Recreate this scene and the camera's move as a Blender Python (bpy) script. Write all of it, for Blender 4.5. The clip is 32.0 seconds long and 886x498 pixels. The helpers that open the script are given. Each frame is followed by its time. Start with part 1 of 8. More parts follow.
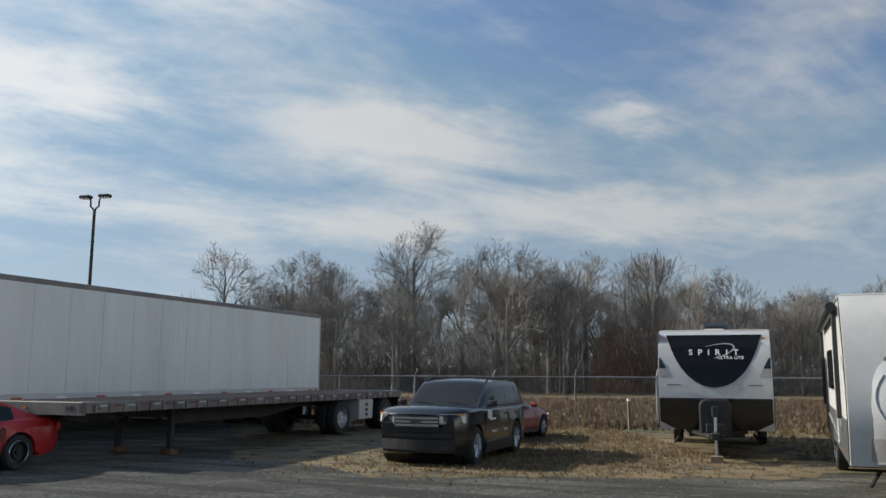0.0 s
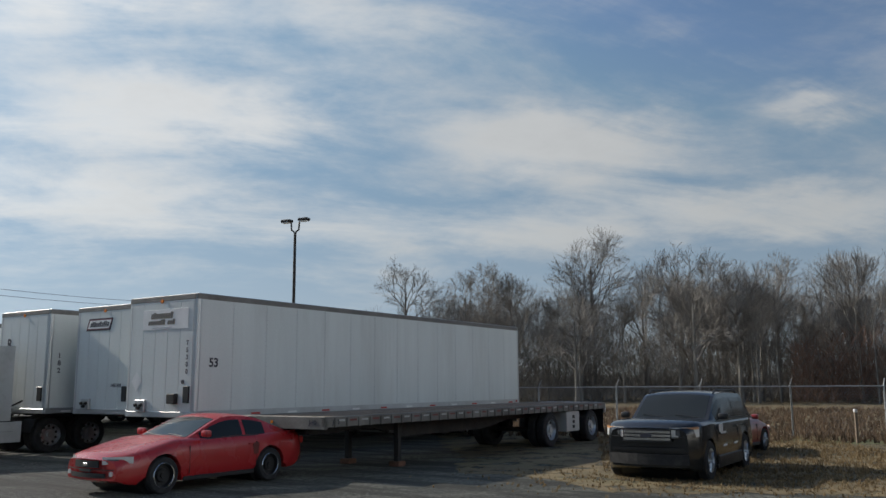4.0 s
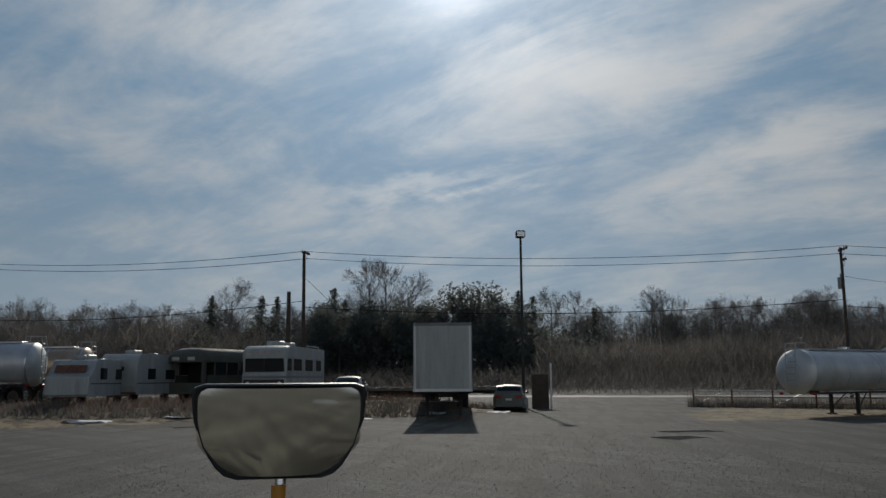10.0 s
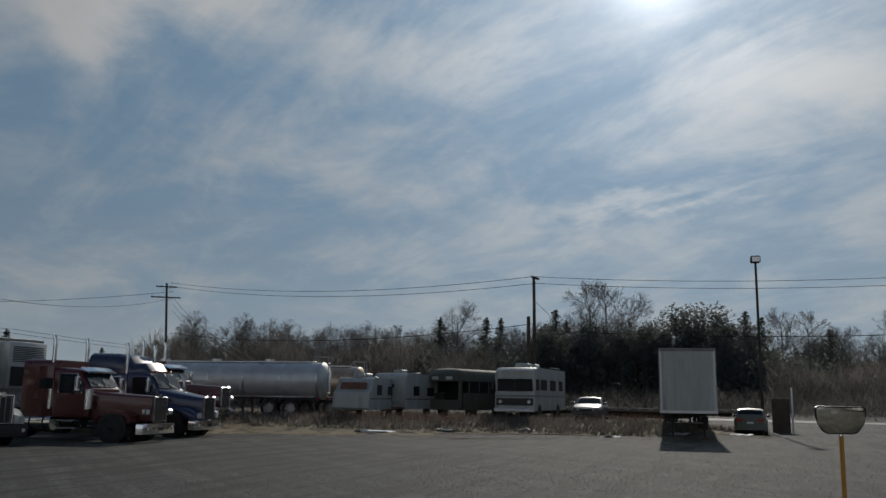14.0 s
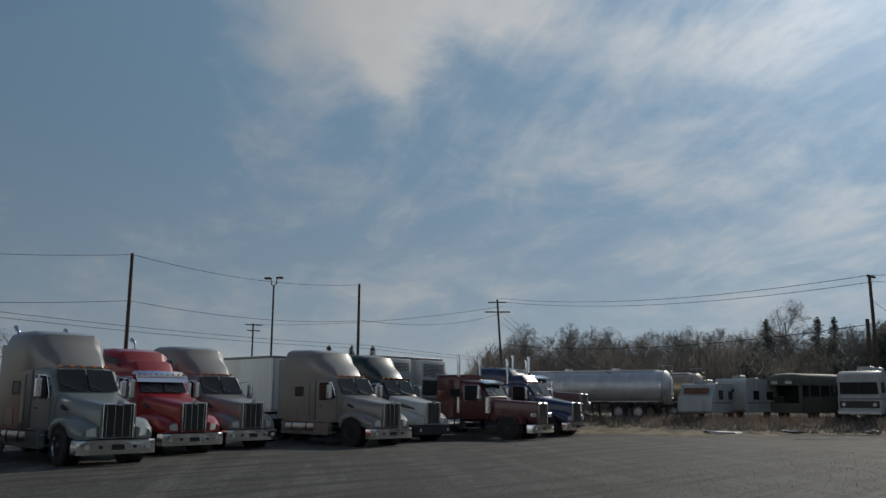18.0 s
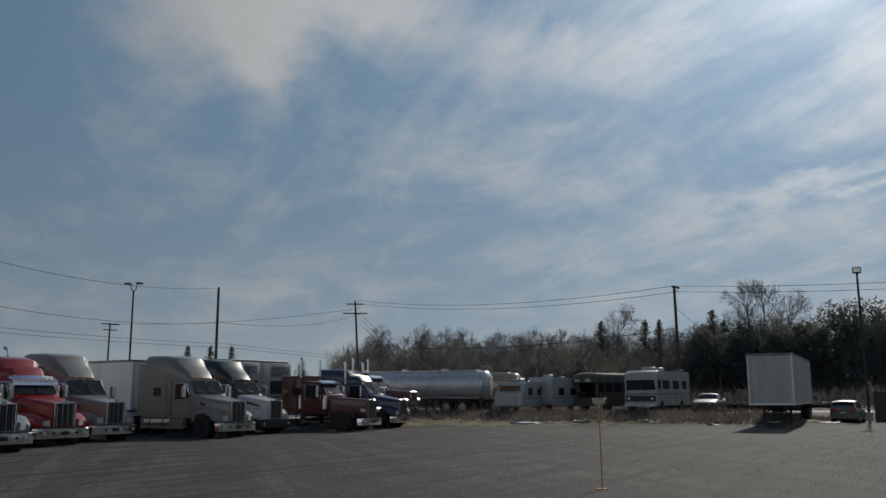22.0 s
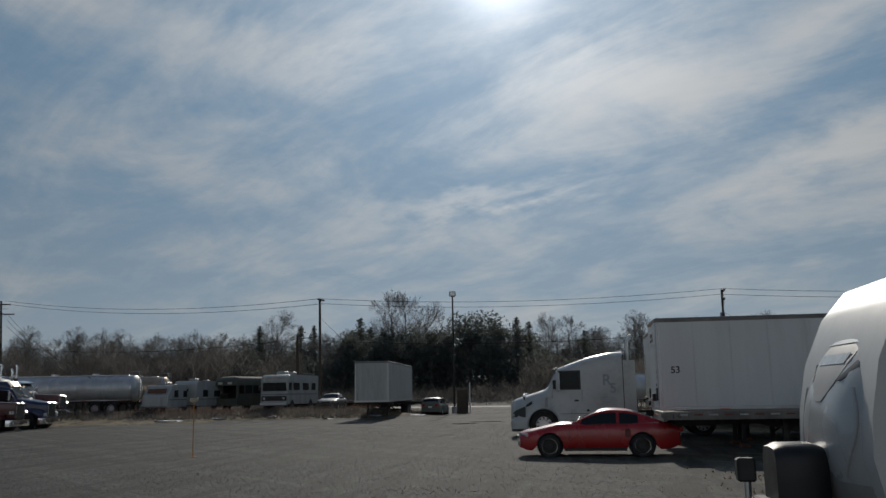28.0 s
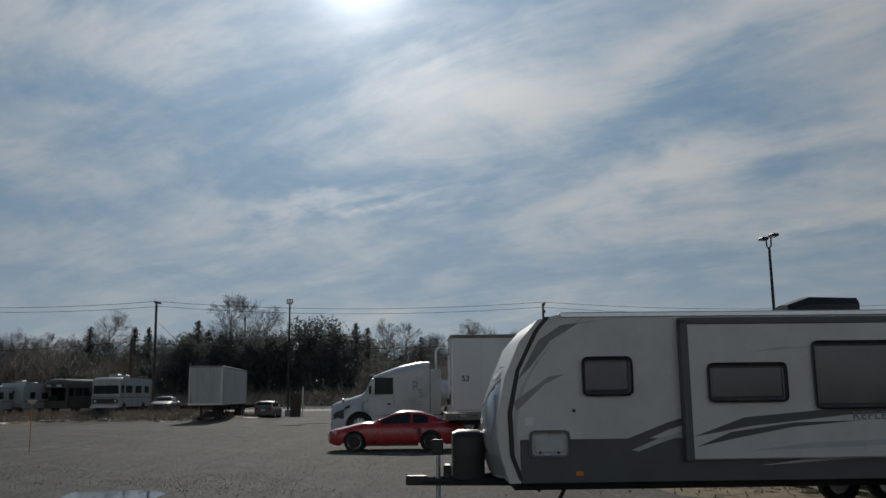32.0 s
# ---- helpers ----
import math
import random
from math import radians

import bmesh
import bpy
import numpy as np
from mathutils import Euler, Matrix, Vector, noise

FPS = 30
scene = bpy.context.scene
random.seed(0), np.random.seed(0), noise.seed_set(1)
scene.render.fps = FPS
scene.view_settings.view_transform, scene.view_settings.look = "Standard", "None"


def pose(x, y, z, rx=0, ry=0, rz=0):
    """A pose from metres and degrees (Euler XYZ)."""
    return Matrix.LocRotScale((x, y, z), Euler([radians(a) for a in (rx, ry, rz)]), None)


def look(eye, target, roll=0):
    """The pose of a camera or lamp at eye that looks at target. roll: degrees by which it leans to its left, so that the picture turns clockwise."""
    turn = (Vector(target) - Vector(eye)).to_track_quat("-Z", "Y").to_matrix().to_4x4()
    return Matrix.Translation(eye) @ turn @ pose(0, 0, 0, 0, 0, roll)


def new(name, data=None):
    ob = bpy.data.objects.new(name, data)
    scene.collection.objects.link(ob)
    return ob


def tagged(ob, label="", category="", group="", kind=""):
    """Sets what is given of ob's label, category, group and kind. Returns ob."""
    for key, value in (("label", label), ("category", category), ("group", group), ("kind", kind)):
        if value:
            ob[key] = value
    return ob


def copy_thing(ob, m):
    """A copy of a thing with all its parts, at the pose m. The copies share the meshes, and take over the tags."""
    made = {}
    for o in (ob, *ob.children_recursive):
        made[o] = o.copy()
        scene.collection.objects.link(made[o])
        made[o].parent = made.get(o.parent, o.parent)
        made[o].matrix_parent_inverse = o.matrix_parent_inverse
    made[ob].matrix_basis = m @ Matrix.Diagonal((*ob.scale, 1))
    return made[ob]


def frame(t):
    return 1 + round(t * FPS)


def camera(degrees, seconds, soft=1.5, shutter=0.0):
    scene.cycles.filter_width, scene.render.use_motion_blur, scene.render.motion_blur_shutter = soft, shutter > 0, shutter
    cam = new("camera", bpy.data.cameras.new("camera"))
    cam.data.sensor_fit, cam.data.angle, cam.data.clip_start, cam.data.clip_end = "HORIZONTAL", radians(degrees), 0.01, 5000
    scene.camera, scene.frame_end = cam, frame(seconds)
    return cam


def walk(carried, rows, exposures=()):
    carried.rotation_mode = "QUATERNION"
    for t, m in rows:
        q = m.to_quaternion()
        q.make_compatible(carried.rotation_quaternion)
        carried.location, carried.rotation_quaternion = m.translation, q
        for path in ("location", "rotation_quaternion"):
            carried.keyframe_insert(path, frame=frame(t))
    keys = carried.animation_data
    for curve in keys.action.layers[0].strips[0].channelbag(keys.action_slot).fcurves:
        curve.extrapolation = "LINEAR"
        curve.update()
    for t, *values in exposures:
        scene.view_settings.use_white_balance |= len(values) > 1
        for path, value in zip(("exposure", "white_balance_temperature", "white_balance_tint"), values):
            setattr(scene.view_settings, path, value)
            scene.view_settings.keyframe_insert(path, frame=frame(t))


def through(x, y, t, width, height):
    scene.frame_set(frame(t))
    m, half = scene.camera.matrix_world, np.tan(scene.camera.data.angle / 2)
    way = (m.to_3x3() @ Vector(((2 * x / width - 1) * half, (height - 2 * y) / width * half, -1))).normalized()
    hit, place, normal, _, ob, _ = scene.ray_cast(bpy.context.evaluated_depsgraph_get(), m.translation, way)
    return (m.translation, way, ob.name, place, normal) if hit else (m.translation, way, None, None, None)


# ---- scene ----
# ---- camera and its walk ----
cam = camera(55.47, 32.0)
PATH = [
    (0.0, -1.379, 1.978, 1.830, -3.91, 8.44, -0.26),
    (0.5, -1.779, 1.426, 1.853, 1.41, 8.46, -0.31),
    (1.0, -2.097, 0.857, 1.891, 5.11, 8.55, -0.27),
    (1.5, -2.248, 0.588, 1.914, 7.07, 8.72, -0.22),
    (2.0, -2.249, 0.559, 1.894, 7.95, 8.89, -0.15),
    (2.5, -2.210, 0.685, 1.914, 7.51, 9.13, 0.15),
    (4.5, -2.799, 2.666, 1.904, 7.78, 9.08, 0.54),
    (5.0, -3.588, 3.707, 1.875, 13.02, 9.19, 0.10),
    (5.5, -4.728, 4.695, 1.892, 20.95, 9.20, -0.20),
    (6.0, -6.448, 5.734, 1.940, 30.04, 9.34, -0.96),
    (6.5, -8.074, 6.355, 1.942, 39.07, 9.42, -1.06),
    (7.0, -9.891, 6.520, 1.969, 47.97, 9.59, -0.99),
    (7.5, -11.487, 6.579, 1.955, 55.60, 9.61, -1.29),
    (8.0, -12.788, 6.666, 1.885, 61.51, 9.05, -1.30),
    (8.5, -13.627, 6.692, 1.869, 65.52, 8.34, -0.90),
    (9.0, -14.107, 6.658, 1.882, 68.47, 8.23, -0.48),
    (9.5, -14.256, 6.696, 1.873, 69.80, 8.40, -0.20),
    (10.0, -14.239, 6.723, 1.860, 68.56, 8.72, 0.36),
    (10.5, -14.107, 6.754, 1.860, 68.19, 9.06, 0.47),
    (11.0, -13.960, 6.645, 1.844, 67.89, 9.45, 0.51),
    (11.5, -13.721, 6.489, 1.866, 67.78, 9.64, 0.61),
    (12.0, -13.297, 6.233, 1.855, 68.00, 9.66, 0.51),
    (12.5, -13.004, 5.894, 1.874, 68.69, 9.82, 0.30),
    (13.0, -12.554, 5.415, 1.885, 72.94, 9.87, 0.16),
    (13.5, -11.778, 4.753, 1.885, 78.11, 9.94, -0.19),
    (14.0, -10.925, 3.973, 1.874, 82.69, 9.94, -0.86),
    (14.5, -9.976, 3.418, 1.864, 87.38, 9.88, -1.54),
    (15.0, -8.919, 2.986, 1.875, 92.35, 9.97, -1.45),
    (15.5, -8.092, 2.678, 1.878, 96.20, 9.93, -1.38),
    (17.5, -5.356, 2.165, 1.879, 103.10, 10.07, -0.33),
    (18.0, -4.425, 2.322, 1.883, 103.57, 10.06, -0.28),
    (18.5, -3.444, 2.696, 1.872, 103.52, 10.08, -0.17),
    (19.0, -2.492, 3.060, 1.870, 103.14, 10.06, 0.10),
    (19.5, -1.638, 3.410, 1.860, 102.43, 10.03, 0.31),
    (20.0, -0.824, 3.714, 1.873, 101.54, 9.99, 0.29),
    (20.5, -0.005, 4.055, 1.871, 100.31, 9.90, 0.22),
    (21.0, 0.713, 4.382, 1.867, 99.15, 9.88, -0.03),
    (21.5, 1.614, 4.871, 1.868, 97.24, 9.92, -0.07),
    (22.0, 2.348, 5.193, 1.911, 94.60, 9.87, 0.23),
    (22.5, 3.139, 5.371, 1.903, 92.24, 9.82, 0.45),
    (23.0, 3.965, 5.598, 1.902, 90.54, 9.78, 0.72),
    (23.5, 4.910, 5.747, 1.917, 89.20, 9.72, 0.81),
    (24.0, 5.858, 5.785, 1.919, 88.24, 9.65, 0.44),
    (24.5, 6.797, 5.749, 1.888, 87.52, 9.63, 0.18),
    (26.5, 10.916, 5.780, 1.869, 80.82, 9.61, 0.81),
    (27.0, 11.519, 6.122, 1.872, 78.28, 9.58, 1.00),
    (27.5, 12.235, 6.255, 1.882, 75.54, 9.63, 0.93),
    (28.0, 12.939, 6.422, 1.872, 72.61, 9.68, 1.02),
    (28.5, 14.000, 6.438, 1.874, 69.58, 9.76, 1.12),
    (29.0, 14.608, 6.503, 1.875, 66.85, 9.80, 1.06),
    (29.5, 15.093, 6.623, 1.893, 64.55, 9.72, 1.24),
    (30.0, 15.648, 6.606, 1.890, 62.53, 9.71, 1.03),
    (30.5, 16.212, 6.418, 1.884, 61.63, 9.64, 0.94),
    (31.0, 16.633, 6.164, 1.876, 61.65, 9.61, 0.65),
    (31.5, 17.157, 5.847, 1.893, 61.90, 9.70, 0.77),
    (32.0, 17.492, 5.664, 1.867, 62.06, 9.80, 0.67),
]

EXPOSURES = [(0.0, 0.84), (1.0, 0.78), (2.5, 0.60), (4.5, 0.58), (6.0, 0.20), (8.0, -0.38), (12.0, -0.36), (15.0, -0.42), (18.0, -0.14), (20.0, -0.20), (24.0, -0.36), (27.0, -0.45), (30.0, -0.40), (32.0, -0.40)]
walk(cam, [(t, pose(x, y, z, 90 + pitch, roll, yaw)) for t, x, y, z, yaw, pitch, roll in PATH], EXPOSURES)

# ---- sky and sun ----
SUN_YAW, SUN_EL = 68.0, 28.5
sun_dir = Vector((-math.sin(radians(SUN_YAW)) * math.cos(radians(SUN_EL)), math.cos(radians(SUN_YAW)) * math.cos(radians(SUN_EL)), math.sin(radians(SUN_EL))))
sun = new("sun", bpy.data.lights.new("sun", "SUN"))
sun.data.energy, sun.data.angle, sun.data.color = 3.2, radians(0.9), (1.0, 0.93, 0.82)
sun.matrix_world = look((0, 0, 60), Vector((0, 0, 60)) - sun_dir * 10)

world = bpy.data.worlds.new("sky")
scene.world = world
world.use_nodes = True
wt = world.node_tree
wt.nodes.clear()


def wn(kind, **values):
    n = wt.nodes.new(kind)
    for k, v in values.items():
        n.inputs[int(k[1:])].default_value = v
    return n


def wmath(op, a, b=0.0, clamp=False):
    n = wt.nodes.new("ShaderNodeMath")
    n.operation, n.use_clamp = op, clamp
    for i, v in enumerate((a, b)):
        if isinstance(v, (int, float)):
            n.inputs[i].default_value = v
        else:
            wt.links.new(v, n.inputs[i])
    return n.outputs[0]


def wramp(value, stops):
    n = wt.nodes.new("ShaderNodeMapRange")
    n.interpolation_type = "SMOOTHSTEP"
    wt.links.new(value, n.inputs[0])
    for i, v in enumerate(stops):
        n.inputs[i + 1].default_value = v
    return n.outputs[0]


def wmix(fac, a, b, mode="MIX"):
    n = wt.nodes.new("ShaderNodeMix")
    n.data_type, n.blend_type = "RGBA", mode
    if isinstance(fac, (int, float)):
        n.inputs[0].default_value = fac
    else:
        wt.links.new(fac, n.inputs[0])
    for i, v in ((6, a), (7, b)):
        if isinstance(v, tuple):
            n.inputs[i].default_value = v
        else:
            wt.links.new(v, n.inputs[i])
    return n.outputs[2]


sky = wt.nodes.new("ShaderNodeTexSky")
sky.sky_type, sky.sun_disc = "NISHITA", False
sky.sun_elevation, sky.sun_rotation = radians(SUN_EL), radians(-SUN_YAW)
sky.air_density, sky.dust_density, sky.ozone_density = 1.0, 0.6, 2.2
way = wt.nodes.new("ShaderNodeTexCoord").outputs["Generated"]
split = wt.nodes.new("ShaderNodeSeparateXYZ")
wt.links.new(way, split.inputs[0])
dx, dy, dz = split.outputs
# cloud sheets lie on a plane high above the yard
up = wmath("MAXIMUM", wmath("ADD", dz, 0.20), 0.02)
px, py = wmath("DIVIDE", dx, up), wmath("DIVIDE", dy, up)
flat = wt.nodes.new("ShaderNodeCombineXYZ")
wt.links.new(px, flat.inputs[0])
wt.links.new(py, flat.inputs[1])


def cloud_noise(scale, stretch, turn, shift, detail, rough, distort):
    m = wt.nodes.new("ShaderNodeMapping")
    m.vector_type = "TEXTURE"
    m.inputs[1].default_value, m.inputs[2].default_value, m.inputs[3].default_value = shift, (0, 0, radians(turn)), (1 / scale, 1 / (scale * stretch), 1)
    wt.links.new(flat.outputs[0], m.inputs[0])
    n = wt.nodes.new("ShaderNodeTexNoise")
    n.inputs["Scale"].default_value, n.inputs["Detail"].default_value = 1.0, detail
    n.inputs["Roughness"].default_value, n.inputs["Distortion"].default_value = rough, distort
    wt.links.new(m.outputs[0], n.inputs["Vector"])
    return n.outputs[0]


puffs = cloud_noise(2.3, 1.2, 25, (3.1, 1.7, 0), 12, 0.62, 0.25)
veil = cloud_noise(1.15, 2.4, 27, (7.3, 2.4, 0), 11, 0.60, 0.7)
dot = wt.nodes.new("ShaderNodeVectorMath")
dot.operation = "DOT_PRODUCT"
wt.links.new(way, dot.inputs[0])
dot.inputs[1].default_value = sun_dir
facing = wmath("MAXIMUM", dot.outputs["Value"], 0.0)
near_sun = wmath("POWER", facing, 6.0)
halo = wmath("POWER", facing, 45.0)
core = wmath("POWER", facing, 700.0)
# banks of cloud: turn from +y towards -x, height, half width, half height (degrees), slant, weight
BANKS = [
    (16, 24.5, 9, 2.2, 0.05, 0.6), (25, 17.5, 10, 2.6, 0.08, 0.75), (0, 15.8, 9, 2.8, -0.10, 0.9), (-17, 17.2, 3.5, 1.4, -0.1, 0.8),
    (-27, 20.5, 8, 4.5, 0.1, 0.5), (-12, 10.6, 24, 2.0, 0.0, 0.75), (34, 11.5, 18, 2.0, 0.0, 0.55), (34, 24.5, 8, 2.5, 0.15, 0.7),
    (62, 21.0, 12, 2.4, -0.25, 0.32), (47, 14.5, 8, 1.6, 0.22, 0.6), (46, 22.5, 7, 2.0, 0.35, 0.45), (68, 13.0, 8, 0.9, 0.12, 0.6),
    (105, 26.5, 9, 3.0, 0.15, 1.0), (109, 22.5, 2.6, 2.4, -0.4, 0.6), (86, 22.0, 13, 3.0, -0.20, 0.4), (128, 22.0, 14, 9, 0.0, -0.4),
]
turn_ = wmath("MULTIPLY", wmath("ARCTAN2", wmath("MULTIPLY", dx, -1.0), dy), 180 / math.pi)
rise_ = wmath("MULTIPLY", wmath("ARCSINE", dz), 180 / math.pi)
ragged = cloud_noise(4.2, 1.0, 0, (4.0, 9.0, 0), 4, 0.6, 0.0)
turn_ = wmath("ADD", turn_, wmath("MULTIPLY", wmath("SUBTRACT", veil, 0.5), 14.0))
rise_ = wmath("ADD", rise_, wmath("MULTIPLY", wmath("SUBTRACT", ragged, 0.5), 5.0))
banks = 0.0
for yaw_, el_, half_w, half_h, slant, weight in BANKS:
    a_ = wmath("SUBTRACT", turn_, yaw_)
    b_ = wmath("DIVIDE", wmath("SUBTRACT", wmath("SUBTRACT", rise_, el_), wmath("MULTIPLY", a_, -slant)), half_h)
    a_ = wmath("DIVIDE", a_, half_w)
    away = wmath("ADD", wmath("MULTIPLY", a_, a_), wmath("MULTIPLY", b_, b_))
    banks = wmath("ADD", banks, wmath("MULTIPLY", wmath("EXPONENT", wmath("MULTIPLY", away, -1.0)), weight))
# added cloud in the unseen eastern sky, opposite the sun, fills shaded sides
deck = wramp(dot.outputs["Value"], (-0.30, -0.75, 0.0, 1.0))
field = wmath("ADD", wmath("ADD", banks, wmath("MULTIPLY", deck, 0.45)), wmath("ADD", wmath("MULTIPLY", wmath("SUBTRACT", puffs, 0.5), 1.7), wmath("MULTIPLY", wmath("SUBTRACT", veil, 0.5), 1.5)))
cover = wramp(wmath("ADD", field, wmath("MULTIPLY", wmath("POWER", facing, 2.0), 0.20)), (-0.12, 1.0, 0.0, 1.0))
low = wmath("POWER", wmath("SUBTRACT", 1.0, wmath("MAXIMUM", dz, 0.0)), 7.0)
clear = wmix(1.0, wmix(1.0, sky.outputs[0], (0.085, 0.090, 0.094, 1), "MULTIPLY"), (0.142, 0.240, 0.352, 1), "DARKEN")
# the unseen eastern cloud is made far brighter, as a fill light
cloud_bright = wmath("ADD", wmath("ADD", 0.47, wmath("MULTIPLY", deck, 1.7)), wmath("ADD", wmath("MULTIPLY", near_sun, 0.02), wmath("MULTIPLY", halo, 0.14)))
shade_puffs = wmath("SUBTRACT", 1.20, wmath("MULTIPLY", puffs, 0.42))
cb = wmath("MULTIPLY", cloud_bright, shade_puffs)
cloud = wt.nodes.new("ShaderNodeCombineColor")
wt.links.new(wmath("MULTIPLY", cb, 1.01), cloud.inputs[0])
wt.links.new(wmath("MULTIPLY", cb, 1.03), cloud.inputs[1])
wt.links.new(wmath("MULTIPLY", cb, 1.04), cloud.inputs[2])
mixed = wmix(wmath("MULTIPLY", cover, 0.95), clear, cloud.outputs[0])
hazy = wmix(wmath("MULTIPLY", low, 0.80), mixed, (0.44, 0.485, 0.50, 1))
glow = wt.nodes.new("ShaderNodeCombineColor")
gl = wmath("ADD", wmath("MULTIPLY", halo, 0.26), wmath("MULTIPLY", core, 1.5))
for i in range(3):
    wt.links.new(gl, glow.inputs[i])
lift = wmath("ADD", wmath("ADD", 0.66, wmath("MULTIPLY", wmath("POWER", facing, 2.0), 0.58)), wmath("MULTIPLY", wmath("POWER", facing, 12.0), 0.35))
bright = wt.nodes.new("ShaderNodeCombineColor")
for i in range(3):
    wt.links.new(lift, bright.inputs[i])
total = wmix(1.0, wmix(1.0, hazy, bright.outputs[0], "MULTIPLY"), glow.outputs[0], "ADD")
bg = wt.nodes.new("ShaderNodeBackground")
bg.inputs[1].default_value = 1.0
wt.links.new(total, bg.inputs[0])
wt.links.new(bg.outputs[0], wt.nodes.new("ShaderNodeOutputWorld").inputs[0])

# ---- materials ----
def mat(name, color, rough=0.5, metal=0.0, vary=0.12, scale=3.0, grain=0.0, grain_scale=60.0, dirt=None, dirt_amount=0.3, coat=0.0, island=False, spec=0.5, streaks=False, through=0.0):
    m = bpy.data.materials.new(name)
    m.use_nodes = True
    nt = m.node_tree
    b = nt.nodes["Principled BSDF"]
    b.inputs["Metallic"].default_value, b.inputs["Coat Weight"].default_value = metal, coat
    b.inputs["Specular IOR Level"].default_value = spec
    tc = nt.nodes.new("ShaderNodeTexCoord")
    n1 = nt.nodes.new("ShaderNodeTexNoise")
    n1.inputs["Scale"].default_value, n1.inputs["Detail"].default_value = scale, 5
    if streaks:
        mp = nt.nodes.new("ShaderNodeMapping")
        mp.inputs[3].default_value = (1.0, 1.0, 0.12)
        nt.links.new(tc.outputs["Object"], mp.inputs[0])
        nt.links.new(mp.outputs[0], n1.inputs["Vector"])
    else:
        nt.links.new(tc.outputs["Object"], n1.inputs["Vector"])
    n2 = nt.nodes.new("ShaderNodeTexNoise")
    n2.inputs["Scale"].default_value, n2.inputs["Detail"].default_value = grain_scale, 3
    nt.links.new(tc.outputs["Object"], n2.inputs["Vector"])
    r = nt.nodes.new("ShaderNodeMapRange")
    r.inputs[1].default_value, r.inputs[2].default_value = 0.3, 0.7
    r.inputs[3].default_value, r.inputs[4].default_value = 1 - vary, 1 + vary
    nt.links.new(n1.outputs[0], r.inputs[0])
    hsv = nt.nodes.new("ShaderNodeHueSaturation")
    hsv.inputs["Color"].default_value = (*color, 1)
    value = r.outputs[0]
    g = nt.nodes.new("ShaderNodeMapRange")
    g.inputs[1].default_value, g.inputs[2].default_value = 0.3, 0.7
    g.inputs[3].default_value, g.inputs[4].default_value = 1 - vary * 0.5, 1 + vary * 0.5
    nt.links.new(n2.outputs[0], g.inputs[0])
    mul = nt.nodes.new("ShaderNodeMath")
    mul.operation = "MULTIPLY"
    nt.links.new(value, mul.inputs[0])
    nt.links.new(g.outputs[0], mul.inputs[1])
    value = mul.outputs[0]
    if island:
        info = nt.nodes.new("ShaderNodeNewGeometry")
        ir = nt.nodes.new("ShaderNodeMapRange")
        ir.inputs[3].default_value, ir.inputs[4].default_value = 0.6, 1.4
        nt.links.new(info.outputs["Random Per Island"], ir.inputs[0])
        mu = nt.nodes.new("ShaderNodeMath")
        mu.operation = "MULTIPLY"
        nt.links.new(value, mu.inputs[0])
        nt.links.new(ir.outputs[0], mu.inputs[1])
        value = mu.outputs[0]
    nt.links.new(value, hsv.inputs["Value"])
    out = hsv.outputs[0]
    if dirt:
        n3 = nt.nodes.new("ShaderNodeTexNoise")
        n3.inputs["Scale"].default_value, n3.inputs["Detail"].default_value, n3.inputs["Roughness"].default_value = scale * 0.7, 8, 0.7
        nt.links.new((mp if streaks else tc).outputs[0 if streaks else "Object"], n3.inputs["Vector"])
        dr = nt.nodes.new("ShaderNodeMapRange")
        dr.inputs[1].default_value, dr.inputs[2].default_value, dr.inputs[4].default_value = 0.48, 0.75, dirt_amount
        nt.links.new(n3.outputs[0], dr.inputs[0])
        mx = nt.nodes.new("ShaderNodeMix")
        mx.data_type = "RGBA"
        nt.links.new(dr.outputs[0], mx.inputs[0])
        nt.links.new(out, mx.inputs[6])
        mx.inputs[7].default_value = (*dirt, 1)
        out = mx.outputs[2]
    nt.links.new(out, b.inputs["Base Color"])
    rr = nt.nodes.new("ShaderNodeMapRange")
    rr.inputs[3].default_value, rr.inputs[4].default_value = max(0.02, rough - 0.08), min(1, rough + 0.12)
    nt.links.new(n1.outputs[0], rr.inputs[0])
    nt.links.new(rr.outputs[0], b.inputs["Roughness"])
    if grain:
        bp = nt.nodes.new("ShaderNodeBump")
        bp.inputs["Strength"].default_value, bp.inputs["Distance"].default_value = grain, 0.01
        nt.links.new(n2.outputs[0], bp.inputs["Height"])
        nt.links.new(bp.outputs[0], b.inputs["Normal"])
    if through:
        # thin leaves and blades let some light pass
        tl = nt.nodes.new("ShaderNodeBsdfTranslucent")
        nt.links.new(out, tl.inputs[0])
        ms = nt.nodes.new("ShaderNodeMixShader")
        ms.inputs[0].default_value = through
        nt.links.new(b.outputs[0], ms.inputs[1])
        nt.links.new(tl.outputs[0], ms.inputs[2])
        nt.links.new(ms.outputs[0], nt.nodes["Material Output"].inputs[0])
    return m


def paint(name, color, dirt=0.25, rough=0.28):
    return mat(name, color, rough, 0.0, 0.06, 1.5, 0.0, 40, (0.16, 0.14, 0.12), dirt, coat=0.4)


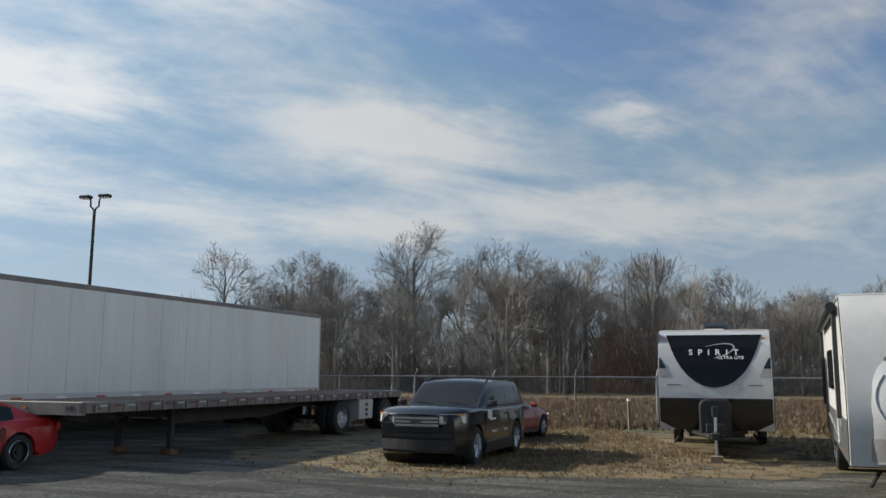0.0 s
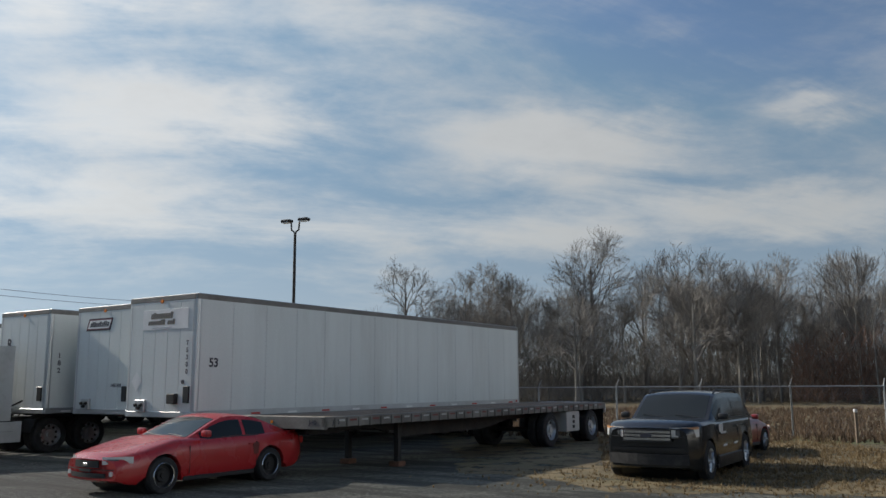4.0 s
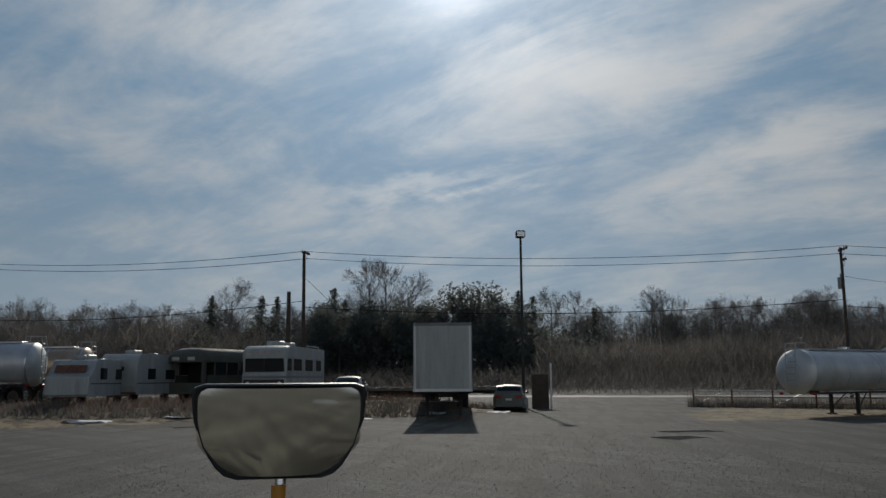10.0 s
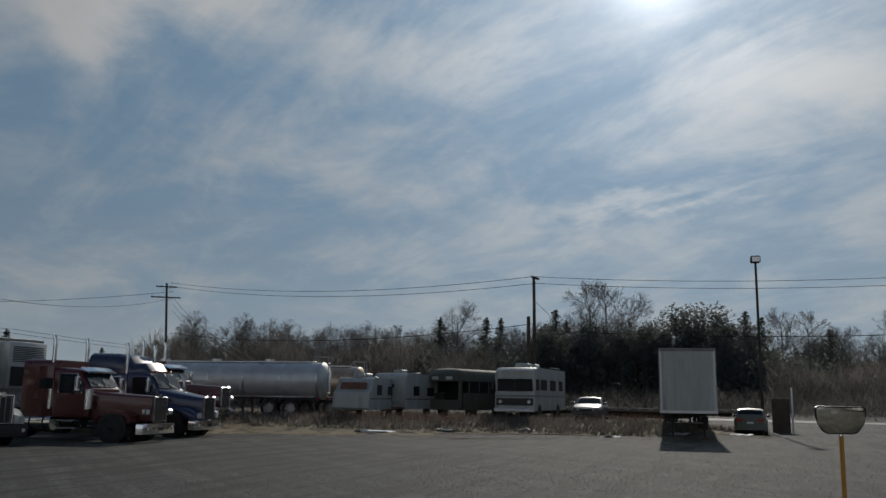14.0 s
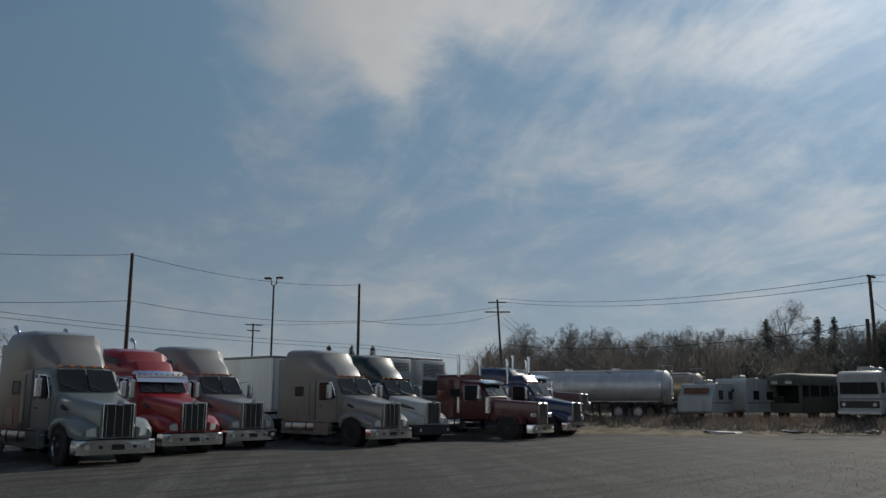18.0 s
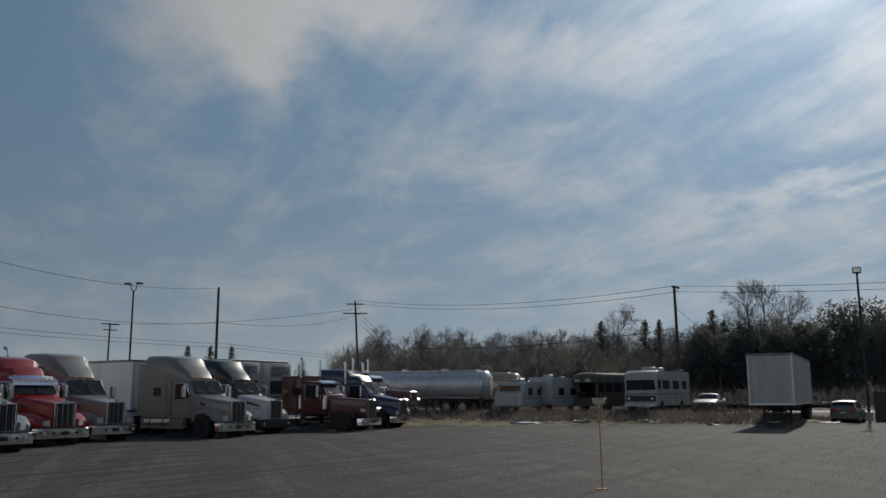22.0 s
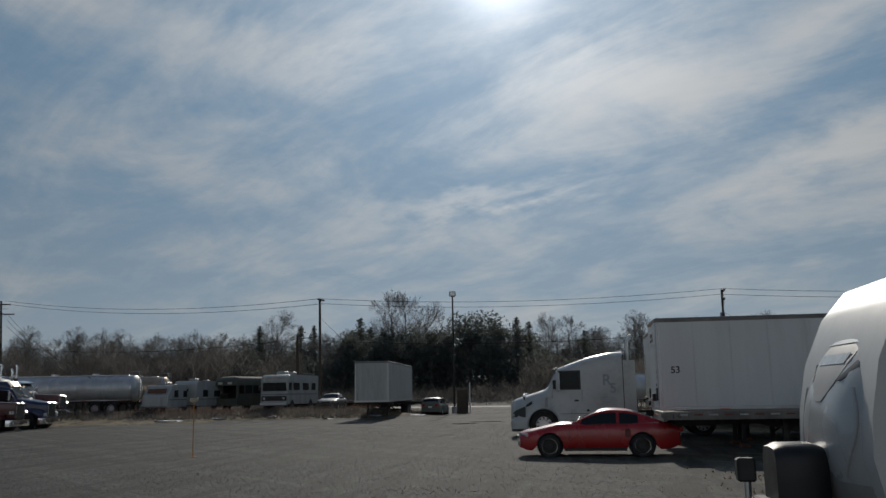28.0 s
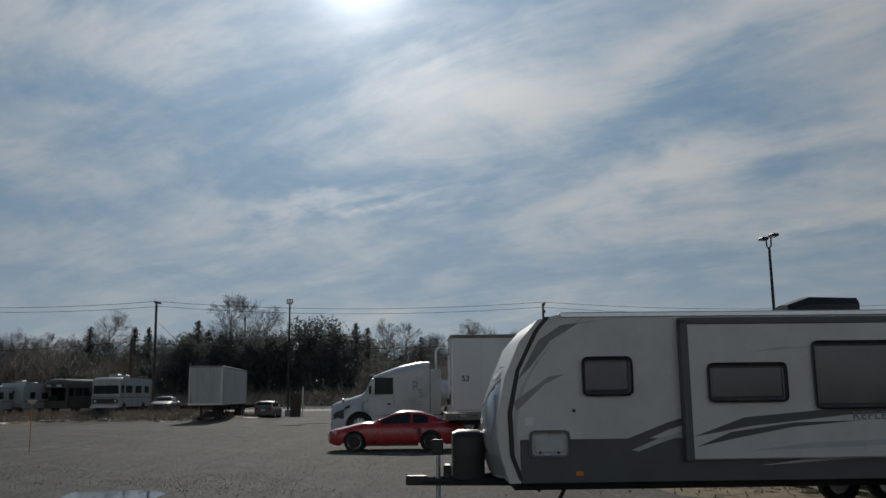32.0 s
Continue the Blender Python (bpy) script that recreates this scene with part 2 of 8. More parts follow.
M = {}
M["white_panel"] = mat("white_trailer_panel", (0.66, 0.69, 0.675), 0.42, 0, 0.07, 1.1, 0.05, 30, (0.30, 0.27, 0.23), 0.35, streaks=True)
M["white_old"] = mat("weathered_white_paint", (0.38, 0.40, 0.385), 0.5, 0, 0.18, 2.2, 0.06, 30, (0.13, 0.10, 0.075), 0.6, streaks=True)
M["white"] = paint("white_paint", (0.50, 0.515, 0.505), 0.35)
M["cream"] = paint("cream_paint", (0.55, 0.53, 0.47), 0.35, 0.4)
M["black"] = mat("black_plastic", (0.016, 0.016, 0.017), 0.45, 0, 0.25, 5, 0.1, 200)
M["black_paint"] = paint("black_paint", (0.012, 0.013, 0.015), 0.06, 0.18)
M["rubber"] = mat("rubber", (0.022, 0.022, 0.023), 0.85, 0, 0.3, 8, 0.2, 120, (0.12, 0.11, 0.10), 0.35)
M["chrome"] = mat("chrome", (0.72, 0.73, 0.75), 0.10, 1.0, 0.05, 4)
M["alu"] = mat("aluminium", (0.62, 0.64, 0.66), 0.32, 1.0, 0.10, 2.5, 0.05, 50, (0.30, 0.29, 0.27), 0.3)
M["alu_dull"] = mat("dull_aluminium", (0.52, 0.53, 0.54), 0.42, 0.85, 0.12, 1.2, 0.05, 40, (0.22, 0.20, 0.18), 0.4, streaks=True)
M["steel_dark"] = mat("dark_chassis_steel", (0.035, 0.034, 0.033), 0.7, 0.2, 0.3, 5, 0.1, 80, (0.10, 0.07, 0.05), 0.35)
M["galv"] = mat("galvanised_steel", (0.34, 0.35, 0.36), 0.5, 0.7, 0.12, 8, 0.05, 90)
M["rust"] = mat("rusty_steel", (0.16, 0.08, 0.05), 0.85, 0.1, 0.35, 6, 0.2, 70, (0.05, 0.04, 0.035), 0.5)
M["wood_deck"] = mat("worn_deck_planks", (0.20, 0.15, 0.11), 0.85, 0, 0.25, 2, 0.3, 60, (0.28, 0.26, 0.24), 0.4)
M["wood_pole"] = mat("weathered_pole_timber", (0.075, 0.058, 0.045), 0.9, 0, 0.25, 3, 0.4, 40)
M["bronze"] = mat("dark_bronze_pole", (0.028, 0.025, 0.023), 0.5, 0.3, 0.2, 3)
M["bark"] = mat("bare_bark", (0.175, 0.165, 0.150), 0.95, 0, 0.3, 1.2, 0.4, 30, island=True)
M["twig"] = mat("bare_twigs", (0.200, 0.184, 0.166), 0.95, 0, 0.3, 0.8, island=True)
M["needles"] = mat("evergreen_needles", (0.120, 0.132, 0.118), 0.9, 0, 0.25, 0.3, through=0.65)
M["brush"] = mat("winter_brush", (0.165, 0.152, 0.135), 0.95, 0, 0.3, 0.6, island=True, through=0.45)
M["brush_red"] = mat("reddish_winter_brush", (0.17, 0.105, 0.078), 0.95, 0, 0.35, 0.6, island=True, through=0.3)
M["straw"] = mat("dry_grass", (0.235, 0.172, 0.095), 0.95, 0, 0.3, 0.7, island=True, through=0.3)
M["amber"] = mat("amber_lens", (0.75, 0.22, 0.02), 0.2, 0, 0.05)
M["lens"] = mat("clear_lamp_lens", (0.72, 0.73, 0.72), 0.12, 0.3, 0.08, 20)
M["lamp_dark"] = mat("smoked_lamp_glass", (0.075, 0.08, 0.085), 0.08, 0.0, 0.1, 6)
M["amber_clear"] = mat("pale_amber_lens", (0.50, 0.26, 0.13), 0.15, 0, 0.1, 12)
M["red_lens"] = mat("red_lens", (0.45, 0.02, 0.015), 0.2, 0, 0.05)
M["tape_white"] = mat("reflective_white_tape", (0.75, 0.75, 0.74), 0.4, 0, 0.08)
M["tape_red"] = mat("reflective_red_tape", (0.45, 0.05, 0.04), 0.4, 0, 0.08)
M["ink"] = mat("dark_lettering", (0.03, 0.03, 0.045), 0.6, 0, 0.1)
M["ink_grey"] = mat("grey_lettering", (0.40, 0.41, 0.44), 0.5, 0, 0.1)
M["wire"] = mat("cable_sheath", (0.02, 0.02, 0.02), 0.7)
M["snow"] = mat("old_snow", (0.75, 0.77, 0.80), 0.7, 0, 0.1, 8, 0.3, 40)


def glass_mat(name, tint=(0.02, 0.025, 0.028), rough=0.05):
    return mat(name, tint, rough, 0.0, 0.05, 2.0, spec=0.25)


M["glass"] = glass_mat("dark_window_glass")
M["glass_tint"] = glass_mat("tinted_window_glass", (0.008, 0.009, 0.010))


# ---- building helpers ----
def part(name, bm, material, parent=None, label="", smooth=False):
    me = bpy.data.meshes.new(name)
    bm.to_mesh(me)
    bm.free()
    me.materials.append(material)
    if smooth:
        me.shade_smooth()
        me.set_sharp_from_angle(angle=radians(38))
    ob = new(name, me)
    if parent:
        ob.parent = parent
    if label:
        ob["label"] = label
    return ob


def thing(name, x, y, z, yaw, label, category, group="", kind=""):
    ob = new(name)
    ob.empty_display_size = 0.3
    ob.matrix_basis = pose(x, y, z if kind == "structure" else z + ground_height(x, y), 0, 0, yaw)
    return tagged(ob, label, category, group, kind)


def box(x0, x1, y0, y1, z0, z1, bev=0.0, bm=None, seg=1):
    bm = bm or bmesh.new()
    m = Matrix.Translation(((x0 + x1) / 2, (y0 + y1) / 2, (z0 + z1) / 2)) @ Matrix.Diagonal((abs(x1 - x0), abs(y1 - y0), abs(z1 - z0), 1))
    if bev <= 0:
        bmesh.ops.create_cube(bm, size=1, matrix=m)
        return bm
    t = bmesh.new()
    bmesh.ops.create_cube(t, size=1, matrix=m)
    bmesh.ops.bevel(t, geom=list(t.edges), offset=bev, segments=seg, affect="EDGES", profile=0.5)
    me = bpy.data.meshes.new("t")
    t.to_mesh(me)
    t.free()
    bm.from_mesh(me)
    bpy.data.meshes.remove(me)
    return bm


def cyl(p0, p1, r, seg=12, bm=None, r1=None, caps=True):
    bm = bm or bmesh.new()
    p0, p1 = Vector(p0), Vector(p1)
    m = Matrix.Translation((p0 + p1) / 2) @ (p1 - p0).to_track_quat("Z", "Y").to_matrix().to_4x4()
    bmesh.ops.create_cone(bm, segments=seg, radius1=r, radius2=r if r1 is None else r1, depth=(p1 - p0).length, cap_ends=caps, matrix=m)
    return bm


def skin(rings, bm=None, cap=True, close=True):
    """Quads between rings of equal count."""
    bm = bm or bmesh.new()
    vs = [[bm.verts.new(p) for p in ring] for ring in rings]
    n = len(rings[0])
    for a, b in zip(vs, vs[1:]):
        for i in range(n if close else n - 1):
            j = (i + 1) % n
            bm.faces.new((a[i], a[j], b[j], b[i]))
    if cap and close:
        bm.faces.new(list(reversed(vs[0])))
        bm.faces.new(vs[-1])
    bmesh.ops.recalc_face_normals(bm, faces=list(bm.faces))
    return bm


def hull(secs, bm=None):
    """Symmetric body: sections (y, [(x, z), ...]) from the bottom middle round the right side to the top middle."""
    rings = []
    for y, half in secs:
        rings.append([(x, y, z) for x, z in half] + [(-x, y, z) for x, z in reversed(half) if x > 1e-6])
    return skin(rings, bm)


def plate(profile, x0, x1, bm=None):
    """A side profile of (y, z) points, extruded from x0 to x1."""
    return skin([[(x0, y, z) for y, z in profile], [(x1, y, z) for y, z in profile]], bm)


def tube(points, r, seg=8, bm=None):
    bm = bm or bmesh.new()
    pts = [Vector(p) for p in points]
    rings = []
    for i, p in enumerate(pts):
        d = (pts[min(i + 1, len(pts) - 1)] - pts[max(i - 1, 0)]).normalized()
        s = d.orthogonal().normalized() if not rings else (s - d * s.dot(d)).normalized()
        u = d.cross(s)
        rr = r[i] if isinstance(r, (list, tuple)) else r
        rings.append([p + (s * math.cos(a) + u * math.sin(a)) * rr for a in (2 * math.pi * k / seg for k in range(seg))])
    return skin(rings, bm)


def text_mesh(name, body, size, material, parent, m, label="", thick=0.003, spread=1.0):
    cu = bpy.data.curves.new(name, "FONT")
    cu.body, cu.size, cu.extrude, cu.align_x, cu.align_y, cu.space_character = body, size, thick, "CENTER", "CENTER", spread
    cu.offset = size * 0.022
    tmp = bpy.data.objects.new(name, cu)
    scene.collection.objects.link(tmp)
    dg = bpy.context.evaluated_depsgraph_get()
    me = bpy.data.meshes.new_from_object(tmp.evaluated_get(dg))
    bpy.data.objects.remove(tmp)
    bpy.data.curves.remove(cu)
    me.materials.clear()
    me.materials.append(material)
    ob = new(name, me)
    ob.parent = parent
    ob.matrix_basis = m
    if label:
        ob["label"] = label
    return ob


def wheel(parent, x, y, r, w, rim, side=1, hub=True, lugs=0):
    """A tyre with its rim as a sub-part; side is the outward sign of x."""
    bm = bmesh.new()
    prof = [(-w / 2, r * 0.62), (-w / 2, r * 0.93), (-w * 0.36, r), (w * 0.36, r), (w / 2, r * 0.93), (w / 2, r * 0.62)]
    n = 22
    rings = [[(a, q * math.cos(t), q * math.sin(t)) for a, q in prof] for t in (2 * math.pi * k / n for k in range(n))]
    vs = [[bm.verts.new(p) for p in ring] for ring in rings]
    for i in range(n):
        a, b = vs[i], vs[(i + 1) % n]
        for k in range(len(prof) - 1):
            bm.faces.new((a[k], a[k + 1], b[k + 1], b[k]))
    bmesh.ops.recalc_face_normals(bm, faces=list(bm.faces))
    t = part("wheel", bm, M["rubber"], parent, smooth=True)
    t.location = (x, y, r)
    s = side
    bm = cyl((s * w * 0.10, 0, 0), (s * w * 0.02, 0, 0), r * 0.60, 20)
    cyl((s * w * 0.47, 0, 0), (s * w * 0.02, 0, 0), r * 0.63, 20, bm, r1=r * 0.56, caps=False)
    cyl((s * w * 0.30, 0, 0), (s * w * 0.02, 0, 0), r * 0.34, 16, bm, r1=r * 0.42)
    cyl((s * w * 0.44, 0, 0), (s * w * 0.2, 0, 0), r * 0.17, 12, bm)
    for k in range(lugs):
        a = 2 * math.pi * k / lugs
        c = Vector((0, math.cos(a), math.sin(a)))
        q = c * r * 0.27
        box(s * w * 0.28, s * w * 0.36, q.y - 0.016, q.y + 0.016, q.z - 0.016, q.z + 0.016, 0, bm)
    first = len(bm.faces)
    for k in range(lugs):
        # dark openings round the disc
        a = 2 * math.pi * (k + 0.5) / lugs
        q = Vector((0, math.cos(a), math.sin(a))) * r * 0.49
        cyl(q + Vector((s * w * 0.09, 0, 0)), q + Vector((s * w * 0.13, 0, 0)), r * 0.075, 8, bm)
    bm.faces.ensure_lookup_table()
    for f in bm.faces[first:]:
        f.material_index = 1
    rm = part("rim", bm, rim, t, smooth=True)
    rm.data.materials.append(M["black"])
    return t

# ---- ground ----
def ground_material():
    m = bpy.data.materials.new("gravel_yard")
    m.use_nodes = True
    nt = m.node_tree
    b = nt.nodes["Principled BSDF"]
    geo = nt.nodes.new("ShaderNodeNewGeometry")

    def noise_at(scale, detail=4, rough=0.55, stretch=None, turn=0):
        n = nt.nodes.new("ShaderNodeTexNoise")
        n.inputs["Scale"].default_value, n.inputs["Detail"].default_value, n.inputs["Roughness"].default_value = scale, detail, rough
        src = geo.outputs["Position"]
        if stretch:
            mp = nt.nodes.new("ShaderNodeMapping")
            mp.vector_type = "TEXTURE"
            mp.inputs[2].default_value, mp.inputs[3].default_value = (0, 0, radians(turn)), stretch
            nt.links.new(src, mp.inputs[0])
            src = mp.outputs[0]
        nt.links.new(src, n.inputs["Vector"])
        return n.outputs[0]

    def ramp(v, a, b_, lo, hi):
        r = nt.nodes.new("ShaderNodeMapRange")
        for i, q in enumerate((a, b_, lo, hi)):
            r.inputs[i + 1].default_value = q
        nt.links.new(v, r.inputs[0])
        return r.outputs[0]

    def mix(f, a, c):
        x = nt.nodes.new("ShaderNodeMix")
        x.data_type = "RGBA"
        nt.links.new(f, x.inputs[0])
        for i, v in ((6, a), (7, c)):
            if isinstance(v, tuple):
                x.inputs[i].default_value = (*v, 1)
            else:
                nt.links.new(v, x.inputs[i])
        return x.outputs[2]

    vor = nt.nodes.new("ShaderNodeTexVoronoi")
    vor.inputs["Scale"].default_value = 34
    nt.links.new(geo.outputs["Position"], vor.inputs["Vector"])
    stones = mix(ramp(noise_at(26, 5, 0.7), 0.35, 0.65, 0, 1), (0.028, 0.028, 0.023), (0.160, 0.159, 0.130))
    cell = nt.nodes.new("ShaderNodeSeparateColor")
    nt.links.new(vor.outputs["Color"], cell.inputs[0])
    stones = mix(ramp(cell.outputs[0], 0.74, 1.0, 0, 0.85), stones, (0.30, 0.292, 0.265))
    packed = mix(ramp(noise_at(0.35, 6, 0.65), 0.40, 0.62, 0, 0.75), stones, (0.072, 0.070, 0.052))
    tracks = mix(ramp(noise_at(0.9, 5, 0.62, (12.0, 1.0, 1.0), 22), 0.49, 0.57, 0, 0.8), packed, (0.195, 0.190, 0.152))
    flecks = mix(ramp(noise_at(8.0, 7, 0.8), 0.45, 0.57, 0, 0.8), tracks, (0.028, 0.027, 0.022))
    flecks = mix(ramp(noise_at(13.0, 5, 0.8), 0.57, 0.63, 0, 0.85), flecks, (0.34, 0.33, 0.285))
    ruts = mix(ramp(noise_at(1.4, 6, 0.6, (9.0, 1.0, 1.0), -28), 0.49, 0.57, 0, 0.75), flecks, (0.036, 0.035, 0.028))
    damp = mix(ramp(noise_at(0.11, 5, 0.6), 0.55, 0.72, 0, 0.45), ruts, (0.045, 0.042, 0.036))
    nt.links.new(damp, b.inputs["Base Color"])
    b.inputs["Roughness"].default_value, b.inputs["Diffuse Roughness"].default_value = 0.88, 1.0
    b.inputs["Specular IOR Level"].default_value = 0.28
    bp = nt.nodes.new("ShaderNodeBump")
    bp.inputs["Strength"].default_value, bp.inputs["Distance"].default_value = 0.75, 0.012
    add = nt.nodes.new("ShaderNodeMath")
    nt.links.new(vor.outputs["Distance"], add.inputs[0])
    nt.links.new(noise_at(5.0, 6, 0.7), add.inputs[1])
    nt.links.new(add.outputs[0], bp.inputs["Height"])
    nt.links.new(bp.outputs[0], b.inputs["Normal"])
    return m


def ground_height(x, y):
    """Level yard that rises to a low ridge beyond the road in the west and a little in the north."""
    def ease(v):
        v = min(max(v, 0.0), 1.0)
        return v * v * (3 - 2 * v)

    d = (-x * 0.86 + y * 0.51)
    # the verge with the derelict vehicles stands a little above the yard
    rise = 0.6 * ease((-x - 50) / 7) * ease((28 - y) / 7) * ease((y + 16) / 8) * ease((x + 96) / 14)
    if d > 112:
        rise += min((d - 112) * 0.035, 9)
    return rise


bm = bmesh.new()
xs = [-2500, -900, -420, -260, -200, -170, -150, -135, -120, -105] + list(range(-98, -44, 2)) + [-30, -10, 10, 30, 50, 80, 120, 180, 260, 420, 900, 2500]
ys = [-2500, -900, -420, -260, -200, -150, -120, -90, -60, -40, -24] + list(range(-18, 34, 2)) + [50, 80, 100, 120, 140, 180, 260, 420, 900, 2500]
grid = [[bm.verts.new((x, y, ground_height(x, y))) for x in xs] for y in ys]
for j in range(len(ys) - 1):
    for i in range(len(xs) - 1):
        bm.faces.new((grid[j][i], grid[j][i + 1], grid[j + 1][i + 1], grid[j + 1][i]))
tagged(part("ground", bm, ground_material()), "grey compacted gravel yard with wheel tracks", "ground", kind="structure")


def blob(name, pts, z, material, label, category, kind="structure", wob=0.6, seed=1, fine=False):
    """A flat patch with an uneven edge, through a few corners."""
    rng = random.Random(seed)
    bm = bmesh.new()
    out = []
    n = len(pts)
    for i in range(n):
        a, b = Vector((*pts[i], 0)), Vector((*pts[(i + 1) % n], 0))
        k = max(2, int((b - a).length / (0.22 if fine else 1.1)))
        side = (b - a).normalized().cross(Vector((0, 0, 1)))
        for s in range(k):
            p = a.lerp(b, s / k)
            p += side * ((noise.noise((p.x * 0.5, p.y * 0.5, seed)) * 2.2 + noise.noise((p.x * 2.1, p.y * 2.1, seed)) * 1.0 + rng.uniform(-0.10, 0.10)) * wob * 0.55 if fine else rng.uniform(-wob, wob))
            out.append(bm.verts.new((p.x, p.y, z)))
    f = bm.faces.new(out)
    bmesh.ops.triangulate(bm, faces=[f])
    for f in bm.faces:
        if f.normal.z < 0:
            f.normal_flip()
    return tagged(part(name, bm, material), label, category, kind=kind)


M["turf"] = mat("dormant_turf", (0.155, 0.115, 0.058), 0.95, 0, 0.35, 0.5, 0.9, 22, (0.075, 0.085, 0.035), 0.6)


def worn(m, scale=1.6, share=0.50):
    """Bare patches where the gravel shows through thin grass."""
    nt = m.node_tree
    geo = nt.nodes.new("ShaderNodeNewGeometry")
    n = nt.nodes.new("ShaderNodeTexNoise")
    n.inputs["Scale"].default_value, n.inputs["Detail"].default_value, n.inputs["Roughness"].default_value = scale, 8, 0.72
    nt.links.new(geo.outputs["Position"], n.inputs["Vector"])
    r = nt.nodes.new("ShaderNodeMapRange")
    r.inputs[1].default_value, r.inputs[2].default_value = share - 0.05, share + 0.03
    nt.links.new(n.outputs[0], r.inputs[0])
    nt.links.new(r.outputs[0], nt.nodes["Principled BSDF"].inputs["Alpha"])
    return m


M["turf"] = worn(M["turf"], 1.3, 0.45)
M["turf_green"] = mat("short_green_turf", (0.085, 0.095, 0.035), 0.95, 0, 0.3, 0.6, 0.9, 25, (0.16, 0.12, 0.06), 0.6)
M["asphalt"] = mat("old_asphalt", (0.13, 0.13, 0.13), 0.75, 0, 0.15, 0.4, 0.3, 40, (0.22, 0.22, 0.215), 0.4)
M["puddle"] = mat("puddle_water", (0.03, 0.032, 0.033), 0.04, 0, 0.1, 1.0, spec=0.8)

blob("grass_field", [(-4.5, 21), (-1.5, 17.6), (2.5, 17.2), (4.3, 17.0), (9, 18), (30, 14), (70, 10), (90, 60), (60, 130), (-40, 130), (-30, 60), (-7, 34)], 0.006, M["turf"], "dry tan winter grass beyond the gravel", "grass", seed=3, fine=True)
blob("grass_strip", [(4, 30.5), (12, 27.5), (28, 22), (30, 25), (13, 31), (5, 33)], 0.012, M["turf_green"], "strip of short green grass along the fence", "grass", seed=4, fine=True)


def verge(name, inside, x0, x1, y0, y1, step, material, label):
    """A grass sheet that follows the rise of the ground."""
    bm = bmesh.new()
    made = {}

    def v(i, j):
        if (i, j) not in made:
            x, y = x0 + i * step, y0 + j * step
            wob = noise.noise_vector((x * 0.4, y * 0.4, 0)) * 0.5
            made[i, j] = bm.verts.new((x + wob.x, y + wob.y, ground_height(x + wob.x, y + wob.y) + 0.03))
        return made[i, j]

    for i in range(int((x1 - x0) / step)):
        for j in range(int((y1 - y0) / step)):
            x, y = x0 + (i + 0.5) * step, y0 + (j + 0.5) * step
            if inside(x + noise.noise((x * 0.25, y * 0.25, 1)) * 1.6, y + noise.noise((x * 0.25, y * 0.25, 7)) * 1.6):
                bm.faces.new((v(i, j), v(i + 1, j), v(i + 1, j + 1), v(i, j + 1)))
    return tagged(part(name, bm, material), label, "grass", kind="structure")


verge("grass_verge", lambda x, y: x < -51.5 - 0.10 * (y - 8) and y < 27.5 and -14 < y and x > -94, -96, -46, -16, 32, 1.0, M["turf"], "rough brown grass verge under derelict vehicles")
blob("grass_verge", [(-44, 30), (-42, 37), (-44, 50), (-60, 62), (-64, 56), (-57, 42), (-50, 34)], 0.006, M["turf"], "brown grass verge inside the low fence", "grass", seed=6)
# the road passes behind the poles
ra, rb = Vector((-52, 96, 0)), Vector((-175, -62, 0))
rd = (rb - ra).normalized()
rs = rd.cross(Vector((0, 0, 1)))
bm = bmesh.new()
vs = [[bm.verts.new(p + rs * s + Vector((0, 0, 0.02))) for s in (-4.2, 4.2)] for p in (ra - rd * 200, ra, rb, rb + rd * 200)]
for a, b in zip(vs, vs[1:]):
    bm.faces.new((a[0], a[1], b[1], b[0]))
road = tagged(part("road", bm, M["asphalt"]), "pale grey two-lane asphalt road", "road", kind="structure")
for pts, sd in (([(-36.9, 22.4), (-35.6, 22.6), (-35.9, 24.0), (-36.8, 24.0)], 1), ([(-39.2, 24.6), (-38.3, 24.4), (-38.0, 26.2), (-39.0, 26.4)], 2), ([(-1.6, 7.2), (0.9, 6.6), (1.5, 8.2), (-0.2, 9.0), (-1.4, 8.4)], 3), ([(-50, 9), (-49.0, 9.2), (-50, 14), (-51, 14)], 4)):
    blob("puddle", pts, 0.008, M["puddle"], "shallow rain puddle on gravel", "puddle", wob=0.15, seed=sd)
rng = random.Random(8)
for k in range(6):
    t = k / 5
    cx, cy = -51.6 + rng.uniform(-1.2, 1.2) - 1.5 * t, 6 + 19 * t
    w = rng.uniform(0.3, 0.8)
    bm = bmesh.new()
    bmesh.ops.create_icosphere(bm, subdivisions=2, radius=1, matrix=Matrix.Translation((cx, cy, ground_height(cx, cy) + 0.04)) @ Matrix.Diagonal((w * 0.5, w * 1.3, 0.035, 1)))
    for v in bm.verts:
        v.co += noise.noise_vector(v.co * 3) * 0.1 * Vector((1, 1, 0.2)).length
    tagged(part("snow_patch", bm, M["snow"], smooth=True), "melting patch of old snow on the verge", "snow", "snow patches")


